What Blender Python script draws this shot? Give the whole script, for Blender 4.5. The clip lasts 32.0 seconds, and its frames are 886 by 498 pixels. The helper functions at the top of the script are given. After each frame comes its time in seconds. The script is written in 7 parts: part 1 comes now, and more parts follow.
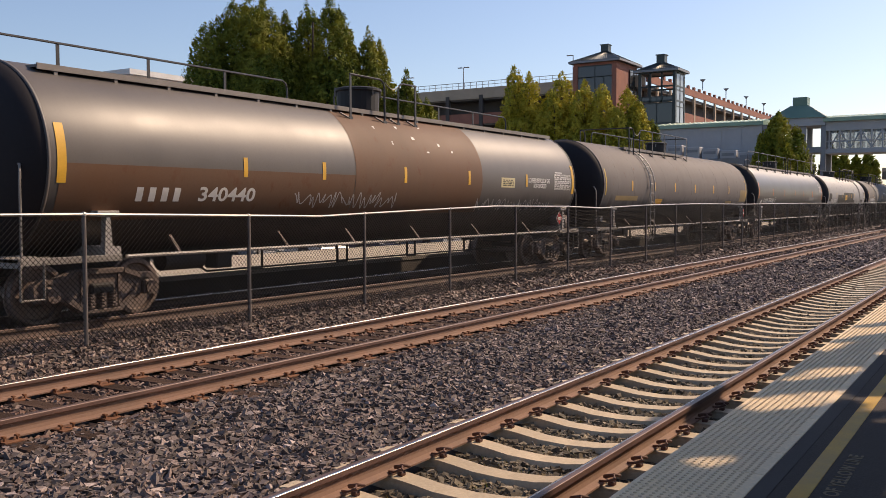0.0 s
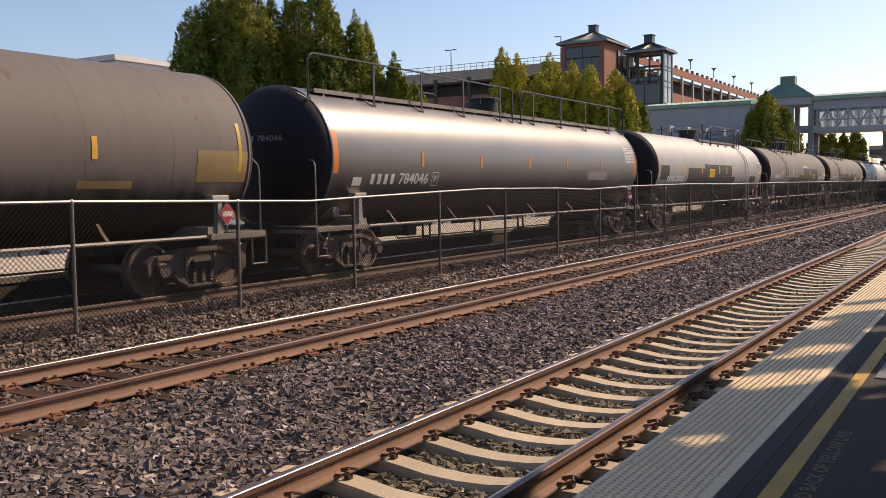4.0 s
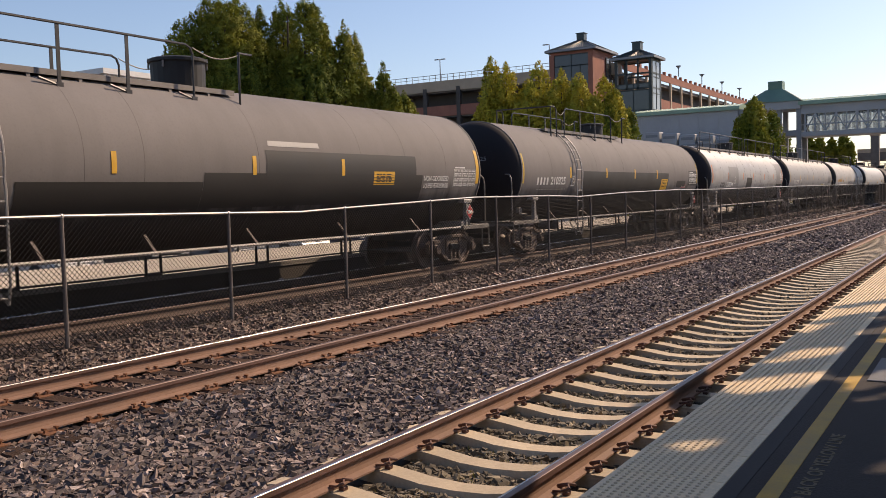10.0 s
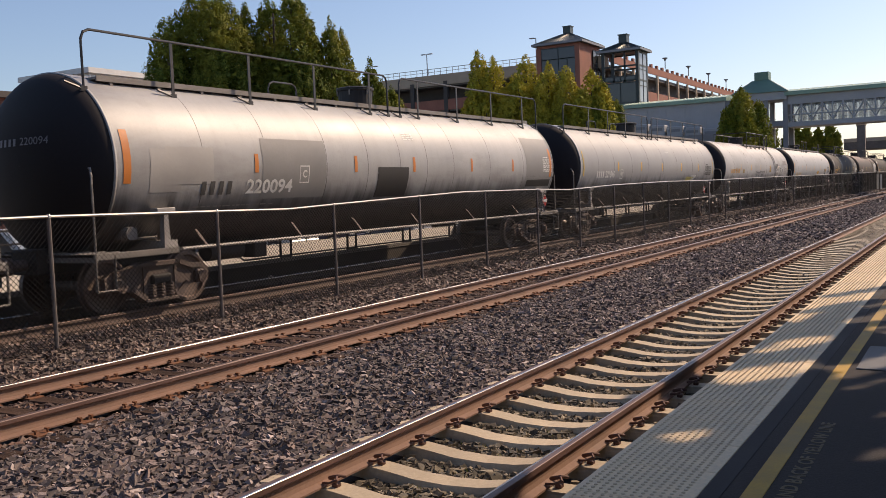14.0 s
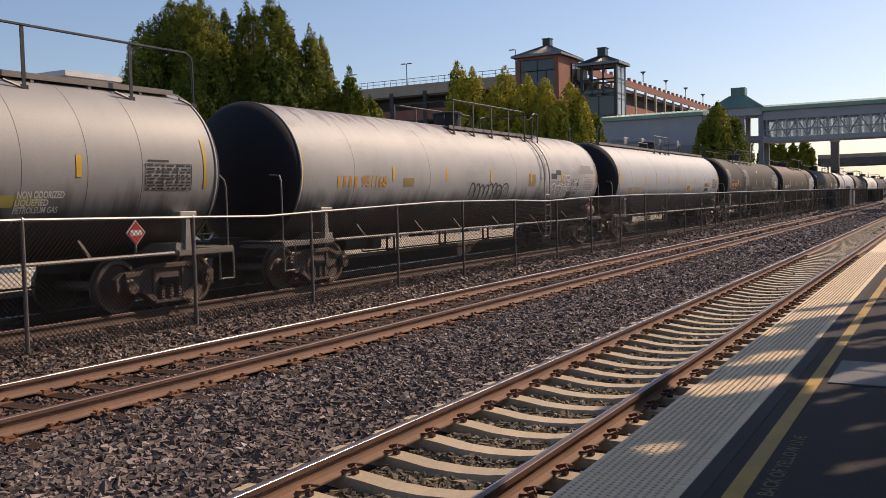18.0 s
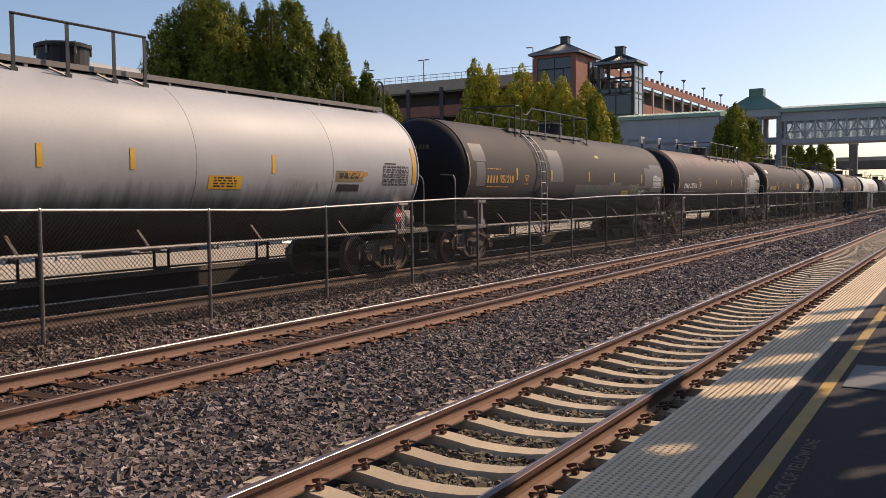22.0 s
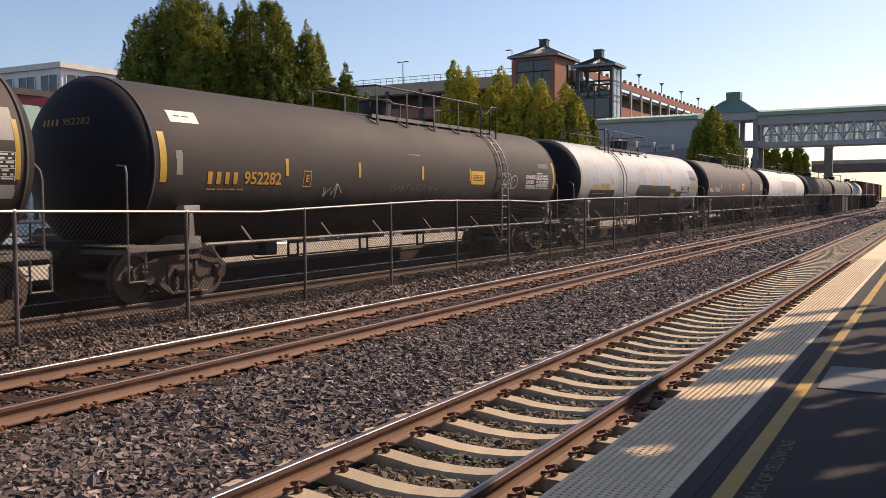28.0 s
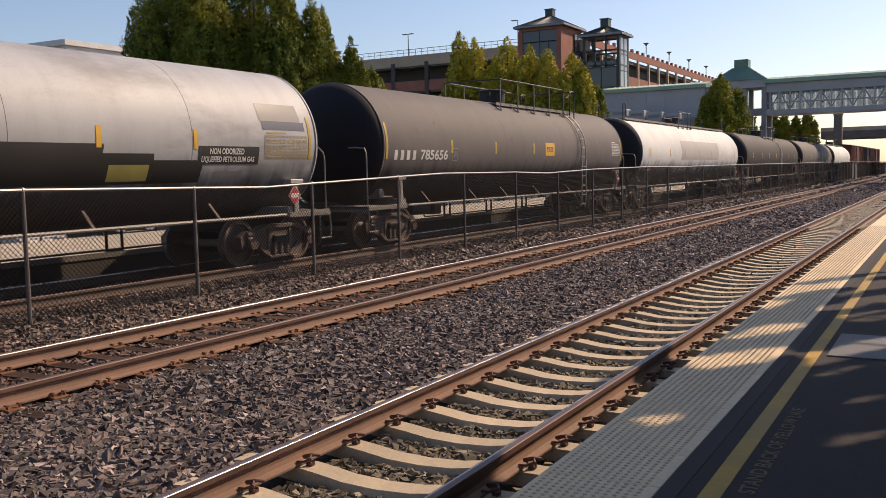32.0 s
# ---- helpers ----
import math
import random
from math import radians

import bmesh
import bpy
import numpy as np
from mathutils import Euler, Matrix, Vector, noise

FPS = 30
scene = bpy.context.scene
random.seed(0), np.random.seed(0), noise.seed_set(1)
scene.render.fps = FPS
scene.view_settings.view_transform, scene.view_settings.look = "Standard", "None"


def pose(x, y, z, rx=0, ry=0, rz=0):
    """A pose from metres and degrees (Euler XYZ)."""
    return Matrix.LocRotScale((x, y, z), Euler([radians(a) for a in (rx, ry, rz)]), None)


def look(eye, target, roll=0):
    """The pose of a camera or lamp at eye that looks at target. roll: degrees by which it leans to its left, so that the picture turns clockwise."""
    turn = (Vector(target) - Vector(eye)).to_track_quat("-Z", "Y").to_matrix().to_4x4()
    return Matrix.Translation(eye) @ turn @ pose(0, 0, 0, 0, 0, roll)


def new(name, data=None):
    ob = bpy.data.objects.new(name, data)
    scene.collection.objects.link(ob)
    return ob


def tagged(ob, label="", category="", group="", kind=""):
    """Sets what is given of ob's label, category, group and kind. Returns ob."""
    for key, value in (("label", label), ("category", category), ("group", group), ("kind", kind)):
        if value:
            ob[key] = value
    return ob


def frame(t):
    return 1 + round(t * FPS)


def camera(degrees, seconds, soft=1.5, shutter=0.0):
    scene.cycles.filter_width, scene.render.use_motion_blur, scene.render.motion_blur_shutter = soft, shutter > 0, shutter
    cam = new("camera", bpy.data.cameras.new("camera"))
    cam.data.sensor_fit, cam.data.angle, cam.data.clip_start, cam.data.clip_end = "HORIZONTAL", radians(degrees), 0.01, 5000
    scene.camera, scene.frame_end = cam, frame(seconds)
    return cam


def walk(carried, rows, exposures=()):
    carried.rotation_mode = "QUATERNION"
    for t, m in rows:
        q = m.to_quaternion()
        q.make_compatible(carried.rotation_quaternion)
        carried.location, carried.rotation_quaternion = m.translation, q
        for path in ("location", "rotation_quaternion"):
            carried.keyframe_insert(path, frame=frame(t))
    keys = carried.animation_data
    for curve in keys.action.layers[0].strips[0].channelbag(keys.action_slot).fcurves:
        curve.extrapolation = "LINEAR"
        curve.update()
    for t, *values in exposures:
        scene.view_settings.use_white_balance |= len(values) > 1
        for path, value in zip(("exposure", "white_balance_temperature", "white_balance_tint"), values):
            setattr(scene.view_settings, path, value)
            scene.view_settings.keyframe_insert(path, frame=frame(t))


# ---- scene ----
EYE = (0.0, 0.0, 1.94)
# seconds, yaw, pitch, roll of the hand-held camera, which stands in one place
PATH = [
    (0.0, -57.94, -2.67, 0.15), (0.5, -58.37, -2.86, 1.02), (1.0, -58.45, -3.18, 0.64), (1.5, -56.63, -3.34, 0.70), (2.0, -55.20, -3.37, 0.92),
    (2.5, -55.54, -3.39, 1.24), (3.0, -56.42, -3.48, 1.26), (3.5, -57.58, -3.61, 1.16), (4.0, -58.61, -3.72, 0.82), (4.5, -59.36, -3.87, 0.91),
    (6.5, -59.12, -4.02, 1.17), (7.0, -58.13, -4.22, 1.25), (7.5, -57.79, -4.22, 1.13), (8.0, -58.64, -4.36, 1.13), (8.5, -59.18, -4.31, 1.17),
    (9.0, -58.59, -4.50, 1.43), (9.5, -58.56, -4.04, 1.51), (10.0, -59.17, -3.17, 1.61), (10.5, -59.58, -2.85, 1.67), (11.0, -59.82, -2.88, 1.86),
    (11.5, -60.00, -3.06, 2.34), (12.0, -59.43, -3.06, 1.22), (12.5, -58.94, -2.98, 1.29), (13.0, -58.99, -3.13, 1.64), (13.5, -59.55, -3.27, 2.39),
    (14.0, -59.86, -3.50, 2.41), (14.5, -59.96, -3.62, 2.34), (16.5, -61.07, -2.68, 1.21), (17.0, -61.08, -2.61, 1.13), (17.5, -61.11, -2.76, 1.51),
    (18.0, -61.23, -2.96, 1.52), (18.5, -61.26, -3.07, 1.50), (19.0, -61.27, -3.01, 1.49), (19.5, -61.29, -2.79, 1.29), (20.0, -61.24, -2.75, 1.56),
    (20.5, -61.14, -2.76, 1.55), (21.0, -60.80, -2.85, 2.03), (21.5, -60.64, -3.02, 1.30), (22.0, -60.31, -3.14, 0.63), (22.5, -59.98, -3.15, 0.21),
    (23.0, -59.76, -3.11, 0.36), (23.5, -59.81, -3.04, 1.12), (24.0, -60.07, -3.15, 1.25), (24.5, -60.38, -3.35, 0.76), (25.0, -60.52, -3.24, 0.73),
    (25.5, -60.51, -2.99, 0.73), (27.5, -61.52, -2.84, 0.53), (28.0, -61.60, -3.03, 0.49), (28.5, -61.70, -3.38, 1.01), (29.0, -61.88, -3.60, 0.00),
    (29.5, -61.79, -3.60, 0.03), (30.0, -61.67, -3.82, 0.87), (30.5, -61.45, -4.02, 0.73), (31.0, -61.00, -4.30, 0.45), (31.5, -60.94, -4.55, 0.92),
    (32.0, -61.15, -4.70, 1.30),
]
cam = camera(51.1, 32.0, soft=0.7)
walk(cam, [(t, pose(*EYE, 90 + p, r, y)) for t, y, p, r in PATH], exposures=[(t, e, k, 18) for t, e, k in ((0.0, 0.13, 6850), (2.0, 0.19, 6910), (4.0, 0.19, 6910), (7.0, 0.11, 6930), (10.5, 0.14, 6850), (13.5, 0.06, 6770), (16.8, -0.13, 6710), (20.0, -0.08, 6710), (22.0, -0.03, 6730), (23.2, 0.17, 6870), (25.5, 0.18, 6850), (28.5, 0.12, 6850), (32.0, 0.04, 6910))])

# ---- light ----
SUN = Vector((0.70, -0.345, 0.625)).normalized()
world = bpy.data.worlds.new("sky")
scene.world = world
world.use_nodes = True
wn = world.node_tree.nodes
sky = wn.new("ShaderNodeTexSky")
sky.sky_type = 'NISHITA'
sky.sun_disc = False
sky.sun_elevation = math.asin(SUN.z)
sky.sun_rotation = math.atan2(SUN.x, SUN.y)
sky.air_density, sky.dust_density, sky.ozone_density = 1.0, 1.1, 2.8
sky.altitude = 300
wn["Background"].inputs["Strength"].default_value = 0.13
world.node_tree.links.new(sky.outputs[0], wn["Background"].inputs["Color"])
sun_data = bpy.data.lights.new("sun", 'SUN')
sun_data.energy, sun_data.angle, sun_data.color = 4.7, radians(0.53), (1.0, 0.81, 0.58)
sun = new("sun", sun_data)
sun.matrix_world = look((0, 0, 60), Vector((0, 0, 60)) - SUN)


# ---- materials ----
def shader(name, rough=0.6, metal=0.0, spec=0.5):
    m = bpy.data.materials.new(name)
    m.use_nodes = True
    b = m.node_tree.nodes["Principled BSDF"]
    b.inputs["Roughness"].default_value = rough
    b.inputs["Metallic"].default_value = metal
    b.inputs["Specular IOR Level"].default_value = spec
    return m, m.node_tree.nodes, m.node_tree.links, b


def mixed(n, l, fac, a, b, mode='MIX'):
    """A colour mix of a and b (sockets or RGB) by fac (a socket or a number)."""
    x = n.new("ShaderNodeMix")
    x.data_type, x.blend_type = 'RGBA', mode
    for sock, v in ((x.inputs[0], fac), (x.inputs[6], a), (x.inputs[7], b)):
        if isinstance(v, (int, float)):
            sock.default_value = v
        elif isinstance(v, tuple):
            sock.default_value = (*v[:3], 1)
        else:
            l.new(v, sock)
    return x.outputs[2]


def ramped(n, l, src, lo, hi, a=0.0, b=1.0):
    x = n.new("ShaderNodeMapRange")
    x.inputs[1].default_value, x.inputs[2].default_value = lo, hi
    x.inputs[3].default_value, x.inputs[4].default_value = a, b
    l.new(src, x.inputs[0])
    return x.outputs[0]


def noised(n, l, scale, detail=4.0, stretch=(1, 1, 1), rough=0.6, seed=0.0):
    tc = n.new("ShaderNodeTexCoord")
    mp = n.new("ShaderNodeMapping")
    mp.inputs["Scale"].default_value = stretch
    mp.inputs["Location"].default_value = (seed, seed * 1.7, seed * 0.6)
    l.new(tc.outputs["Object"], mp.inputs[0])
    t = n.new("ShaderNodeTexNoise")
    t.inputs["Scale"].default_value, t.inputs["Detail"].default_value, t.inputs["Roughness"].default_value = scale, detail, rough
    l.new(mp.outputs[0], t.inputs["Vector"])
    return t.outputs["Fac"]


def bumped(n, l, b, height, strength=0.3, distance=0.01):
    x = n.new("ShaderNodeBump")
    x.inputs["Strength"].default_value, x.inputs["Distance"].default_value = strength, distance
    l.new(height, x.inputs["Height"])
    l.new(x.outputs[0], b.inputs["Normal"])


def plain(name, c, rough=0.6, metal=0.0, vary=0.25, scale=6.0, bump=0.15, spec=0.5, dirt=None, per_piece=0.0, stretch=(1, 1, 1)):
    """A surface of one colour with broad stains, fine grain, a little relief and, with per_piece, a tone for each piece."""
    m, n, l, b = shader(name, rough, metal, spec)
    big = noised(n, l, scale * 0.25, 5, stretch)
    fine = noised(n, l, scale * 6, 3, stretch)
    dark = tuple(v * (1 - vary) for v in c)
    light = tuple(min(1, v * (1 + vary * 0.6)) for v in c)
    col = mixed(n, l, ramped(n, l, big, 0.3, 0.7), dark, light)
    col = mixed(n, l, ramped(n, l, fine, 0.35, 0.75, 0, 0.35), col, dirt or dark)
    if per_piece:
        info = n.new("ShaderNodeObjectInfo")
        tone = ramped(n, l, info.outputs["Random"], 0, 1, 1 - per_piece, 1 + per_piece)
        hsv = n.new("ShaderNodeHueSaturation")
        l.new(tone, hsv.inputs["Value"])
        l.new(col, hsv.inputs["Color"])
        col = hsv.outputs[0]
    l.new(col, b.inputs["Base Color"])
    l.new(ramped(n, l, big, 0.2, 0.8, max(0.05, rough - 0.12), min(1, rough + 0.12)), b.inputs["Roughness"])
    if bump:
        bumped(n, l, b, fine, bump, 0.01)
    return m


def tank_paint(name, c, grime=0.5, rust=0.0, rough=0.7, seed=0.0, grime_col=(0.045, 0.038, 0.032), fade=None, shine=0.3, soot=0.0, crown=None):
    """Old tank paint: streaks that run down the sides, sooty blotches, faded tops and rust spots."""
    m, n, l, b = shader(name, rough, 0.0, shine)
    streak = noised(n, l, 1.0, 6, (2.2, 0.25, 0.35), 0.65, seed)
    blotch = noised(n, l, 0.55, 6, (1, 1, 1), 0.6, seed + 3)
    fine = noised(n, l, 28, 4, (1, 1, 1), 0.6, seed)
    col = mixed(n, l, ramped(n, l, blotch, 0.35, 0.68), c, fade or tuple(v * 1.22 for v in c))
    col = mixed(n, l, ramped(n, l, streak, 0.45, 0.78, 0, grime * 0.5), col, grime_col)
    col = mixed(n, l, ramped(n, l, fine, 0.5, 0.8, 0, 0.28), col, tuple(v * 0.6 for v in c))
    if soot:
        cloud = noised(n, l, 0.9, 7, (0.45, 1, 1.5), 0.66, seed + 5)
        col = mixed(n, l, ramped(n, l, cloud, 0.52, 0.66, 0, soot), col, (0.15, 0.125, 0.115))
    # belly shade painted in along with road dirt, and on some tanks a coat that has run down from the crown
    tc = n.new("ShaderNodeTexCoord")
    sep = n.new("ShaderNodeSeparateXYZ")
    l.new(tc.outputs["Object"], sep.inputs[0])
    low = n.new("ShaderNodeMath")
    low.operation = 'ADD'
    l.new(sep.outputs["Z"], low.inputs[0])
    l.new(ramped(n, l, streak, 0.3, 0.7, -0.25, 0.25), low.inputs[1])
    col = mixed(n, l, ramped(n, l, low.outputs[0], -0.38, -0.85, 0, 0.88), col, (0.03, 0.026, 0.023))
    if crown:
        top = n.new("ShaderNodeMath")
        top.operation = 'ADD'
        l.new(sep.outputs["Z"], top.inputs[0])
        l.new(ramped(n, l, noised(n, l, 1.0, 7, (2.6, 0.5, 0.3), 0.7, seed + 7), 0.3, 0.7, -0.5, 0.5), top.inputs[1])
        col = mixed(n, l, ramped(n, l, top.outputs[0], crown[1], crown[1] + 0.16, 0, 0.85), col, crown[0])
    if rust:
        spots = noised(n, l, 3.2, 8, (1.0, 0.7, 0.7), 0.72, seed + 9)
        col = mixed(n, l, ramped(n, l, spots, 0.62 - 0.2 * rust, 0.72 - 0.12 * rust, 0, 0.9), col, (0.12, 0.045, 0.02))
    l.new(col, b.inputs["Base Color"])
    l.new(ramped(n, l, blotch, 0.3, 0.7, max(0.1, rough - 0.04), min(1, rough + 0.06)), b.inputs["Roughness"])
    bumped(n, l, b, blotch, 0.03, 0.05)
    return m


def leaf_mat(name, a, c, tip):
    m, n, l, b = shader(name, 0.7, 0, 0.15)
    g = n.new("ShaderNodeNewGeometry")
    big = noised(n, l, 0.35, 3)
    col = mixed(n, l, g.outputs["Random Per Island"], a, c)
    col = mixed(n, l, ramped(n, l, big, 0.42, 0.66, 0, 0.8), col, tip)
    l.new(col, b.inputs["Base Color"])
    tr = n.new("ShaderNodeBsdfTranslucent")
    l.new(col, tr.inputs[0])
    mx = n.new("ShaderNodeMixShader")
    mx.inputs[0].default_value = 0.18
    l.new(b.outputs[0], mx.inputs[1])
    l.new(tr.outputs[0], mx.inputs[2])
    l.new(mx.outputs[0], n["Material Output"].inputs[0])
    return m


def stone_mat(name, a, c, tint):
    m, n, l, b = shader(name, 0.75, 0, 0.3)
    g = n.new("ShaderNodeNewGeometry")
    cr = n.new("ShaderNodeValToRGB")
    cr.color_ramp.elements[0].color, cr.color_ramp.elements[1].color = (*a, 1), (*c, 1)
    e = cr.color_ramp.elements.new(0.55)
    e.color = (*[p + (q - p) * 0.28 for p, q in zip(a, c)], 1)
    e = cr.color_ramp.elements.new(0.9)
    e.color = (*tint, 1)
    l.new(g.outputs["Random Per Island"], cr.inputs[0])
    grain = noised(n, l, 60, 3)
    col = mixed(n, l, ramped(n, l, grain, 0.35, 0.7, 0, 0.5), cr.outputs[0], tuple(v * 0.6 for v in a))
    l.new(col, b.inputs["Base Color"])
    bumped(n, l, b, grain, 0.3, 0.004)
    return m


def glass_mat(name, c=(0.05, 0.07, 0.09), rough=0.06):
    m, n, l, b = shader(name, rough, 0.0, 0.55)
    b.inputs["Base Color"].default_value = (*c, 1)
    return m


def clear_glass(name):
    """Hazy panes that let the sky behind show through."""
    m, n, l, b = shader(name, 0.15, 0.0, 0.6)
    b.inputs["Base Color"].default_value = (0.30, 0.33, 0.36, 1)
    tr = n.new("ShaderNodeBsdfTransparent")
    mx = n.new("ShaderNodeMixShader")
    mx.inputs[0].default_value = 0.45
    l.new(tr.outputs[0], mx.inputs[1])
    l.new(b.outputs[0], mx.inputs[2])
    l.new(mx.outputs[0], n["Material Output"].inputs[0])
    return m


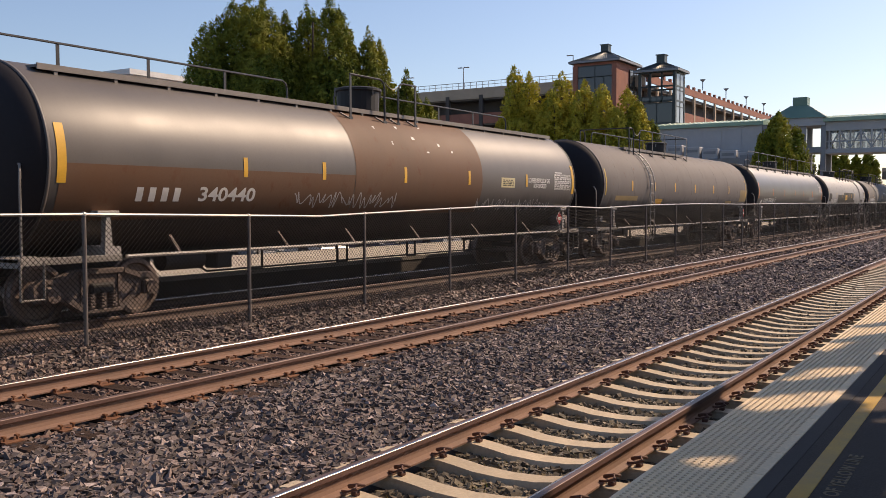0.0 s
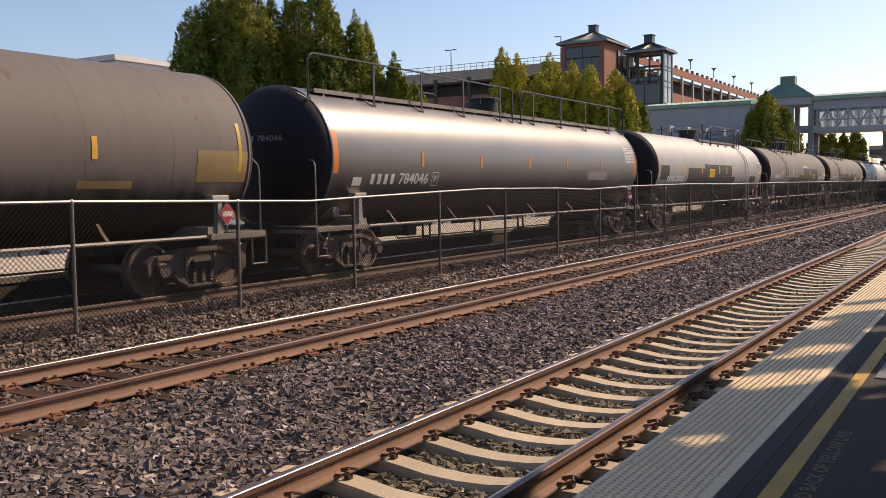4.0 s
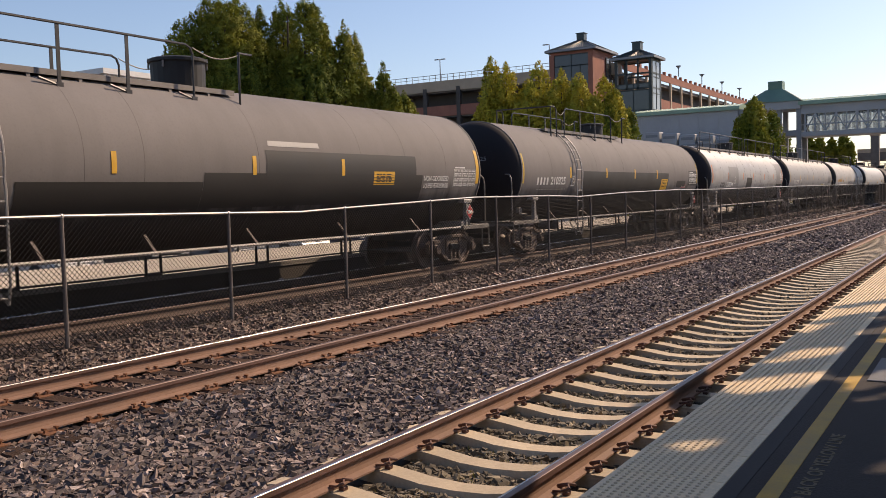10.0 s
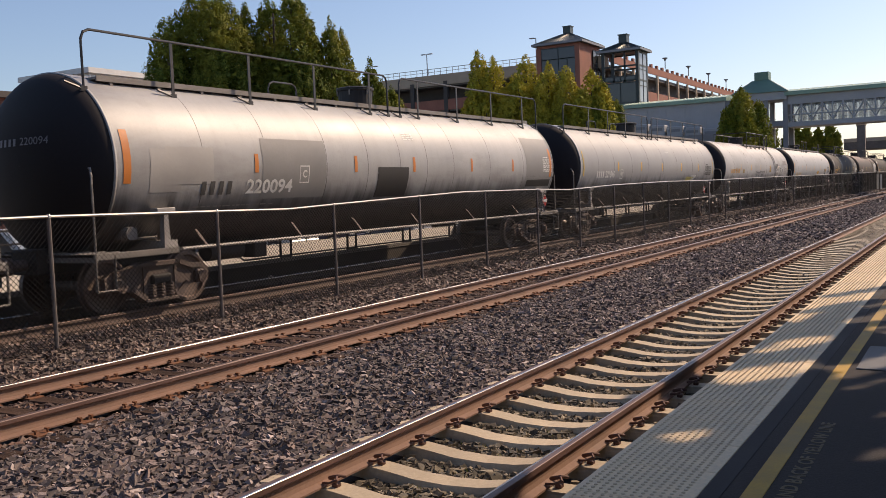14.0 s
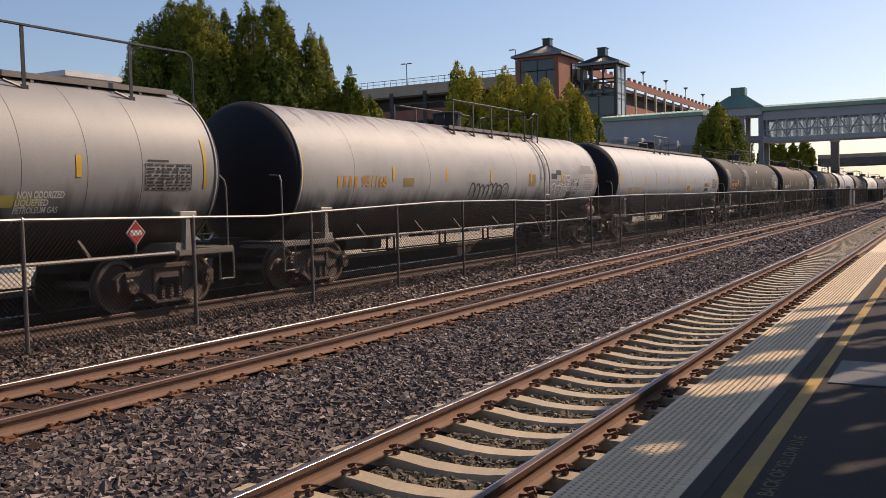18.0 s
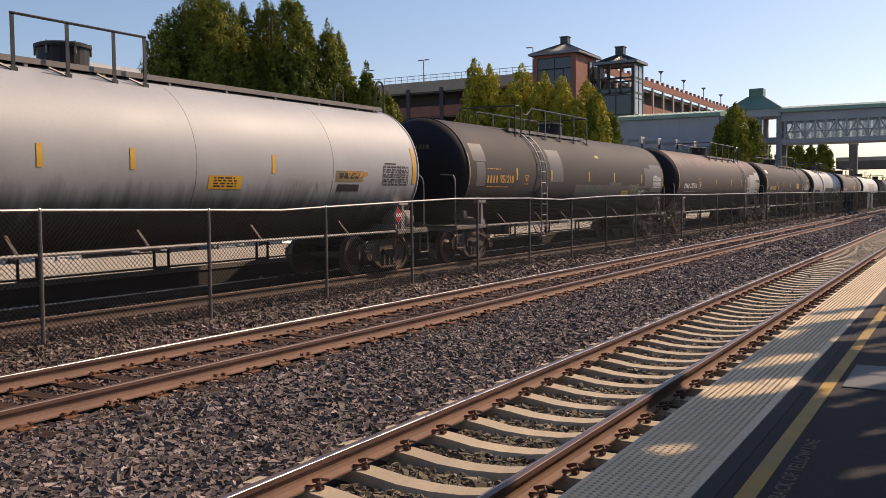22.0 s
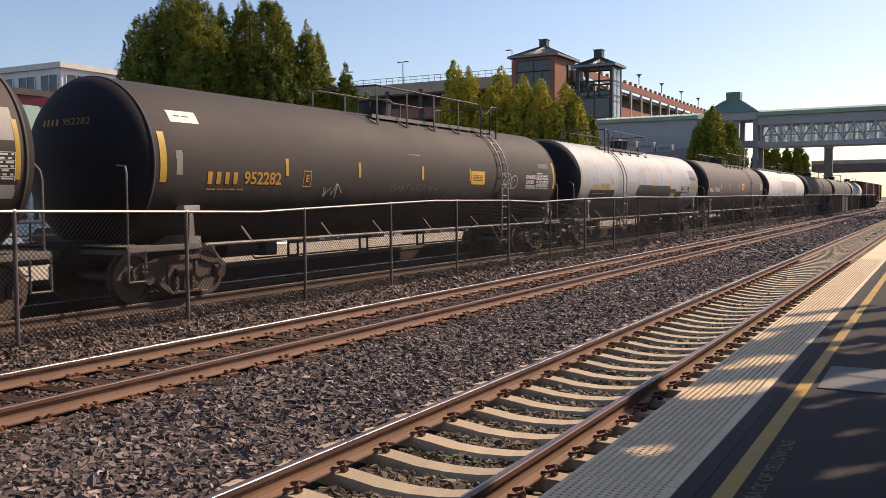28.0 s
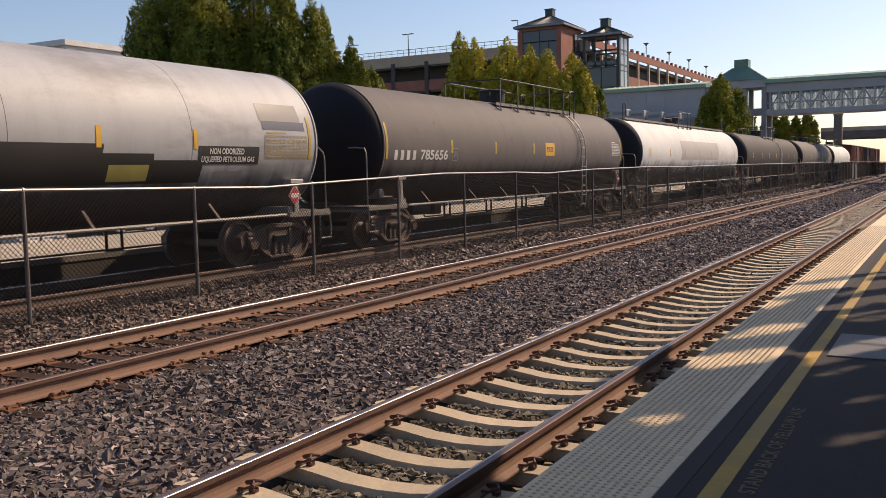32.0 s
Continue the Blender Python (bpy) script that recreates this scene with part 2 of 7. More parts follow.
M = {
    "ballast": stone_mat("ballast_stone", (0.044, 0.034, 0.032), (0.58, 0.48, 0.445), (0.28, 0.205, 0.18)),
    "ballast_brown": stone_mat("brown_ballast_stone", (0.050, 0.036, 0.030), (0.52, 0.415, 0.355), (0.28, 0.19, 0.15)),
    "ballast_mossy": stone_mat("mossy_ballast_stone", (0.05, 0.04, 0.028), (0.50, 0.42, 0.31), (0.24, 0.19, 0.12)),
    "shade_bed": plain("shade_dark_ballast_bed", (0.035, 0.029, 0.025), 0.95, vary=0.4, scale=14, bump=0.9),
    "shade_wall": plain("shade_dark_platform_face", (0.06, 0.05, 0.043), 0.9, vary=0.3, scale=3),
    "soil": plain("ballast_bed", (0.075, 0.06, 0.05), 0.95, vary=0.45, scale=14, bump=0.9),
    "rail_side": plain("dusty_rust_rail_web", (0.24, 0.14, 0.098), 0.8, 0.0, 0.25, 7, 0.2, dirt=(0.15, 0.078, 0.052)),
    "rail_shade": plain("shade_dark_rusted_rail", (0.13, 0.088, 0.07), 0.8, 0.0, 0.3, 7, 0.2, dirt=(0.07, 0.048, 0.04)),
    "rail_head": plain("dark_rusty_rail_head", (0.125, 0.062, 0.047), 0.6, 0.1, 0.3, 7, 0.15, dirt=(0.08, 0.045, 0.035)),
    "rail_top": plain("polished_rail_head", (0.50, 0.44, 0.385), 0.28, 1.0, 0.12, 9, 0.03, dirt=(0.42, 0.37, 0.33)),
    "rail_dull": plain("dull_rail_crown", (0.15, 0.095, 0.08), 0.5, 0.3, 0.2, 9, 0.05, dirt=(0.12, 0.075, 0.06)),
    "concrete_tie": plain("concrete_tie", (0.54, 0.44, 0.31), 0.85, vary=0.2, scale=6, bump=0.3, dirt=(0.25, 0.19, 0.14), per_piece=0.1),
    "ballast_rust": stone_mat("rust_stained_stone", (0.06, 0.037, 0.03), (0.42, 0.31, 0.25), (0.25, 0.14, 0.10)),
    "wood_tie": plain("creosoted_wood_tie", (0.06, 0.037, 0.028), 0.9, vary=0.45, scale=8, bump=0.5, spec=0.15, dirt=(0.10, 0.06, 0.04), per_piece=0.35, stretch=(4, 0.5, 4)),
    "clip": plain("rusted_clip", (0.15, 0.07, 0.05), 0.7, 0.1, 0.3, 20),
    "tie_plate": plain("rusted_tie_plate", (0.20, 0.085, 0.04), 0.8, 0.2, 0.3, 20),
    "platform": plain("platform_asphalt", (0.050, 0.0425, 0.041), 0.9, vary=0.25, scale=9, bump=0.4, dirt=(0.065, 0.06, 0.055), spec=0.2),
    "tactile": plain("faded_yellow_tactile_plate", (0.80, 0.60, 0.35), 0.66, vary=0.14, scale=7, bump=0.15, spec=0.9, dirt=(0.33, 0.28, 0.2), per_piece=0.06),
    "dome": plain("darker_tactile_dome", (0.60, 0.44, 0.26), 0.6, vary=0.2, scale=7, bump=0.1, spec=0.9),
    "groove": plain("dark_paving_strip", (0.05, 0.047, 0.048), 0.85, vary=0.2, scale=8, spec=0.2),
    "hatch": plain("worn_hatch_plate", (0.13, 0.13, 0.135), 0.7, vary=0.3, scale=9, bump=0.3),
    "yellow_line": plain("worn_yellow_paint", (0.46, 0.27, 0.03), 0.7, vary=0.3, scale=10, dirt=(0.25, 0.17, 0.05)),
    "worn_letter": plain("worn_yellow_letter", (0.14, 0.105, 0.05), 0.8, vary=0.4, scale=14, dirt=(0.12, 0.11, 0.1)),
    "concrete": plain("pale_concrete", (0.52, 0.44, 0.335), 0.85, vary=0.18, scale=4, bump=0.2),
    "dark_concrete": plain("dark_concrete_wall", (0.20, 0.18, 0.16), 0.9, vary=0.3, scale=4),
    "galv": plain("galvanised_steel", (0.42, 0.40, 0.38), 0.45, 0.6, 0.25, 8, 0.05),
    "post": plain("weathered_fence_post", (0.17, 0.145, 0.135), 0.6, 0.3, 0.3, 8, 0.1),
    "wire": plain("dark_chain_link_wire", (0.028, 0.024, 0.021), 0.7, 0.3, 0.2, 20, 0),
    "black": plain("black_steel", (0.018, 0.017, 0.017), 0.6, 0.0, 0.3, 6, 0.1),
    "rail_grey": plain("dark_grey_handrail", (0.045, 0.042, 0.042), 0.45, 0.2, 0.3, 8, 0.05),
    "pale_steel": plain("pale_weathered_steel", (0.42, 0.395, 0.37), 0.55, 0.2, 0.25, 6, 0.1, dirt=(0.25, 0.2, 0.17)),
    "truck": plain("dusty_truck_casting", (0.15, 0.112, 0.098), 0.8, 0.0, 0.35, 6, 0.3, dirt=(0.06, 0.045, 0.04)),
    "dark_truck": plain("sooty_underframe", (0.035, 0.03, 0.028), 0.8, 0.0, 0.35, 6, 0.3),
    "wheel": plain("wheel_steel", (0.19, 0.14, 0.12), 0.55, 0.3, 0.35, 5, 0.2),
    "fresh_white": plain("fresh_white_render", (0.88, 0.88, 0.87), 0.7, vary=0.06, scale=2),
    "white": plain("white_paint", (0.72, 0.70, 0.66), 0.55, vary=0.15, scale=5),
    "sill": plain("dusty_grey_sill", (0.27, 0.245, 0.22), 0.65, 0.1, 0.3, 5, 0.1, dirt=(0.14, 0.11, 0.09)),
    "yellow": plain("reflective_yellow", (0.72, 0.40, 0.03), 0.5, vary=0.2, scale=8),
    "orange": plain("reflective_orange", (0.62, 0.20, 0.03), 0.5, vary=0.2, scale=8),
    "placard_red": plain("placard_red", (0.55, 0.04, 0.04), 0.5, vary=0.15),
    "brick": plain("red_brick_wall", (0.33, 0.135, 0.092), 0.85, vary=0.2, scale=3, bump=0.3),
    "tan": plain("tan_concrete_column", (0.46, 0.36, 0.26), 0.85, vary=0.15, scale=2),
    "green_roof": plain("green_metal_roof", (0.25, 0.38, 0.29), 0.45, 0.0, 0.15, 2, 0.05),
    "cupola_green": plain("weathered_green_roof", (0.13, 0.23, 0.175), 0.45, 0.0, 0.2, 2, 0.05),
    "dark_roof": plain("dark_green_metal_roof", (0.035, 0.05, 0.05), 0.4, 0.2, 0.2, 2, 0.05),
    "grey_panel": plain("grey_metal_panel", (0.40, 0.405, 0.42), 0.6, 0.0, 0.12, 2, 0.05),
    "grey_steel": plain("grey_painted_steel", (0.24, 0.25, 0.27), 0.55, 0.0, 0.15, 3, 0.05),
    "glass": glass_mat("dark_window_glass", (0.05, 0.05, 0.05)),
    "bright_glass": glass_mat("pale_window_glass", (0.25, 0.29, 0.33), 0.12),
    "frame": plain("dark_green_window_frame", (0.03, 0.04, 0.04), 0.5, 0.2, 0.1, 4, 0),
    "clear_glass": clear_glass("hazy_clear_glass"),
    "mullion": plain("pale_mullion", (0.42, 0.45, 0.47), 0.45, 0.3, 0.1, 4, 0),
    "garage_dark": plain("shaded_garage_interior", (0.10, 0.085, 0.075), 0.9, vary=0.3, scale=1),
    "bark": plain("bark", (0.10, 0.075, 0.055), 0.9, vary=0.4, scale=10, bump=0.8, stretch=(3, 3, 0.6)),
    "leaf_green": leaf_mat("green_leaves", (0.045, 0.078, 0.014), (0.205, 0.235, 0.034), (0.29, 0.265, 0.034)),
    "leaf_yellow": leaf_mat("yellowing_leaves", (0.16, 0.175, 0.024), (0.50, 0.45, 0.05), (0.62, 0.48, 0.055)),
    "leaf_dark": leaf_mat("dark_green_leaves", (0.07, 0.105, 0.016), (0.25, 0.28, 0.035), (0.32, 0.28, 0.035)),
    "ground": plain("asphalt_ground", (0.10, 0.095, 0.09), 0.9, vary=0.3, scale=1.5, bump=0.2),
    "red": plain("red_paint", (0.50, 0.03, 0.05), 0.5, vary=0.15),
    "sign_bar": plain("dark_print", (0.02, 0.02, 0.02), 0.6, vary=0.1, bump=0),
}
for col, name in (((0.62, 0.60, 0.57), "white"), ((0.02, 0.022, 0.025), "black"), ((0.25, 0.26, 0.28), "silver"), ((0.02, 0.03, 0.08), "blue")):
    M["car_" + name] = plain(name + "_car_paint", col, 0.25, 0.2, 0.08, 3, 0)


# ---- mesh helpers ----
def mesh_of(name, bm, mat, smooth=False):
    me = bpy.data.meshes.new(name)
    bm.to_mesh(me)
    bm.free()
    for x in (mat if isinstance(mat, (list, tuple)) else [mat]):
        me.materials.append(x)
    if smooth:
        me.polygons.foreach_set("use_smooth", [True] * len(me.polygons))
    return me


def part(name, bm, mat, parent=None, label="", at=None, smooth=False):
    ob = new(name, mesh_of(name, bm, mat, smooth))
    if parent is not None:
        ob.parent = parent
    if at is not None:
        ob.matrix_basis = at
    return tagged(ob, label)


def thing(name, label, category, group="", kind="", at=None):
    ob = new(name)
    ob.empty_display_size = 0.3
    if at is not None:
        ob.matrix_basis = at
    return tagged(ob, label, category, group, kind)


def box(bm, c, s, rot=None, bevel=0.0):
    """A box of centre c and size s, turned by the Matrix rot about its centre."""
    m = Matrix.Translation(c) @ (rot.to_4x4() if rot else Matrix.Identity(4)) @ Matrix.Diagonal((*s, 1))
    r = bmesh.ops.create_cube(bm, size=1, matrix=m)
    if bevel:
        es = list({e for v in r["verts"] for e in v.link_edges})
        bmesh.ops.bevel(bm, geom=es, offset=bevel, segments=1, affect='EDGES')
    return bm


def span(bm, a, b, bevel=0.0):
    """A box from corner a to corner b."""
    return box(bm, [(p + q) / 2 for p, q in zip(a, b)], [abs(q - p) for p, q in zip(a, b)], None, bevel)


def rod(bm, a, b, r, seg=8, r2=None):
    a, b = Vector(a), Vector(b)
    d = b - a
    m = Matrix.Translation((a + b) / 2) @ d.to_track_quat("Z", "Y").to_matrix().to_4x4()
    bmesh.ops.create_cone(bm, cap_ends=True, segments=seg, radius1=r, radius2=r if r2 is None else r2, depth=d.length, matrix=m)
    return bm


def pipe(bm, pts, r, seg=6):
    """One round bar bent along a line of points."""
    pts = [Vector(p) for p in pts]
    closed = (pts[0] - pts[-1]).length < 1e-6
    if closed:
        pts = pts[:-1]
    n = len(pts)
    rings, side = [], None
    for i, p in enumerate(pts):
        a = pts[i - 1] if i or closed else None
        b = pts[(i + 1) % n] if i < n - 1 or closed else None
        d0 = (p - a).normalized() if a is not None else (b - p).normalized()
        d1 = (b - p).normalized() if b is not None else d0
        d = (d0 + d1).normalized() if (d0 + d1).length > 1e-6 else d0
        if side is None:
            side = d.orthogonal().normalized()
        side = (side - d * side.dot(d)).normalized()
        up = d.cross(side)
        k = 1 / max(0.5, d.dot(d0))
        rings.append([bm.verts.new(p + (side * math.cos(6.28319 * j / seg) + up * math.sin(6.28319 * j / seg)) * r * k) for j in range(seg)])
    for p, q in list(zip(rings, rings[1:])) + ([(rings[-1], rings[0])] if closed else []):
        for j in range(seg):
            bm.faces.new((p[j], p[(j + 1) % seg], q[(j + 1) % seg], q[j]))
    if not closed:
        bm.faces.new(rings[0][::-1])
        bm.faces.new(rings[-1])
    return bm


def lathe(bm, prof, axis="X", seg=48, cap=False):
    """A body of revolution: prof is (along, radius) pairs."""
    rings = []
    for u, r in prof:
        ring = []
        for i in range(seg):
            a = 2 * math.pi * i / seg
            c, s = math.cos(a) * r, math.sin(a) * r
            ring.append(bm.verts.new((u, c, s) if axis == "X" else (c, u, s) if axis == "Y" else (c, s, u)))
        rings.append(ring)
    for p, q in zip(rings, rings[1:]):
        for i in range(seg):
            j = (i + 1) % seg
            bm.faces.new((p[i], q[i], q[j], p[j]))
    if cap:
        bm.faces.new(rings[0])
        bm.faces.new(rings[-1][::-1])
    bmesh.ops.recalc_face_normals(bm, faces=bm.faces)
    return bm


def extrude_poly(bm, poly, a, b, axis="Y"):
    """A flat outline (two coordinates) drawn out from a to b along an axis."""
    def p3(p, u):
        return (p[0], u, p[1]) if axis == "Y" else (u, p[0], p[1]) if axis == "X" else (p[0], p[1], u)
    lo = [bm.verts.new(p3(p, a)) for p in poly]
    hi = [bm.verts.new(p3(p, b)) for p in poly]
    fs = [bm.faces.new(lo), bm.faces.new(hi[::-1])]
    for i in range(len(poly)):
        j = (i + 1) % len(poly)
        fs.append(bm.faces.new((lo[i], hi[i], hi[j], lo[j])))
    bmesh.ops.recalc_face_normals(bm, faces=fs)
    return bm


def B():
    return bmesh.new()


def lettering(name, text, size, mat, m, parent=None, squash=1.0, label="", bend=0.0, depth=0.002, align='LEFT', fit=0.0, bold=0.0):
    """Letters as a mesh; with bend they wrap round a cylinder of that radius whose axis is the local x, below them."""
    cu = bpy.data.curves.new(name, 'FONT')
    cu.offset = bold * size
    cu.body, cu.size, cu.extrude, cu.align_x, cu.align_y = text, size, depth, align, 'CENTER'
    cu.resolution_u = 3
    tmp = bpy.data.objects.new(name, cu)
    me = bpy.data.meshes.new_from_object(tmp)
    bpy.data.objects.remove(tmp)
    bpy.data.curves.remove(cu)
    me.name = name
    if fit:
        xs = [v.co.x for v in me.vertices]
        squash = fit / max(0.01, max(xs) - min(xs))
    me.transform(Matrix.Diagonal((squash, 1, 1, 1)))
    if bend:
        for v in me.vertices:
            a = v.co.y / bend
            v.co.y, v.co.z = (bend + v.co.z) * math.sin(a), (bend + v.co.z) * math.cos(a) - bend
    me.materials.clear()
    me.materials.append(mat)
    ob = new(name, me)
    ob.parent = parent
    ob.matrix_basis = m
    return tagged(ob, label)


# ---- ground and tracks ----
BED = [(-3000, -0.5), (-9, -0.5), (1.9, -0.5), (2.0, -0.27), (2.8, -0.275), (3.0, -0.29), (4.0, -0.29), (4.3, -0.26), (4.75, -0.235), (5.6, -0.21), (7.0, -0.15),
       (7.5, -0.142), (9.1, -0.142), (9.7, -0.095), (10.3, 0.06), (11.0, 0.08), (12.0, 0.0), (13.7, 0.0), (15.2, -0.05), (15.95, -0.1)]


def bed(y):
    for (a, p), (b, q) in zip(BED, BED[1:]):
        if a <= y <= b:
            return p + (q - p) * (y - a) / (b - a)
    return -0.1


def sheet(name, ys, zs, xs, mat):
    bm = B()
    rows = [[bm.verts.new((x, y, z)) for x in xs] for y, z in zip(ys, zs)]
    for p, q in zip(rows, rows[1:]):
        for i in range(len(xs) - 1):
            bm.faces.new((p[i], p[i + 1], q[i + 1], q[i]))
    return part(name, bm, mat)


g = sheet("ground", [-3000, -60, 16.5, 60, 3000], [-0.5, -0.5, -0.5, -0.2, -0.2], [-3000, -60, 0, 120, 400, 3000], M["ground"])
tagged(g, "asphalt ground around the station", "ground", kind="structure")
near_bed = [(y, z) for y, z in BED[3:] if y <= 12.0]
g = sheet("ballast_bed", [y for y, z in near_bed], [z for y, z in near_bed], [-40, 0, 20, 60, 120, 420], M["soil"])
tagged(g, "gravelly ballast bed under the tracks", "ballast", kind="structure")
# the far bed's dark colour holds the shade under the train
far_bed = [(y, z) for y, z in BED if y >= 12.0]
g = sheet("ballast_bed", [y for y, z in far_bed], [z for y, z in far_bed], [-40, 0, 20, 60, 120, 420], M["shade_bed"])
tagged(g, "ballast bed coloured dark for the shade under the freight train", "ballast", kind="structure")

NEAR, NEAR_Z = 2.728, 0.0
MID, MID_Z = 7.547, 0.084
FAR, FAR_Z = 12.10, 0.22
GAUGE = 1.505



def rail(parent, y, z, x0, x1, gauge, worn):
    """A flat-bottomed rail; gauge is the side (+1 or -1) on which the wheels' flanges run and polish its corner, which has the radius worn."""
    arc = [(0.035 - worn + worn * math.sin(radians(a)), -0.001 - worn + worn * math.cos(radians(a))) for a in (90, 75, 60, 45, 30, 15)]
    right = [(0.076, -0.172), (0.076, -0.158), (0.02, -0.14), (0.011, -0.11), (0.011, -0.055), (0.037, -0.042)] + arc + [(0.012, 0.0)]
    prof = right + [(-p, q) for p, q in right[::-1]]
    bm = B()
    extrude_poly(bm, [(p + y, q + z) for p, q in prof], x0, x1, "X")
    bmesh.ops.delete(bm, geom=[f for f in bm.faces if len(f.verts) > 4], context='FACES_ONLY')
    # far rails get a darker rust colour that paints in the train's shade
    ob = part("rail", bm, [M["rail_shade"] if z == FAR_Z else M["rail_side"], M["rail_shade"] if z == FAR_Z else M["rail_head"], M["rail_top"], M["rail_dull"]], parent)
    for f in ob.data.polygons:
        h, s = f.center.z - z, (f.center.y - y) * gauge
        if h > -0.045:
            f.material_index = 1
        if h > 0.0005 - worn and f.normal.z > 0.1:
            f.use_smooth = True
            f.material_index = 2 if s > 0.006 else 3
    return ob


def track(name, y, z, label):
    t = thing(name, label, "railway track", kind="structure")
    for o in (0, GAUGE):
        rail(t, y + o, z, -30, 330, 1 if o == 0 else -1, 0.007 if z == NEAR_Z else 0.012)
    return t


near = track("track_near", NEAR, NEAR_Z, "rusty steel rails on pale concrete ties beside the platform")
mid = track("track_middle", MID, MID_Z, "rusty steel rails spiked to dark wooden ties")
far = track("track_far", FAR, FAR_Z, "rails under the freight train behind the fence")

# concrete tie: high rail seats, dipped middle
bm = B()
half = [(-1.30, -0.20), (-1.22, -0.185), (-0.98, -0.178), (-0.62, -0.178), (-0.48, -0.195), (-0.28, -0.225), (0.0, -0.237)]
top = half + [(-p, q) for p, q in half[::-1][1:]]
ring = top + [(1.30, -0.40), (-1.30, -0.40)]
lo = [bm.verts.new((-0.10 if q > -0.3 else -0.14, p, q)) for p, q in ring]
hi = [bm.verts.new((0.10 if q > -0.3 else 0.14, p, q)) for p, q in ring]
for i in range(len(ring)):
    j = (i + 1) % len(ring)
    bm.faces.new((lo[i], hi[i], hi[j], lo[j]))
bm.faces.new(lo)
bm.faces.new(hi[::-1])
bmesh.ops.recalc_face_normals(bm, faces=bm.faces)
tie_mesh = mesh_of("tie", bm, M["concrete_tie"])
# spring clip: a bent bar looped over the rail's foot, with its shoulder
bm = B()
box(bm, (0, 0.03, 0.008), (0.06, 0.05, 0.036), None, 0.008)
loop = [(-0.07, -0.05, 0.03), (-0.075, 0.03, 0.05), (-0.045, 0.075, 0.06), (-0.01, 0.04, 0.075), (0.0, -0.03, 0.05), (0.02, 0.05, 0.075), (0.055, 0.075, 0.06), (0.075, 0.02, 0.04), (0.06, -0.05, 0.03)]
pipe(bm, loop, 0.0085, 6)
clip_mesh = mesh_of("rail_clip", bm, M["clip"])


def piece(name, me, parent, m):
    ob = new(name, me)
    ob.parent = parent
    ob.matrix_basis = m
    return ob


rng = random.Random(4)
for i in range(-40, 190):
    x = 4.715 + 0.61 * i
    t = piece("tie", tie_mesh, near, pose(x + rng.uniform(-0.015, 0.015), NEAR + GAUGE / 2, NEAR_Z, 0, 0, rng.uniform(-0.6, 0.6)))
    if -2 <= i < 45:
        for o, s in ((-GAUGE / 2 - 0.10, 180), (-GAUGE / 2 + 0.10, 0), (GAUGE / 2 - 0.10, 180), (GAUGE / 2 + 0.10, 0)):
            piece("rail_clip", clip_mesh, t, pose(0, o, -0.172, 0, 0, s))

# wooden ties, tie plates and spikes of the middle and far tracks
bm = B()
box(bm, (0, 0, -0.095), (0.225, 2.55, 0.17), None, 0.012)
wood_mesh = mesh_of("tie", bm, M["wood_tie"])
bm = B()
box(bm, (0, 0, 0.006), (0.19, 0.36, 0.02), None, 0.004)
for sx, sy in ((-0.06, -0.11), (0.06, -0.12), (-0.05, 0.11), (0.06, 0.12)):
    rod(bm, (sx, sy, 0.0), (sx, sy, 0.045), 0.011, 5)
    box(bm, (sx, sy * 0.93, 0.05), (0.028, 0.045, 0.016))
plate_mesh = mesh_of("tie_plate", bm, M["tie_plate"])
for tr, y, z, n in ((mid, MID, MID_Z, 190), (far, FAR, FAR_Z, 110)):
    for i in range(-40, n):
        x = 5.3 + 0.52 * i + rng.uniform(-0.02, 0.02)
        t = piece("tie", wood_mesh, tr, pose(x, y + GAUGE / 2 + rng.uniform(-0.06, 0.06), z - 0.178, rng.uniform(-0.4, 0.4), 0, rng.uniform(-1.2, 1.2)))
        if tr is mid and -6 <= i < 60:
            for o in (-GAUGE / 2, GAUGE / 2):
                piece("tie_plate", plate_mesh, t, pose(0, o, -0.012))


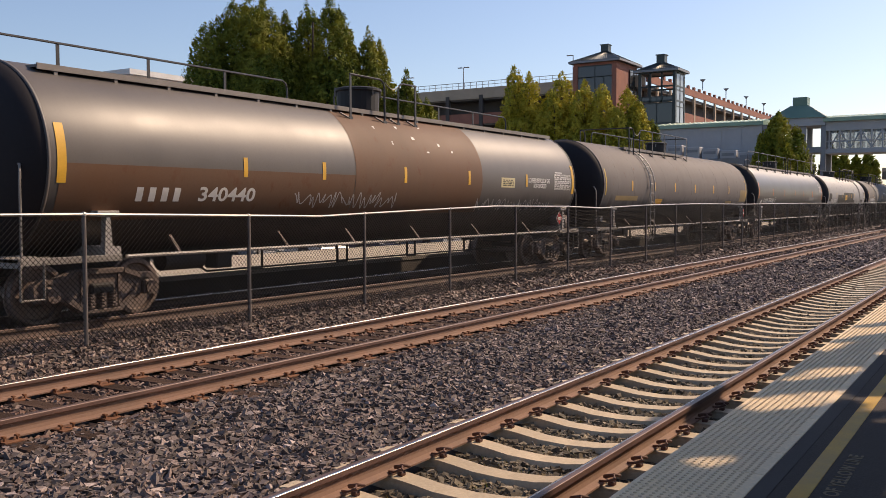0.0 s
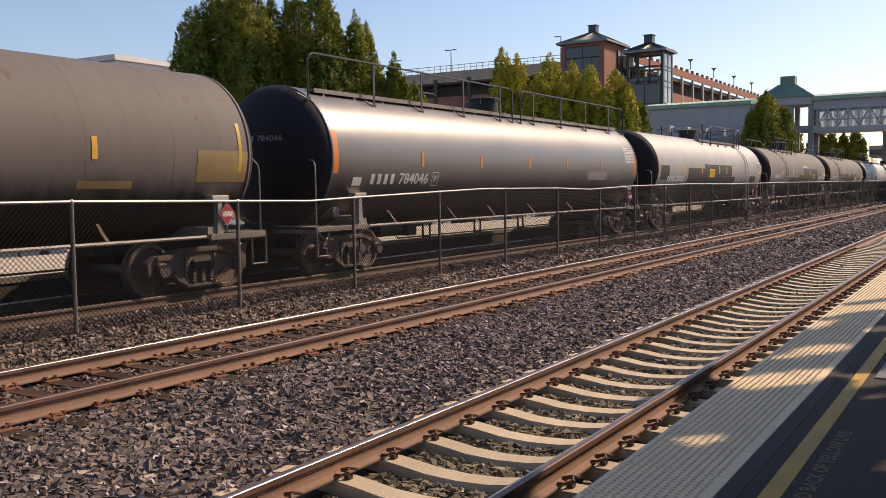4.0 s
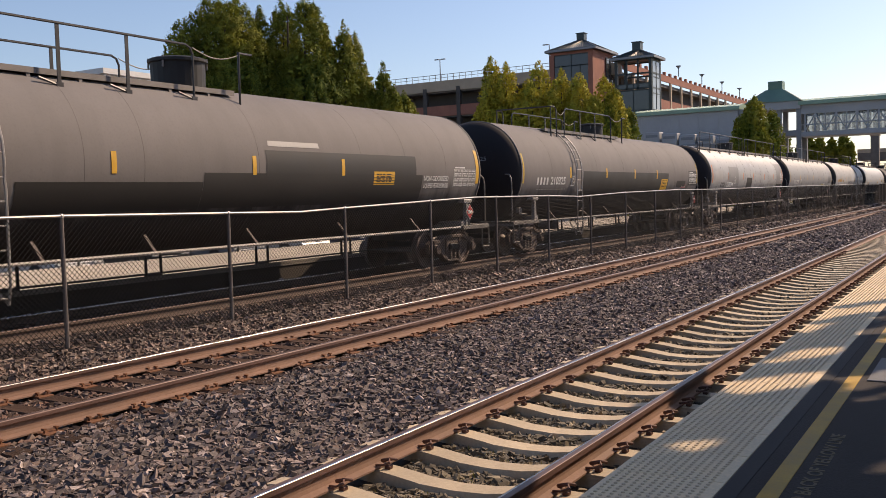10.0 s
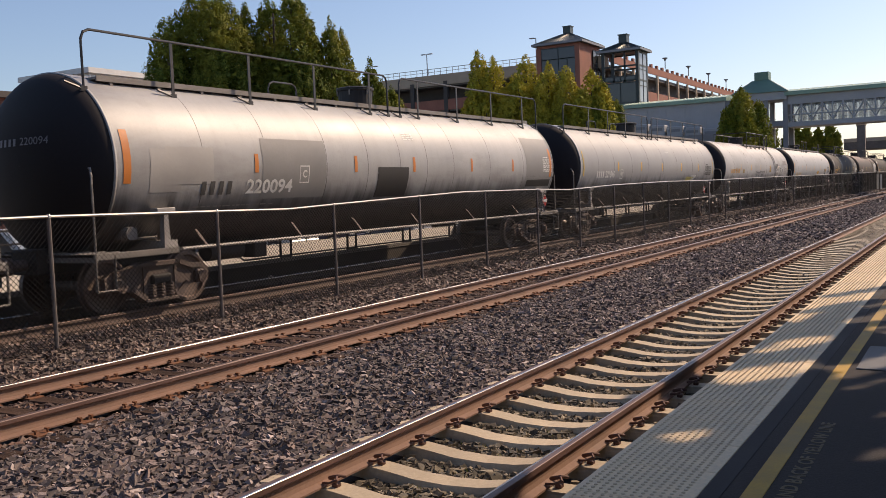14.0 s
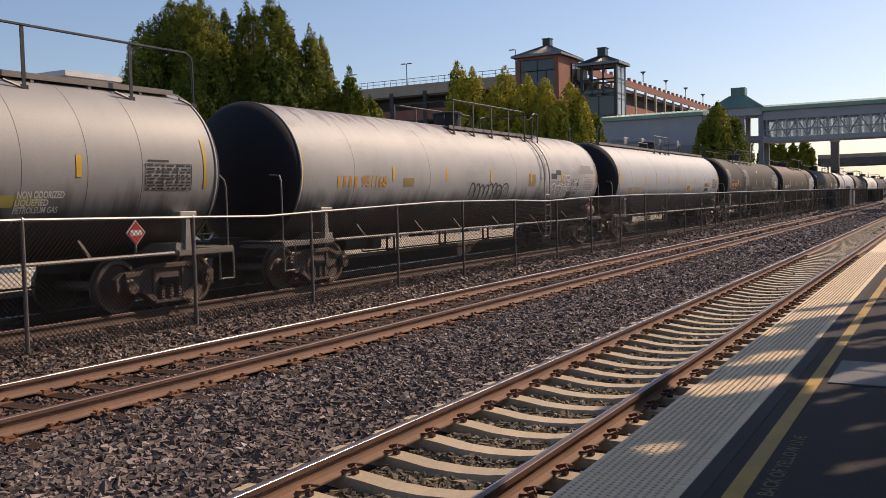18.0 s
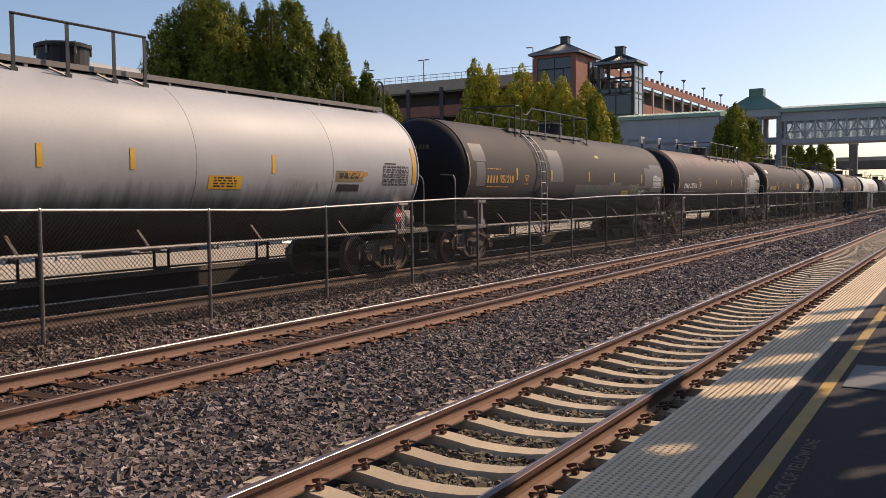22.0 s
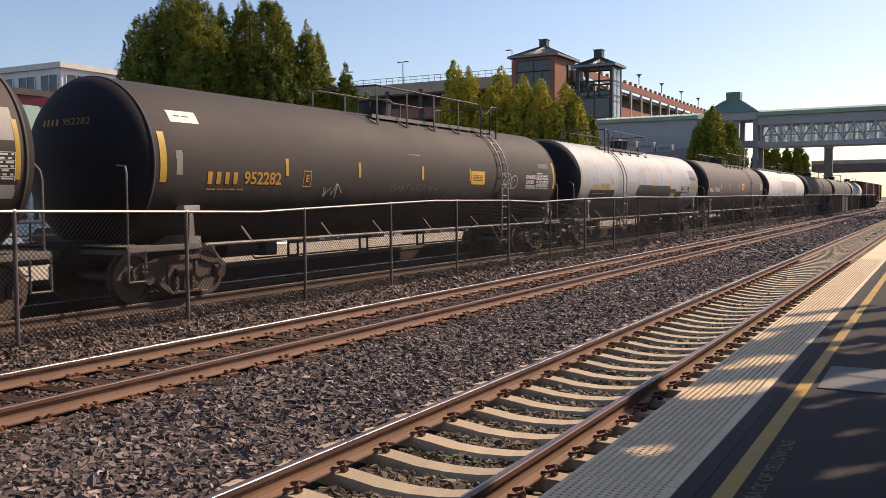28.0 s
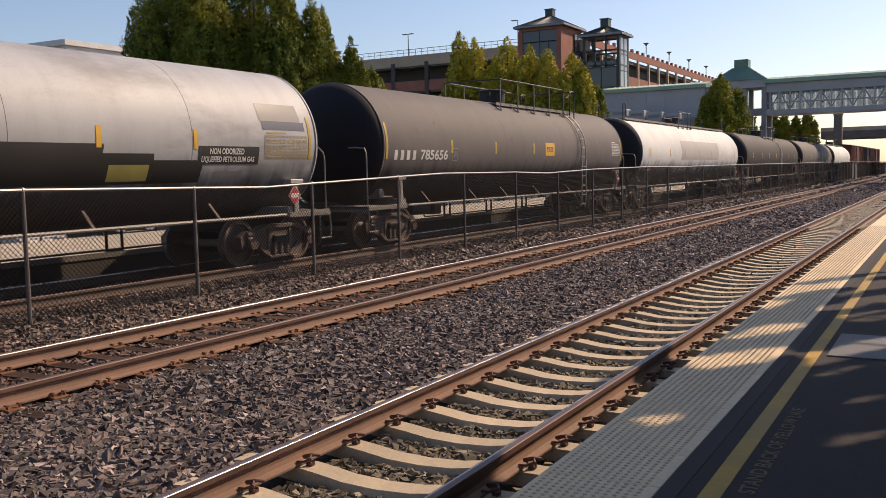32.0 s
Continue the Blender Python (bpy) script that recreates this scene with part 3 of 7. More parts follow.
# ---- ballast stones ----
def stones(name, mat, label, fields, seed):
    """Loose crushed rock: fields of x0, x1, y0, y1, stones a square metre, size, and a test that keeps a place."""
    r = np.random.default_rng(seed)
    # sharp broken lumps: six-sided blocks with every corner knocked about
    bv = np.array([(a, b, c) for c in (-1, 1) for a, b in ((-1, -1), (1, -1), (1, 1), (-1, 1))]) * 0.5
    bf = np.array([(3, 2, 1, 0), (4, 5, 6, 7), (0, 1, 5, 4), (1, 2, 6, 5), (2, 3, 7, 6), (3, 0, 4, 7)])
    shapes = np.array([(bv + r.uniform(-0.27, 0.27, (8, 3))) * np.array([r.uniform(1.0, 1.6), r.uniform(0.75, 1.1), r.uniform(0.4, 0.8)]) for _ in range(40)])
    P, S = [], []
    for x0, x1, y0, y1, dens, size, keep in fields:
        n = int((x1 - x0) * (y1 - y0) * dens)
        xs, ys = r.uniform(x0, x1, n), r.uniform(y0, y1, n)
        ok = np.array([keep(a, b) for a, b in zip(xs, ys)]) if keep else np.ones(n, bool)
        xs, ys = xs[ok], ys[ok]
        sz = size * np.clip(r.lognormal(0, 0.25, len(xs)), 0.5, 1.45)
        zs = np.array([bed(b) for b in ys]) + sz * r.uniform(-0.1, 0.42, len(xs))
        P.append(np.stack([xs, ys, zs], 1))
        S.append(sz)
    P, S = np.concatenate(P), np.concatenate(S)
    n = len(P)
    # they lie mostly on their broad sides
    yaw, tip, way = r.uniform(0, 6.283, n), r.normal(0, 0.55, n), r.uniform(0, 6.283, n)
    c, s = np.cos(tip / 2), np.sin(tip / 2)
    q = np.stack([c * np.cos(yaw / 2), s * np.cos(way - yaw / 2), s * np.sin(way - yaw / 2), c * np.sin(yaw / 2)], 1)
    w, x, y, z = q.T
    R = np.stack([1 - 2 * (y * y + z * z), 2 * (x * y - z * w), 2 * (x * z + y * w), 2 * (x * y + z * w), 1 - 2 * (x * x + z * z), 2 * (y * z - x * w),
                  2 * (x * z - y * w), 2 * (y * z + x * w), 1 - 2 * (x * x + y * y)], 1).reshape(n, 3, 3)
    V = np.einsum("nij,nkj->nki", R, shapes[r.integers(0, 40, n)]) * S[:, None, None] + P[:, None, :]
    F = (bf[None] + (np.arange(n) * 8)[:, None, None]).reshape(-1, 4)
    me = bpy.data.meshes.new(name)
    me.vertices.add(n * 8)
    me.vertices.foreach_set("co", V.astype(np.float32).ravel())
    me.loops.add(len(F) * 4)
    me.loops.foreach_set("vertex_index", F.astype(np.int32).ravel())
    me.polygons.add(len(F))
    me.polygons.foreach_set("loop_start", np.arange(0, len(F) * 4, 4, dtype=np.int32))
    me.update(calc_edges=True)
    me.shade_flat()
    me.materials.append(mat)
    return tagged(new(name, me), label, "ballast", kind="stuff")


def off_ties(x, y):
    u = (x - 4.715 + 0.305) % 0.61 - 0.305
    return abs(u) > 0.155 and not any(abs(y - r) < 0.09 for r in (NEAR, NEAR + GAUGE))


def off_rails(x, y):
    u = (x - 5.3 + 0.26) % 0.52 - 0.26
    return abs(u) > 0.13 and not any(abs(y - r) < 0.11 for r in (MID, MID + GAUGE))


stones("ballast", M["ballast"], "dark grey crushed rock ballast between the tracks", [
    (-18, 2.5, 4.42, 7.32, 200, 0.06, None), (2.5, 9, 4.42, 7.32, 1500, 0.045, None), (9, 16, 4.45, 7.32, 1300, 0.044, None), (16, 32, 4.45, 7.32, 700, 0.05, None), (32, 75, 4.45, 7.32, 150, 0.075, None), (75, 150, 4.45, 7.32, 28, 0.14, None)], 5)
stones("ballast", M["ballast_mossy"], "brownish mossy crushed rock between the concrete ties", [
    (-18, 3, 2.85, 4.15, 200, 0.06, off_ties), (3, 12, 2.85, 4.15, 1300, 0.044, off_ties), (12, 24, 2.85, 4.15, 600, 0.048, off_ties), (24, 50, 2.85, 4.15, 120, 0.05, off_ties), (50, 110, 2.85, 4.15, 40, 0.08, off_ties),
    (3, 16, 2.05, 2.65, 400, 0.045, off_ties)], 8)
stones("ballast", M["ballast_brown"], "brownish crushed rock ballast by the fence", [
    (4, 18, 9.55, 12.0, 1000, 0.044, None), (18, 36, 9.55, 12.0, 320, 0.06, None), (36, 80, 9.55, 12.0, 90, 0.09, None), (80, 150, 9.55, 12.0, 24, 0.15, None), (4, 40, 9.15, 9.55, 350, 0.047, off_rails),
    (6, 40, 12.2, 15.6, 60, 0.07, None)], 6)

stones("ballast", M["ballast_rust"], "rust-stained crushed rock between the wooden ties", [
    (4, 18, 7.28, 9.2, 1050, 0.042, off_rails), (4, 18, 7.0, 7.44, 260, 0.044, None), (4, 18, 7.66, 8.94, 30, 0.042, None), (18, 36, 7.0, 9.2, 380, 0.055, off_rails), (36, 70, 7.0, 9.2, 90, 0.085, off_rails), (70, 150, 7.0, 9.5, 25, 0.13, off_rails)], 7)

# thin weeds among the stones of the near track
r = np.random.default_rng(12)
n = 1100
px, py = r.uniform(3.5, 16, n), r.uniform(2.95, 4.05, n)
keep = np.abs((px - 4.715 + 0.305) % 0.61 - 0.305) > 0.16
px, py = px[keep], py[keep]
n = len(px)
a, hgt = r.uniform(0, 6.283, n), r.uniform(0.03, 0.06, n)
co = np.stack([np.stack([px - np.cos(a) * 0.006, py - np.sin(a) * 0.006, np.full(n, -0.285)], 1), np.stack([px + np.cos(a) * 0.006, py + np.sin(a) * 0.006, np.full(n, -0.285)], 1),
               np.stack([px + r.normal(0, 0.02, n), py + r.normal(0, 0.02, n), -0.285 + hgt], 1)], 1)
me = bpy.data.meshes.new("weeds")
me.from_pydata(co.reshape(-1, 3).tolist(), [], np.arange(n * 3).reshape(-1, 3).tolist())
me.materials.append(M["leaf_dark"])
tagged(new("weeds", me), "sparse green weeds among the ballast stones", "weeds", kind="stuff")

# ---- platform ----
PZ = 0.20
plat = thing("platform", "asphalt station platform with a tactile edge and a yellow line", "platform", kind="structure")
bm = B()
span(bm, (-40, -14, -0.5), (330, 1.372, PZ), 0)
part("slab", bm, M["platform"], plat)
bm = B()
span(bm, (-40, 1.376, -0.48), (330, 2.02, PZ - 0.03))
part("edge_beam", bm, M["dark_concrete"], plat, "grey concrete platform edge beam")
bm = B()
span(bm, (-40, 1.26, PZ - 0.02), (330, 1.37, PZ + 0.004))
part("paving_strip", bm, M["groove"], plat, "dark strip behind the tactile plates")
bm = B()
span(bm, (-40, 1.05, PZ - 0.02), (330, 1.16, PZ + 0.005))
part("yellow_line", bm, M["yellow_line"], plat, "worn yellow painted line")
# tactile plates with domes
bm = B()
span(bm, (0.003, 1.378, PZ - 0.028), (0.607, 2.06, PZ), 0.003)
flat_mesh = mesh_of("tactile_plate", bm, M["tactile"])
bm = B()
span(bm, (0.003, 1.378, PZ - 0.028), (0.607, 2.06, PZ), 0.003)
for i in range(12):
    for j in range(12):
        p = (0.0305 + 0.05 * i, 1.46 + 0.05 * j, PZ + 0.0025)
        bmesh.ops.create_cone(bm, cap_ends=True, segments=8, radius1=0.0140, radius2=0.009, depth=0.007, matrix=Matrix.Translation(p))
dome_mesh = mesh_of("tactile_plate", bm, [M["tactile"], M["dome"]])
for f in dome_mesh.polygons:
    if f.center.z > PZ + 0.001:
        f.material_index = 1
for i in range(-40, 120):
    piece("tactile_plate", dome_mesh if 4 <= i < 46 else flat_mesh, plat, pose(0.61 * i, 0, 0))
lettering("line_lettering", "STAND BACK OF YELLOW LINE", 0.125, M["worn_letter"], pose(4.97, 0.94, PZ + 0.002, 0, 0, 0), plat, 0.5, "worn yellow lettering on the platform", 0, 0.001, fit=1.95, bold=0.02)

# ---- fence ----
FY = 10.44
fence = thing("chain_link_fence", "dark chain link fence with a pale top rail between the tracks", "fence")
TOPS = [(-12, 1.88), (7.8, 1.85), (10.9, 1.80), (12.6, 1.77), (13.95, 1.81), (16.85, 1.885), (18.9, 1.935), (23.0, 1.92), (25.3, 1.87), (29.0, 1.95), (35.0, 2.0), (41.0, 1.98), (54.0, 2.03), (70.0, 2.06), (120.0, 2.2)]
posts = [7.798 + 3.048 * i for i in range(-5, 56)]


def fence_top(x):
    for (a, p), (b, q) in zip(TOPS, TOPS[1:]):
        if a <= x <= b:
            return p + (q - p) * (x - a) / (b - a)
    return TOPS[0][1] if x < TOPS[0][0] else TOPS[-1][1]


prev = None
for x in posts:
    zt, zb = fence_top(x), bed(FY)
    bm = B()
    rod(bm, (0, 0, 0), (0, 0, zt - zb + 0.02), 0.03, 10)
    p = part("post", bm, M["post"], fence, at=pose(x, FY, zb - 0.02))
    bm = B()
    lathe(bm, [(0.0, 0.034), (0.03, 0.034), (0.05, 0.022), (0.056, 0.0001)], "Z", 10)
    part("post_cap", bm, M["galv"], p, at=pose(0, 0, zt - zb - 0.01))
    if prev is not None:
        pts = [(u, FY - 0.005, fence_top(u) - 0.01) for u in sorted([prev, x] + [a for a, q in TOPS if prev < a < x])]
        bm = B()
        pipe(bm, pts, 0.021, 8)
        part("top_rail", bm, M["galv"], fence, "pale galvanised top rail")
        # woven wire: two sets of slanting strands
        bm = B()
        zlo = zb + 0.05
        step = 0.075 if x < 40 else 0.15
        for s in (-1, 1):
            k = prev - 2.2
            while k < x + 2.2:
                a, b = k, k + s * (1.9)
                z0, z1 = zlo, zlo + 1.9
                # clip the strand to the panel
                u0, u1 = 0.0, 1.0
                for lim, side in ((prev, 1), (x, -1)):
                    fa, fb = (a - lim) * side, (b - lim) * side
                    if fa < 0 and fb < 0:
                        u1 = -1
                    elif fa < 0:
                        u0 = max(u0, fa / (fa - fb))
                    elif fb < 0:
                        u1 = min(u1, fa / (fa - fb))
                ztop = min(fence_top(prev), fence_top(x)) - 0.02
                u1 = min(u1, (ztop - z0) / 1.9)
                if u1 > u0:
                    q0 = Vector((a + (b - a) * u0, FY + 0.02 * s * 0.3, z0 + 1.9 * u0))
                    q1 = Vector((a + (b - a) * u1, FY + 0.02 * s * 0.3, z0 + 1.9 * u1))
                    w = 0.0042
                    d = Vector((-(q1 - q0).z, 0, (q1 - q0).x)).normalized() * w
                    e = Vector((0, w, 0))
                    vs = [[bm.verts.new(q + o) for o in (d, -d * 0.5 + e, -d * 0.5 - e)] for q in (q0, q1)]
                    for i in range(3):
                        j = (i + 1) % 3
                        bm.faces.new((vs[0][i], vs[1][i], vs[1][j], vs[0][j]))
                k += step
        tagged(part("wire_mesh", bm, M["wire"], fence, "dark woven chain link"), kind="stuff")
        bm = B()
        rod(bm, (prev, FY, zb + 0.06), (x, FY, zb + 0.06), 0.005, 5)
        part("tension_wire", bm, M["wire"], fence)
    prev = x


# ---- the freight train ----
SPEED = 8.55
TRACK_Y, TRACK_Z = FAR + GAUGE / 2 + 0.19, 0.19
R, ZC = 1.50, 2.43
# places of the couplings along the train at the start
JOINTS = [6.9, 27.1, 47.7, 67.8, 87.5, 108.0, 128.4, 147.6, 167.7, 188.1, 208.4, 228.8, 249.4, 270.0, 290.4, 310.6, 333.0, 357.5, 381.7, 401.2, 418.2, 435.2, 452.2]


def on_tank(x, deg, lift=0.0):
    """A pose on the tank's near side: local x along the car, y up the shell, z outward; deg counts up from the horizontal."""
    a = radians(deg)
    n = Vector((0, -math.cos(a), math.sin(a)))
    up = Vector((0, math.sin(a), math.cos(a)))
    p = Vector((x, 0, ZC)) + n * (R + lift)
    return Matrix(((1, up.x, n.x, p.x), (0, up.y, n.y, p.y), (0, up.z, n.z, p.z), (0, 0, 0, 1)))


def shell(bm, x0, x1, d0, d1, lift=0.004, seg=10, nick=None):
    """A patch that lies on the tank from x0 to x1 and from d0 to d1 degrees; nick gives ragged edges."""
    rows = []
    seg = max(seg if seg < 3 else 3, int(math.ceil((d1 - d0) / 2.5)))
    for i in range(seg + 1):
        a = radians(d0 + (d1 - d0) * i / seg)
        j0 = nick.uniform(-0.01, 0.01) if nick else 0
        j1 = nick.uniform(-0.01, 0.01) if nick else 0
        rows.append([bm.verts.new((x, -math.cos(a) * (R + lift), ZC + math.sin(a) * (R + lift))) for x in (x0 + j0, x1 + j1)])
    for p, q in zip(rows, rows[1:]):
        bm.faces.new((p[0], p[1], q[1], q[0]))
    return bm


def wheelset_mesh():
    bm = B()
    for s in (-1, 1):
        y = s * 0.7525
        prof = [(y - s * 0.07, 0.10), (y - s * 0.07, 0.39), (y - s * 0.085, 0.40), (y - s * 0.085, 0.483), (y - s * 0.055, 0.483), (y - s * 0.045, 0.459),
                (y + s * 0.045, 0.455), (y + s * 0.055, 0.44), (y + s * 0.055, 0.385), (y + s * 0.0, 0.36), (y - s * 0.02, 0.2), (y + s * 0.05, 0.14), (y + s * 0.08, 0.10)]
        lathe(bm, prof, "Y", 32)
        # journal end cap with three bolts
        rod(bm, (0, y + s * 0.08, 0), (0, y + s * 0.40, 0), 0.075, 12)
        rod(bm, (0, y + s * 0.40, 0), (0, y + s * 0.43, 0), 0.11, 14)
        for k in range(3):
            a = k * 2.094
            rod(bm, (math.cos(a) * 0.06, y + s * 0.43, math.sin(a) * 0.06), (math.cos(a) * 0.06, y + s * 0.45, math.sin(a) * 0.06), 0.016, 6)
    rod(bm, (0, -0.68, 0), (0, 0.68, 0), 0.085, 12)
    return mesh_of("wheelset", bm, M["wheel"])


def side_frame_mesh():
    """Cast side frame: arched top bar, pedestals over both axles, windows each side of the spring nest."""
    bm = B()
    outer = [(-1.12, 0.36), (-1.14, 0.60), (-0.98, 0.70), (-0.72, 0.71), (-0.45, 0.80), (0.45, 0.80), (0.72, 0.71), (0.98, 0.70), (1.14, 0.60), (1.12, 0.36),
             (1.0, 0.34), (1.0, 0.55), (0.77, 0.55), (0.76, 0.36), (0.66, 0.34), (0.36, 0.14), (-0.36, 0.14), (-0.66, 0.34), (-0.76, 0.36), (-0.77, 0.55), (-1.0, 0.55), (-1.0, 0.34)]
    extrude_poly(bm, outer, -0.055, 0.055, "Y")
    for s in (-1, 1):
        extrude_poly(bm, [(s * 0.98, 0.69), (s * 0.70, 0.70), (s * 0.42, 0.79), (s * 0.42, 0.72), (s * 0.68, 0.63), (s * 0.98, 0.62)], -0.11, 0.11, "Y")
        extrude_poly(bm, [(s * 0.66, 0.36), (s * 0.36, 0.16), (s * 0.30, 0.22), (s * 0.58, 0.42)], -0.10, 0.10, "Y")
        box(bm, (s * 0.889, 0, 0.47), (0.20, 0.24, 0.24), None, 0.03)
        box(bm, (s * 0.34, 0, 0.50), (0.06, 0.16, 0.52))
    span(bm, (-0.42, -0.10, 0.72), (0.42, 0.10, 0.80), 0.01)
    span(bm, (-0.36, -0.12, 0.13), (0.36, 0.12, 0.19), 0.01)
    return mesh_of("side_frame", bm, M["truck"])


def spring_mesh():
    bm = B()
    pts = []
    for k in range(31):
        a = k * 1.05
        pts.append((0.065 * math.cos(a), -0.07 + 0.065 * math.sin(a), 0.19 + 0.24 * k / 30))
    pipe(bm, pts, 0.017, 5)
    return mesh_of("spring", bm, M["truck"])


WHEEL, SIDE, SPRING = wheelset_mesh(), side_frame_mesh(), spring_mesh()
wheelsets = []


def truck(car, x):
    bm = B()
    box(bm, (0, 0, 0.52), (0.34, 2.1, 0.2), None, 0.03)
    rod(bm, (0, 0, 0.6), (0, 0, 0.80), 0.2, 16)
    for s in (-1, 1):
        box(bm, (0, s * 0.98, 0.50), (0.42, 0.30, 0.17), None, 0.03)
        box(bm, (s * 0.38, 0, 0.42), (0.07, 1.7, 0.11))
        for w in (-1, 1):
            box(bm, (s * 0.42, w * 0.75, 0.45), (0.06, 0.12, 0.3), None, 0.01)
    t = part("truck", bm, M["dark_truck"], car, "two-axle freight truck with cast side frames", at=pose(x, 0, 0))
    for s in (-1, 1):
        piece("side_frame", SIDE, t, pose(0, s * 1.0, 0, 0, 0, 0 if s < 0 else 180))
        for k in (-0.2, 0.0, 0.2):
            if s < 0:
                piece("spring", SPRING, t, pose(k, -1.0, 0))
    for s in (-1, 1):
        w = piece("wheelset", WHEEL, t, pose(s * 0.889, 0, 0.457))
        wheelsets.append((w, s))
    return t


def handrail(bm, x, s, h=1.35):
    """Curved grab iron at a car's corner."""
    y = -1.38
    pts = [(x, y, 1.02), (x, y, 1.02 + h * 0.8), (x - s * 0.02, y + 0.02, 1.02 + h * 0.9), (x - s * 0.07, y + 0.1, 1.02 + h * 0.98), (x - s * 0.1, y + 0.35, 1.02 + h), (x - s * 0.1, y + 0.7, 1.02 + h)]
    return pipe(bm, pts, 0.019, 6)


def tank_car(spec, u0, u1):
    L = u1 - u0
    hx = L / 2
    th = hx - spec.get("reach", 0.85)          # tank's half length over the heads
    sx = th - 0.62          # where the heads begin
    car = thing("tank_car", spec["label"], "tank car", "tank cars of the freight train", at=pose((u0 + u1) / 2, TRACK_Y, TRACK_Z))
    # tank: cylinder with two domed heads
    prof = [(sx * k / 8, R) for k in range(-8, 9)]
    head = [(sx + 0.62 * math.sin(radians(a)), R * math.cos(radians(a))) for a in (6, 14, 24, 34, 45, 56, 67, 78, 89.9)]
    bm = B()
    lathe(bm, [(-p, q) for p, q in head[::-1]] + prof + head, "X", 72)
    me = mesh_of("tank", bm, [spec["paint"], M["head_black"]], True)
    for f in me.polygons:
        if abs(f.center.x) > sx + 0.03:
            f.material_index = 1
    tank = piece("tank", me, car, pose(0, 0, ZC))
    for s in (-1, 1):
        bm = B()
        lathe(bm, [(s * (sx + 0.0), R + 0.001), (s * (sx + 0.0), R + 0.014), (s * (sx + 0.05), R + 0.012), (s * (sx + 0.05), R - 0.02)], "X", 72)
        part("head_seam", bm, spec["paint"], tank, "raised weld at the tank's end", smooth=True)
    for x in spec.get("ring_x", ()):
        bm = B()
        lathe(bm, [(x - 0.005, R), (x - 0.004, R + 0.0016), (x + 0.004, R + 0.0016), (x + 0.005, R)], "X", 72)
        part("weld_ring", bm, M["seam"], tank)
    # sills, end platforms, bolster saddles, side pipe
    tcs = {-1: hx - 2.33, 1: hx - 2.0}
    tc = tcs[-1]
    for s in (-1, 1):
        tc = tcs[s]
        bm = B()
        span(bm, (s * (hx - 0.55), -0.32, 0.72), (s * (tc - 1.6), 0.32, 1.12), 0.02)
        part("stub_sill", bm, M["dark_truck"], car)
        bm = B()
        rod(bm, (s * (hx - 0.6), 0, 0.88), (s * (hx - 0.02), 0, 0.88), 0.09, 10)
        box(bm, (s * (hx - 0.16), 0, 0.88), (0.30, 0.26, 0.28), None, 0.05)
        part("coupler", bm, M["truck"], car, "rusty knuckle coupler")
        bm = B()
        span(bm, (s * (hx - 0.72), -1.42, 0.98), (s * (hx - 1.22), 1.42, 1.03))
        for k in range(9):
            span(bm, (s * (hx - 0.72), -1.42 + 0.335 * k, 1.03), (s * (hx - 1.22), -1.40 + 0.335 * k, 1.05))
        span(bm, (s * (hx - 0.72), -1.44, 0.90), (s * (hx - 0.78), 1.44, 1.02))
        part("end_platform", bm, M["sill"], car, "grey end platform grating")
        for side in (-1, 1):
            bm = B()
            x0, x1 = s * (hx - 0.74), s * (hx - 1.1)
            pipe(bm, [(x0, side * 1.44, 1.0), (x0, side * 1.44, 0.45), (x1, side * 1.44, 0.45), (x1, side * 1.44, 1.0)], 0.018, 6)
            part("sill_step", bm, M["sill"], car)
            bm = B()
            span(bm, (s * (hx - 0.75), side * 1.38, 0.93), (s * (tc - 0.1), side * 1.45, 1.03), 0.005)
            part("side_sill", bm, M["sill"], car, "pale dusty side sill")
            # saddle: upright web between sill and tank with a bracket box
            bm = B()
            extrude_poly(bm, [(s * (tc + 0.21), 0.95), (s * (tc + 0.05), 0.95), (s * (tc + 0.10), 1.62), (s * (tc + 0.18), 1.62)], side * 1.34, side * 1.44, "Y")
            span(bm, (s * (tc + 0.34), side * 1.16, 1.60), (s * (tc - 0.06), side * 1.46, 1.69), 0.01)
            span(bm, (s * (tc + 0.12), side * 1.40, 0.95), (s * (tc - 0.12), side * 0.3, 1.15))
            part("saddle", bm, spec.get("saddle", M["pale_steel"]), car, "upright saddle bracket under the tank")
        bm = B()
        handrail(bm, s * (hx - 0.80), s)
        part("grab_iron", bm, M["sill"], car)
        # hazard placard in its holder
        if s > 0:
            bm = B()
            q = Matrix.Rotation(radians(45), 3, 'Y')
            box(bm, (0, 0, 0), (0.29, 0.012, 0.29), q, 0.002)
            holder = part("placard", bm, M["white"], car, "diamond hazard placard", at=pose(spec.get("placard", tc + 0.2), -1.47, 1.37))
            bm = B()
            box(bm, (0, -0.008, 0), (0.26, 0.006, 0.26), q)
            part("placard_face", bm, M["placard_red"], holder)
            bm = B()
            box(bm, (0, -0.0125, 0.0), (0.24, 0.004, 0.09))
            part("placard_band", bm, M["white"], holder)
            bm = B()
            rod(bm, (0, 0.01, 0), (0, 0.02, -0.32), 0.02, 6)
            part("placard_bracket", bm, M["sill"], holder)
    tc = tcs[-1]
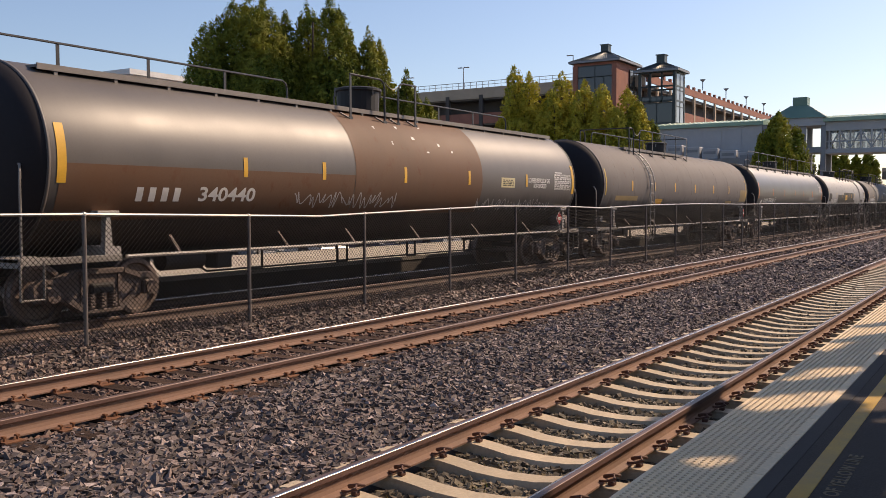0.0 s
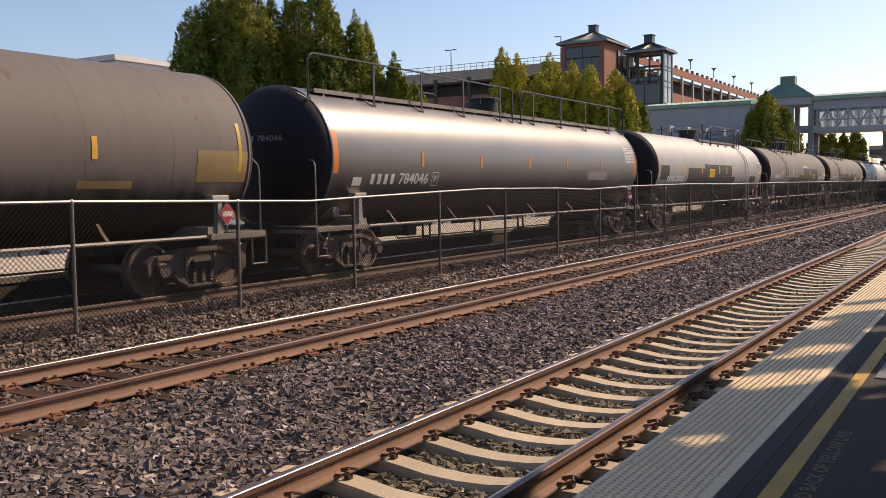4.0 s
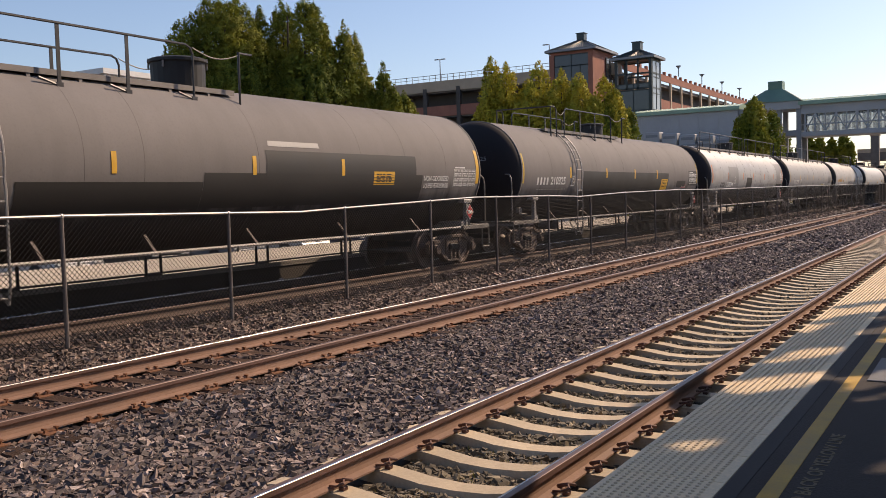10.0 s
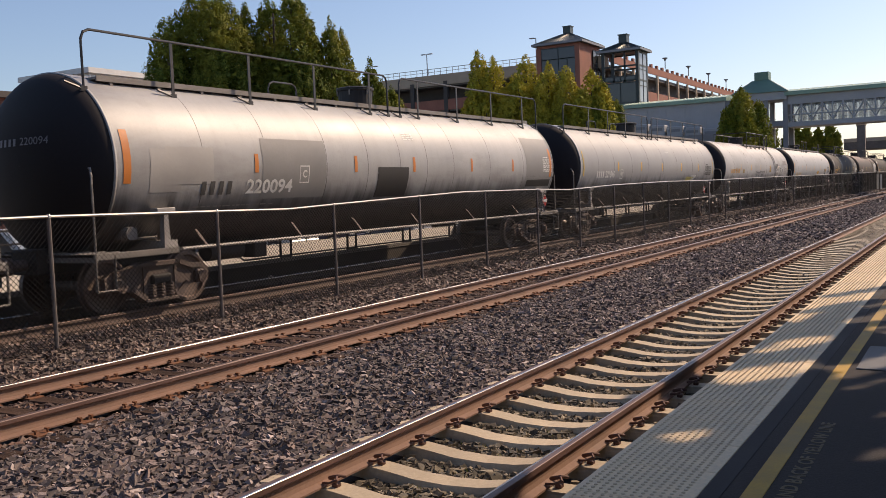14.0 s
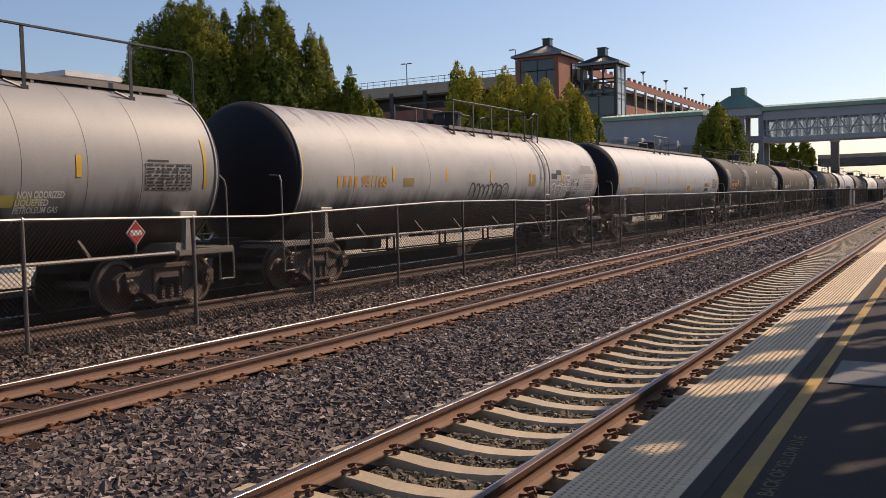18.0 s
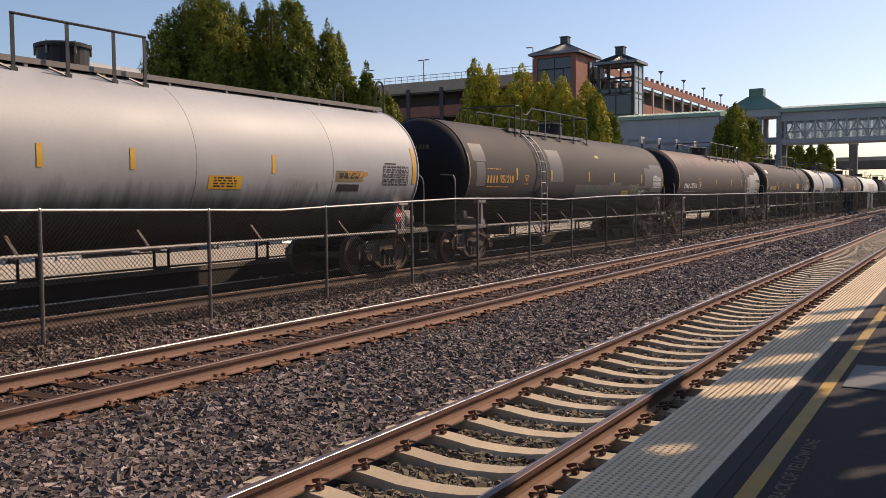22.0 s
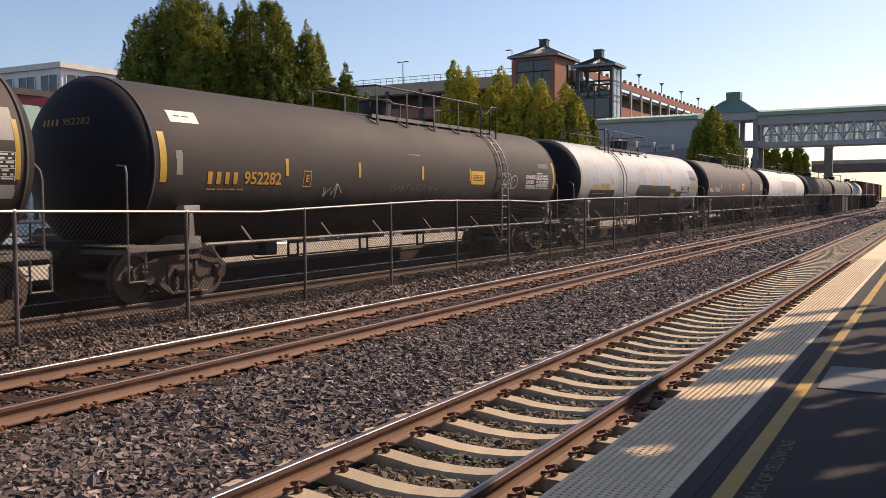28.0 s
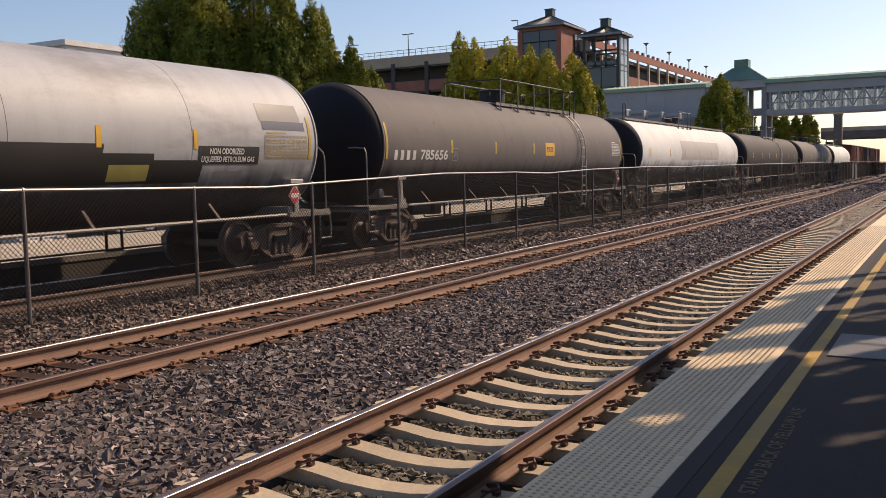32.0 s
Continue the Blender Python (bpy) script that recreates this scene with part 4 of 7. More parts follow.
    for side in (-1, 1):
        bm = B()
        rod(bm, (-(tc - 0.2), side * 1.42, 0.99), (tcs[1] - 0.2, side * 1.42, 0.99), 0.03, 8)
        part("side_pipe", bm, M["pale_steel"], car, "long pale side pipe")
        for x in (-6.5, -3.9, -1.85, 0.55, 3.3, 6.1):
            bm = B()
            extrude_poly(bm, [(side * 1.44, 1.0), (side * 1.41, 1.0), (side * 1.15, 1.27), (side * 1.18, 1.29)], x - 0.03, x + 0.03, "X")
            part("pipe_brace", bm, M["truck"], car, "flat slanting pipe bracket")
    # brake gear at one end
    bm = B()
    rod(bm, (-tc + 1.6, -0.55, 0.82), (-tc + 2.5, -0.55, 0.82), 0.17, 14)
    box(bm, (-tc + 3.0, -0.5, 0.78), (0.4, 0.34, 0.3), None, 0.03)
    pipe(bm, [(-tc + 2.5, -0.5, 0.70), (-tc + 2.9, -0.3, 0.56), (tc - 1.6, -0.3, 0.56)], 0.020, 6)
    for k in range(4):
        x = -tc + 4.2 + k * (2 * tc - 7.4) / 3
        pipe(bm, [(x - 0.17, -0.3, 0.98), (x - 0.17, -0.3, 0.54), (x + 0.17, -0.3, 0.54), (x + 0.17, -0.3, 0.98)], 0.024, 6)
    part("brake_gear", bm, M["dark_truck"], car, "sooty brake rigging under the tank")
    if spec.get("reservoir"):
        bm = B()
        x = hx - 1.6
        lathe(bm, [(x - 0.48, 0.01), (x - 0.46, 0.16), (x - 0.40, 0.215), (x + 0.36, 0.215), (x + 0.42, 0.16), (x + 0.44, 0.01)], "X", 20)
        bmesh.ops.translate(bm, verts=bm.verts, vec=(0, -1.15, 1.27))
        tankr = part("air_reservoir", bm, spec.get("reservoir_mat", M["sill"]), car, "cylindrical air reservoir", smooth=True)
        bm = B()
        lathe(bm, [(x, 0.21), (x, 0.235), (x + 0.05, 0.235), (x + 0.05, 0.21)], "X", 20)
        bmesh.ops.translate(bm, verts=bm.verts, vec=(0, -1.15, 1.27))
        part("strap", bm, M["sill"], tankr)
    else:
        bm = B()
        x = -hx + 1.75
        box(bm, (x, -0.95, 1.30), (0.34, 0.25, 0.26), None, 0.03)
        rod(bm, (x - 0.1, -1.1, 1.30), (x - 0.1, -1.22, 1.30), 0.11, 12)
        pipe(bm, [(x + 0.2, -1.0, 1.2), (x + 0.5, -1.1, 1.2), (x + 0.5, -1.1, 1.05)], 0.03, 6)
        part("brake_valve", bm, M["sill"], car, "grey brake valve on the end platform")
    for s in (-1, 1):
        truck(car, s * tcs[s])
    top_gear(car, spec, sx)
    # reflector strips
    for x in spec.get("strips", (-sx + 0.16, -6.2, -3.9, -1.6, 0.8, 3.4, 5.8, sx - 0.16)):
        bm = B()
        end = abs(x) > sx - 0.6
        wd = (0.075 if spec.get("bold_ends") else 0.04) if end else 0.05
        shell(bm, x - wd, x + wd, -13 if end else -6.5, 20 if end else 6.5, 0.007, 6)
        part("reflector", bm, M["dull_yellow"] if end and not spec.get("bold_ends") else spec.get("strip_mat", M["yellow"]), car, "faded reflective strip", smooth=True)
    rr = random.Random(int(u0))
    for x0, x1, d0, d1, mat, nm in spec.get("patches", ()):
        bm = B()
        shell(bm, max(x0, -sx + 0.02), min(x1, sx - 0.02), d0, d1, 0.0035 + rr.random() * 0.001, 10, rr if nm == "touch_up" else None)
        part(nm, bm, mat, car, smooth=True)
    for x, d, size, text, mat, sq in spec.get("texts", ()):
        if text[0] == "#":
            # the owner's mark: four plain upright bars, then the number
            full = sq * 0.43 if len(text) > 1 else sq
            g = math.degrees(size * 0.34 / R)
            for k in range(4):
                u = x + full * (k + 0.12) / 4
                part("mark_bar", shell(B(), u, u + full * 0.125, d - g, d + g, 0.0065, 3), mat, car, "plain painted bar of the owner's mark")
            if len(text) == 1:
                continue
            x, sq, text = x + sq * 0.475, sq * 0.525, text[2:]
        lettering("lettering", text, size, mat, on_tank(x, d, 0.0065), car, 1.0, "", R, 0.001, fit=sq, bold=0.022)
        if len(text) == 1:
            # the boxed inspection letter
            bm = B()
            g = math.degrees(size * 0.75 / R)
            a, b = x - size * 0.4, x + sq + size * 0.4
            for u0, u1, d0, d1 in ((a, b, d + g, d + g + 0.8), (a, b, d - g - 0.8, d - g), (a, a + 0.02, d - g, d + g), (b - 0.02, b, d - g, d + g)):
                shell(bm, u0, u1, d0, d1, 0.006, 2)
            part("mark_frame", bm, mat, car, "thin painted box round a letter")
    for x, y, z, w, size, text, mat in spec.get("heads", ()):
        on_head = lambda p, q, h: (-(sx + 0.62 * math.sqrt(max(0.0, 1 - (p * p + q * q) / (R * R)))) - 0.006 - h, p, ZC + q)
        for k in range(4):
            p = y - w * 0.43 * (k + 0.12) / 4
            bm = B()
            bm.faces.new([bm.verts.new(on_head(a, z + c * size, 0.001)) for a, c in ((p, -0.34), (p - w * 0.055, -0.34), (p - w * 0.055, 0.34), (p, 0.34))])
            part("mark_bar", bm, mat, car, "faint plain bar of the owner's mark")
        y, w, text = y - w * 0.475, w * 0.525, text[2:]
        ob = lettering("lettering", text, size, mat, Matrix.Identity(4), car, 1.0, "faint stencil on the tank's end", 0, 0.0005, fit=w)
        for v in ob.data.vertices:
            yy, zz = y - v.co.x, z + v.co.y
            v.co = on_head(yy, zz, v.co.z)
    for x, d, w, h, mat in spec.get("data", ()):
        data_panel(car, x, d, w, h, mat)
    for x, d, w, h, mat, seed in spec.get("tags", ()):
        graffiti(car, x, d, w, h, mat, seed)
    for a, b, d0, d1, mat in spec.get("frames", ()):
        bm = B()
        for u0, u1, e0, e1 in ((a, b, d1 - 0.8, d1), (a, b, d0, d0 + 0.8), (a, a + 0.022, d0, d1), (b - 0.022, b, d0, d1)):
            shell(bm, u0, u1, e0, e1, 0.0062, 2)
        part("sprayed_frame", bm, M[mat], car, "box sprayed round a message")
    return car


def data_panel(car, x, d, w, h, mat):
    """Rows of small print too fine to read, as bars; tall ones stand in a ruled table under a heading."""
    bm = B()
    rows = max(4, int(h / 0.055)) if h > 0.1 else 1
    rr = random.Random(int(abs(x) * 100))
    deg = math.degrees(h / R)
    for k in range(rows):
        a = d + deg * (0.5 - (k + 0.5) / rows)
        u = x + 0.03
        while u < x + w - 0.06:
            n = rr.uniform(0.05, 0.2)
            shell(bm, u, min(u + n, x + w - 0.03), a - 0.5, a + 0.5, 0.006, 1)
            u += n + rr.uniform(0.025, 0.06)
    if h > 0.38:
        for k in range(0, rows + 1, 2):
            a = d + deg * (0.5 - k / rows)
            shell(bm, x, x + w, a - 0.16, a + 0.16, 0.0062, 1)
        for u in (x, x + w * 0.36, x + w * 0.68, x + w):
            shell(bm, u - 0.008, u + 0.008, d - deg * 0.5, d + deg * 0.5, 0.0064, 3)
        shell(bm, x + w * 0.05, x + w * 0.5, d + deg * 0.5 + 1.3, d + deg * 0.5 + 2.5, 0.006, 1)
    tagged(part("data_panel", bm, mat, car, "rows of small unreadable print"), kind="stuff")


def graffiti(car, x, d, w, h, mat, seed):
    """Sprayed bubble outlines without legible letters."""
    rr = random.Random(seed)
    bm = B()
    n = max(3, int(w / (h * 0.9)))

    def stroke(pts, wd):
        for (xa, da), (xb, db) in zip(pts, pts[1:]):
            dx, dy = xb - xa, radians(db - da) * R
            ln = max(1e-4, math.hypot(dx, dy))
            px, py = -dy / ln * wd, dx / ln * wd
            va = []
            for xx, dd, s in ((xa - dx / ln * wd, da, 1), (xb + dx / ln * wd, db, 1), (xb + dx / ln * wd, db, -1), (xa - dx / ln * wd, da, -1)):
                a = radians(dd) + s * py / R
                va.append(bm.verts.new((xx + s * px, -math.cos(a) * (R + 0.0065), ZC + math.sin(a) * (R + 0.0065))))
            bm.faces.new(va)

    if h > 0.6:
        # tall balloon letters: leaning arches side by side
        deg, u = math.degrees(h / R), x
        while u < x + w - 0.1:
            wide, top, lean = rr.uniform(0.26, 0.48), d + deg * rr.uniform(0.38, 0.5), rr.uniform(0.0, 0.06)
            low = d - deg * rr.uniform(0.3, 0.55)
            for scale in (1.0, 0.45) if wide > 0.4 else (1.0,):
                arch = [(u - 0.5 * wide * scale, low + (top - low) * 0.25 * (1 - scale))]
                arch += [(u - 0.5 * wide * scale * math.cos(i * 0.2856) + lean * math.sin(i * 0.2856), low + (top - low) * (0.55 + 0.45 * math.sin(i * 0.2856)) * (0.55 + 0.45 * scale)) for i in range(12)]
                arch.append((u + (0.5 * wide - rr.uniform(0, 0.12)) * scale, low + (top - low) * rr.uniform(0.0, 0.2)))
                stroke(arch, 0.018 if scale == 1 else 0.013)
            u += wide * rr.uniform(0.85, 1.0)
        n = 0
    elif h < 0.4:
        # a quick cursive scrawl: slanted loops drawn through wandering points
        ctrl = []
        for k in range(n * 4):
            u = (k + 0.5) / (n * 4)
            ctrl.append((x + w * u + rr.uniform(-0.10, 0.10), d + math.degrees(h / R) * (0.5 if k % 2 else -0.5) * rr.uniform(0.25, 1.0)))
        pts = []
        for p0, p1, p2, p3 in zip(ctrl, ctrl[1:], ctrl[2:], ctrl[3:]):
            for i in range(6):
                f = i / 6
                pts.append(tuple(0.5 * (2 * q1 + (q2 - q0) * f + (2 * q0 - 5 * q1 + 4 * q2 - q3) * f * f + (3 * q1 - q0 - 3 * q2 + q3) * f ** 3) for q0, q1, q2, q3 in zip(p0, p1, p2, p3)))
        cut = len(pts) // 2
        stroke(pts[:cut - 3], 0.011)
        stroke(pts[cut:], 0.011)
        n = 0
    for k in range(n):
        c = x + w * (k + 0.5) / n
        ph, lean = rr.uniform(0, 6.28), rr.uniform(-0.15, 0.25)
        rx, ry, lob = w / n * rr.uniform(0.5, 0.64), math.degrees(h / R) * 0.5 * rr.uniform(0.8, 1.1), rr.choice((2, 3))
        pts = []
        for i in range(21):
            a = i * 0.31416
            q = 1 + 0.16 * math.sin(lob * a + ph)
            pts.append((c + rx * q * math.cos(a) + lean * h * math.sin(a) * 0.5, d + ry * q * math.sin(a)))
        stroke(pts, 0.013)
        stroke([(c + rx * 0.25 * math.cos(i * 0.9) + lean * 0.05, d + ry * 0.35 * math.sin(i * 0.9 + 0.3)) for i in range(rr.choice((4, 6, 8)))], 0.011)
    tagged(part("graffiti", bm, mat, car, "looping sprayed graffiti strokes"), kind="stuff")


def ladder(car, x, z_top, mat=None, wide=0.42, cage=False):
    """A ladder up the near side, bent over the shoulder of the tank."""
    off = 0.085
    path = [(-1.52, 0.45), (-1.58, 0.75), (-R - off, ZC - 0.4)]
    for a in range(-10, 71, 10):
        path.append((-(R + off * (1 - a / 160)) * math.cos(radians(a)), ZC + (R + off * (1 - a / 160)) * math.sin(radians(a))))
    bm = B()
    for s in (-1, 1):
        pipe(bm, [(x + s * wide / 2, y, z) for y, z in path], 0.022, 6)
    for s in (-1, 1):
        pipe(bm, [(x + s * wide / 2, -1.52, 0.46), (x + s * wide / 2 - 0.40, -1.43, 0.99)], 0.016, 5)
    lad = part("ladder", bm, mat or M["pale_steel"], car, "steel side ladder bent over the tank")
    bm = B()
    rod(bm, (-wide / 2, 0, 0), (wide / 2, 0, 0), 0.014, 5)
    rung = mesh_of("rung", bm, mat or M["pale_steel"])
    dist, nxt = 0.0, 0.1
    for (y0, z0), (y1, z1) in zip(path, path[1:]):
        seg = math.hypot(y1 - y0, z1 - z0)
        while nxt <= dist + seg:
            f = (nxt - dist) / seg
            y, z = y0 + (y1 - y0) * f, z0 + (z1 - z0) * f
            piece("rung", rung, lad, pose(x, y, z))
            nxt += 0.33
        dist += seg
    return lad


GUARD_Y = 0.95          # how far the guard rails stand from the car's middle


def foot_z(y):
    """Height of the shell under a point y off the middle."""
    return ZC + math.sqrt(max(0.0, R * R - y * y))


def guard(car, y, a, b, posts, mat, square=(), h=0.60):
    """One run of guard rail: a single top bar that bends down at its ends (square ends stop at a post), flat posts, slanting feet."""
    zt = ZC + R
    z = foot_z(y)
    r = 0.022
    pts = []
    if "a" not in square:
        pts += [(a, y, z - 0.04), (a, y, zt + h - 0.16), (a + 0.05, y, zt + h - 0.05), (a + 0.16, y, zt + h)]
    else:
        pts += [(a - 0.03, y, zt + h)]
    if "b" not in square:
        pts += [(b - 0.16, y, zt + h), (b - 0.05, y, zt + h - 0.05), (b, y, zt + h - 0.16), (b, y, z - 0.04)]
    else:
        pts += [(b + 0.03, y, zt + h)]
    bm = B()
    pipe(bm, pts, r, 6)
    rail_on = part("guard_rail", bm, mat, car, "dark guard rail on the tank's crown")
    feet = list(posts) + [x for x, k in ((a, "a"), (b, "b")) if k in square]
    for x in feet:
        bm = B()
        span(bm, (x - 0.032, y - 0.008, z - 0.04), (x + 0.032, y + 0.008, zt + h - 0.005))
        part("post", bm, mat, rail_on)
    for x in feet + [q for q, k in ((a, "a"), (b, "b")) if k not in square]:
        bm = B()
        pipe(bm, [(x - 0.36, y, z + 0.10), (x - 0.05, y, z + 0.015), (x + 0.03, y, z + 0.0)], 0.02, 5)
        span(bm, (x - 0.06, y - 0.02, z - 0.03), (x + 0.06, y + 0.02, z + 0.05))
        part("foot", bm, mat, rail_on)
    return rail_on


def ladder_hoop(car, lx, o, mat, h=0.60):
    """The guard beyond the ladder's head: a short hoop on each side, joined by a bar across the tank."""
    zt = ZC + R
    xo, xi = lx + o * 0.74, lx + o * 0.30
    bm = B()
    pipe(bm, [(xo, -GUARD_Y, zt + h), (xo, GUARD_Y, zt + h)], 0.022, 6)
    for y in (-GUARD_Y, GUARD_Y):
        z = foot_z(y)
        pipe(bm, [(xo, y, z - 0.04), (xo, y, zt + h)], 0.022, 6)
        pipe(bm, [(xo, y, zt + h), (xi + o * 0.16, y, zt + h), (xi + o * 0.05, y, zt + h - 0.05), (xi, y, zt + h - 0.16), (xi, y, z - 0.04)], 0.022, 6)
    part("ladder_hoop", bm, mat, car, "rounded hand hoops beside the ladder's head")


def chain(car, y, a, b, mat, h=0.56):
    zt = ZC + R
    bm = B()
    pipe(bm, [(a + (b - a) * k / 8, y, zt + h - 0.13 * math.sin(math.pi * k / 8)) for k in range(9)], 0.011, 5)
    part("chain", bm, mat, car, "slack safety chain between two rail posts")


def deck(car, x0, x1, y, wide, n, thick=0.04):
    """A strip of open grating along the crown, with an angle along its edge and brackets down to the shell."""
    zt = ZC + R
    z = min(zt, foot_z(abs(y) + wide / 2) + 0.13)
    bm = B()
    span(bm, (x0, y - wide / 2, z - thick), (x1, y + wide / 2, z))
    for s in (-1, 1):
        span(bm, (x0, y + s * wide / 2 - 0.012, z - 0.07), (x1, y + s * wide / 2 + 0.012, z + 0.02))
    walk_on = part("walkway", bm, M["walk"], car, "top walkway grating with an edge angle")
    for i in range(n):
        x = x0 + (x1 - x0) * (i + 0.3) / n
        q = foot_z(abs(y) + wide / 2)
        part("bracket", span(B(), (x - 0.03, y - wide / 2, q - 0.05), (x + 0.03, y + wide / 2, z - thick)), M["walk"], walk_on)


def top_gear(car, spec, sx):
    """Walkway, manway housing and guard rails on the crown of the tank."""
    zt = ZC + R
    c = spec.get("dome", 0.0)
    bm = B()
    rd, hd = spec.get("housing", (0.43, 0.42))
    lathe(bm, [(zt - 0.05, rd * 0.93), (zt + hd - 0.1, rd * 0.96), (zt + hd - 0.08, rd * 1.05), (zt + hd - 0.03, rd * 1.05), (zt + hd, rd * 0.9), (zt + hd + 0.01, 0.001)], "Z", 24)
    bmesh.ops.translate(bm, verts=bm.verts, vec=(c, 0, 0))
    house = part("manway_housing", bm, M["black"], car, "black round manway housing", smooth=False)
    bm = B()
    for k in range(6):
        q = k * 1.047 + 0.3
        rod(bm, (c + rd * math.cos(q), rd * math.sin(q), zt + hd - 0.2), (c + rd * math.cos(q), rd * math.sin(q), zt + hd), 0.02, 5)
    part("lid_bolts", bm, M["sill"], house)
    dark = spec.get("rail_mat", M["rail_grey"])
    gy = GUARD_Y
    if spec["style"] == "long":
        for y in (-0.62, 0.62):
            deck(car, -sx + 0.3, sx - 0.25, y, 0.34, 16)
        if spec.get("far_rail"):
            guard(car, -gy, -1.36, -0.13, (), dark, "a")
            guard(car, gy, -sx, -1.2, (-7.0, -5.07, -3.1), dark)
            guard(car, -gy, 0.40, 1.10, (), dark, "b")
            guard(car, gy, 0.47, 1.18, (), dark, "b")
            guard(car, gy, 1.3, sx + 0.2, (3.14, 5.12, 7.03), dark)
            chain(car, -gy, -0.13, 0.47, dark)
        else:
            guard(car, -gy, -sx - 0.08, 0.1, (-6.62, -4.66, -2.66, -0.64), dark)
            guard(car, -gy, 0.62, sx + 0.1, (1.46, 3.44, 5.44, 7.5), dark)
            guard(car, gy, -1.9, -0.9, (), dark, (), 0.5)
            guard(car, gy, 0.8, 1.9, (), dark, (), 0.5)
    elif spec["style"] == "low":
        for y in (-0.5, 0.5):
            deck(car, -sx + 0.2, sx - 0.2, y, 0.26, 12)
        guard(car, -0.8, c - 1.5, c + 1.0, (c - 0.55, c + 0.35), dark, "ab")
        guard(car, -0.6, c - 3.4, c - 2.0, (), dark, "ab", 0.22)
        for x in (-sx + 0.1, sx - 0.4):
            for y in (-0.6, 0.6):
                bm = B()
                pipe(bm, [(x, y, zt - 0.1), (x, y, zt + 0.5), (x + 0.06, y, zt + 0.6), (x + 0.17, y, zt + 0.64), (x + 0.28, y, zt + 0.6), (x + 0.34, y, zt + 0.5), (x + 0.34, y, zt - 0.1)], 0.022, 6)
                part("grab_loop", bm, dark, car, "rounded grab loop at the walkway's end")
    else:
        lx = spec["ladder"]
        o = -1 if lx < c else 1
        far = spec.get("guard_end", 1.2 if o < 0 else -1.25)
        if spec.get("chained"):
            far = -o * 0.75
        near = lx - o * 0.32
        a, b = min(near, far), max(near, far)
        for y in (-0.62, 0.62):
            deck(car, min(a, lx - 0.9), max(b, lx + 0.9), y, 0.36, 7)
        n = max(1, int(round((b - a) / 1.35)) - 1)
        posts = [a + (b - a) * (i + 1) / (n + 1) for i in range(n)]
        for y in (-gy, gy):
            if spec.get("chained"):
                # the rail stops short of the housing; a chain closes the way to a single post
                e = c - o * -0.55
                g0, g1 = min(near, e), max(near, e)
                guard(car, y, g0, g1, [x for x in posts if g0 + 0.4 < x < g1 - 0.4], dark)
                chain(car, y, e, far, M["sill"])
                bm = B()
                pipe(bm, [(far, y, foot_z(y) - 0.04), (far, y, zt + 0.60), (far - o * 0.35, y, zt + 0.60)], 0.022, 6)
                part("rail_post", bm, dark, car)
            else:
                guard(car, y, a, b, posts, dark, "b" if o < 0 else "a")
        if not spec.get("chained"):
            bm = B()
            pipe(bm, [(far, -gy, zt + 0.60), (far, gy, zt + 0.60)], 0.022, 6)
            part("end_bar", bm, dark, car, "bar across the guard's end")
        ladder_hoop(car, lx, o, dark)
        chain(car, -gy, lx + o * 0.30, lx - o * 0.32, M["sill"], 0.5)
    if "ladder" in spec:
        ladder(car, spec["ladder"], zt, spec.get("ladder_mat"))


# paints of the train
M["head_black"] = plain("dark_tank_end", (0.021, 0.0175, 0.0195), 0.75, 0, 0.35, 3, 0.1, spec=0.35)
M["rose"] = plain("faded_red_label", (0.42, 0.14, 0.15), 0.6, 0, 0.2, 6, 0.02)
M["faded_yellow"] = plain("faded_yellow_stencil", (0.52, 0.36, 0.14), 0.6, 0, 0.3, 12, 0)
M["spray_green"] = plain("pale_green_spray_paint", (0.33, 0.36, 0.16), 0.6, 0, 0.3, 12, 0)
M["ivory"] = plain("ivory_label", (0.60, 0.52, 0.30), 0.6, 0, 0.2, 6, 0.02)
M["seam"] = plain("weld_shadow_line", (0.13, 0.115, 0.105), 0.7, 0, 0.3, 4, 0)
M["walk"] = plain("weathered_grating", (0.24, 0.22, 0.205), 0.7, 0.2, 0.3, 6, 0.2)
M["patch_dark"] = plain("dark_touch_up_paint", (0.027, 0.024, 0.022), 0.6, 0, 0.25, 3, 0.05)
M["patch_grey"] = plain("grey_touch_up_paint", (0.26, 0.25, 0.24), 0.6, 0, 0.2, 3, 0.05)
M["patch_soft"] = plain("greyed_touch_up_paint", (0.30, 0.28, 0.265), 0.7, 0, 0.25, 4, 0.05)
M["patch_slate"] = plain("slate_touch_up_paint", (0.105, 0.097, 0.092), 0.7, 0, 0.25, 3, 0.05)
M["patch_dusk"] = plain("charcoal_touch_up_paint", (0.085, 0.078, 0.075), 0.7, 0, 0.3, 4, 0.05)
M["panel_pale"] = plain("pale_data_plate", (0.50, 0.46, 0.42), 0.6, 0, 0.12, 4, 0.03)
M["patch_light"] = plain("light_touch_up_paint", (0.40, 0.38, 0.36), 0.6, 0, 0.2, 3, 0.05)
M["letter_white"] = plain("white_stencil", (0.70, 0.68, 0.65), 0.6, 0, 0.2, 12, 0)
M["letter_yellow"] = plain("yellow_stencil", (0.62, 0.32, 0.05), 0.6, 0, 0.25, 12, 0)
M["letter_dim"] = plain("faded_stencil", (0.30, 0.28, 0.26), 0.6, 0, 0.3, 12, 0)
M["spray_dark"] = plain("black_spray_paint", (0.03, 0.03, 0.03), 0.6, 0, 0.2, 12, 0)
M["spray_light"] = plain("pale_spray_paint", (0.45, 0.42, 0.40), 0.6, 0, 0.3, 12, 0)
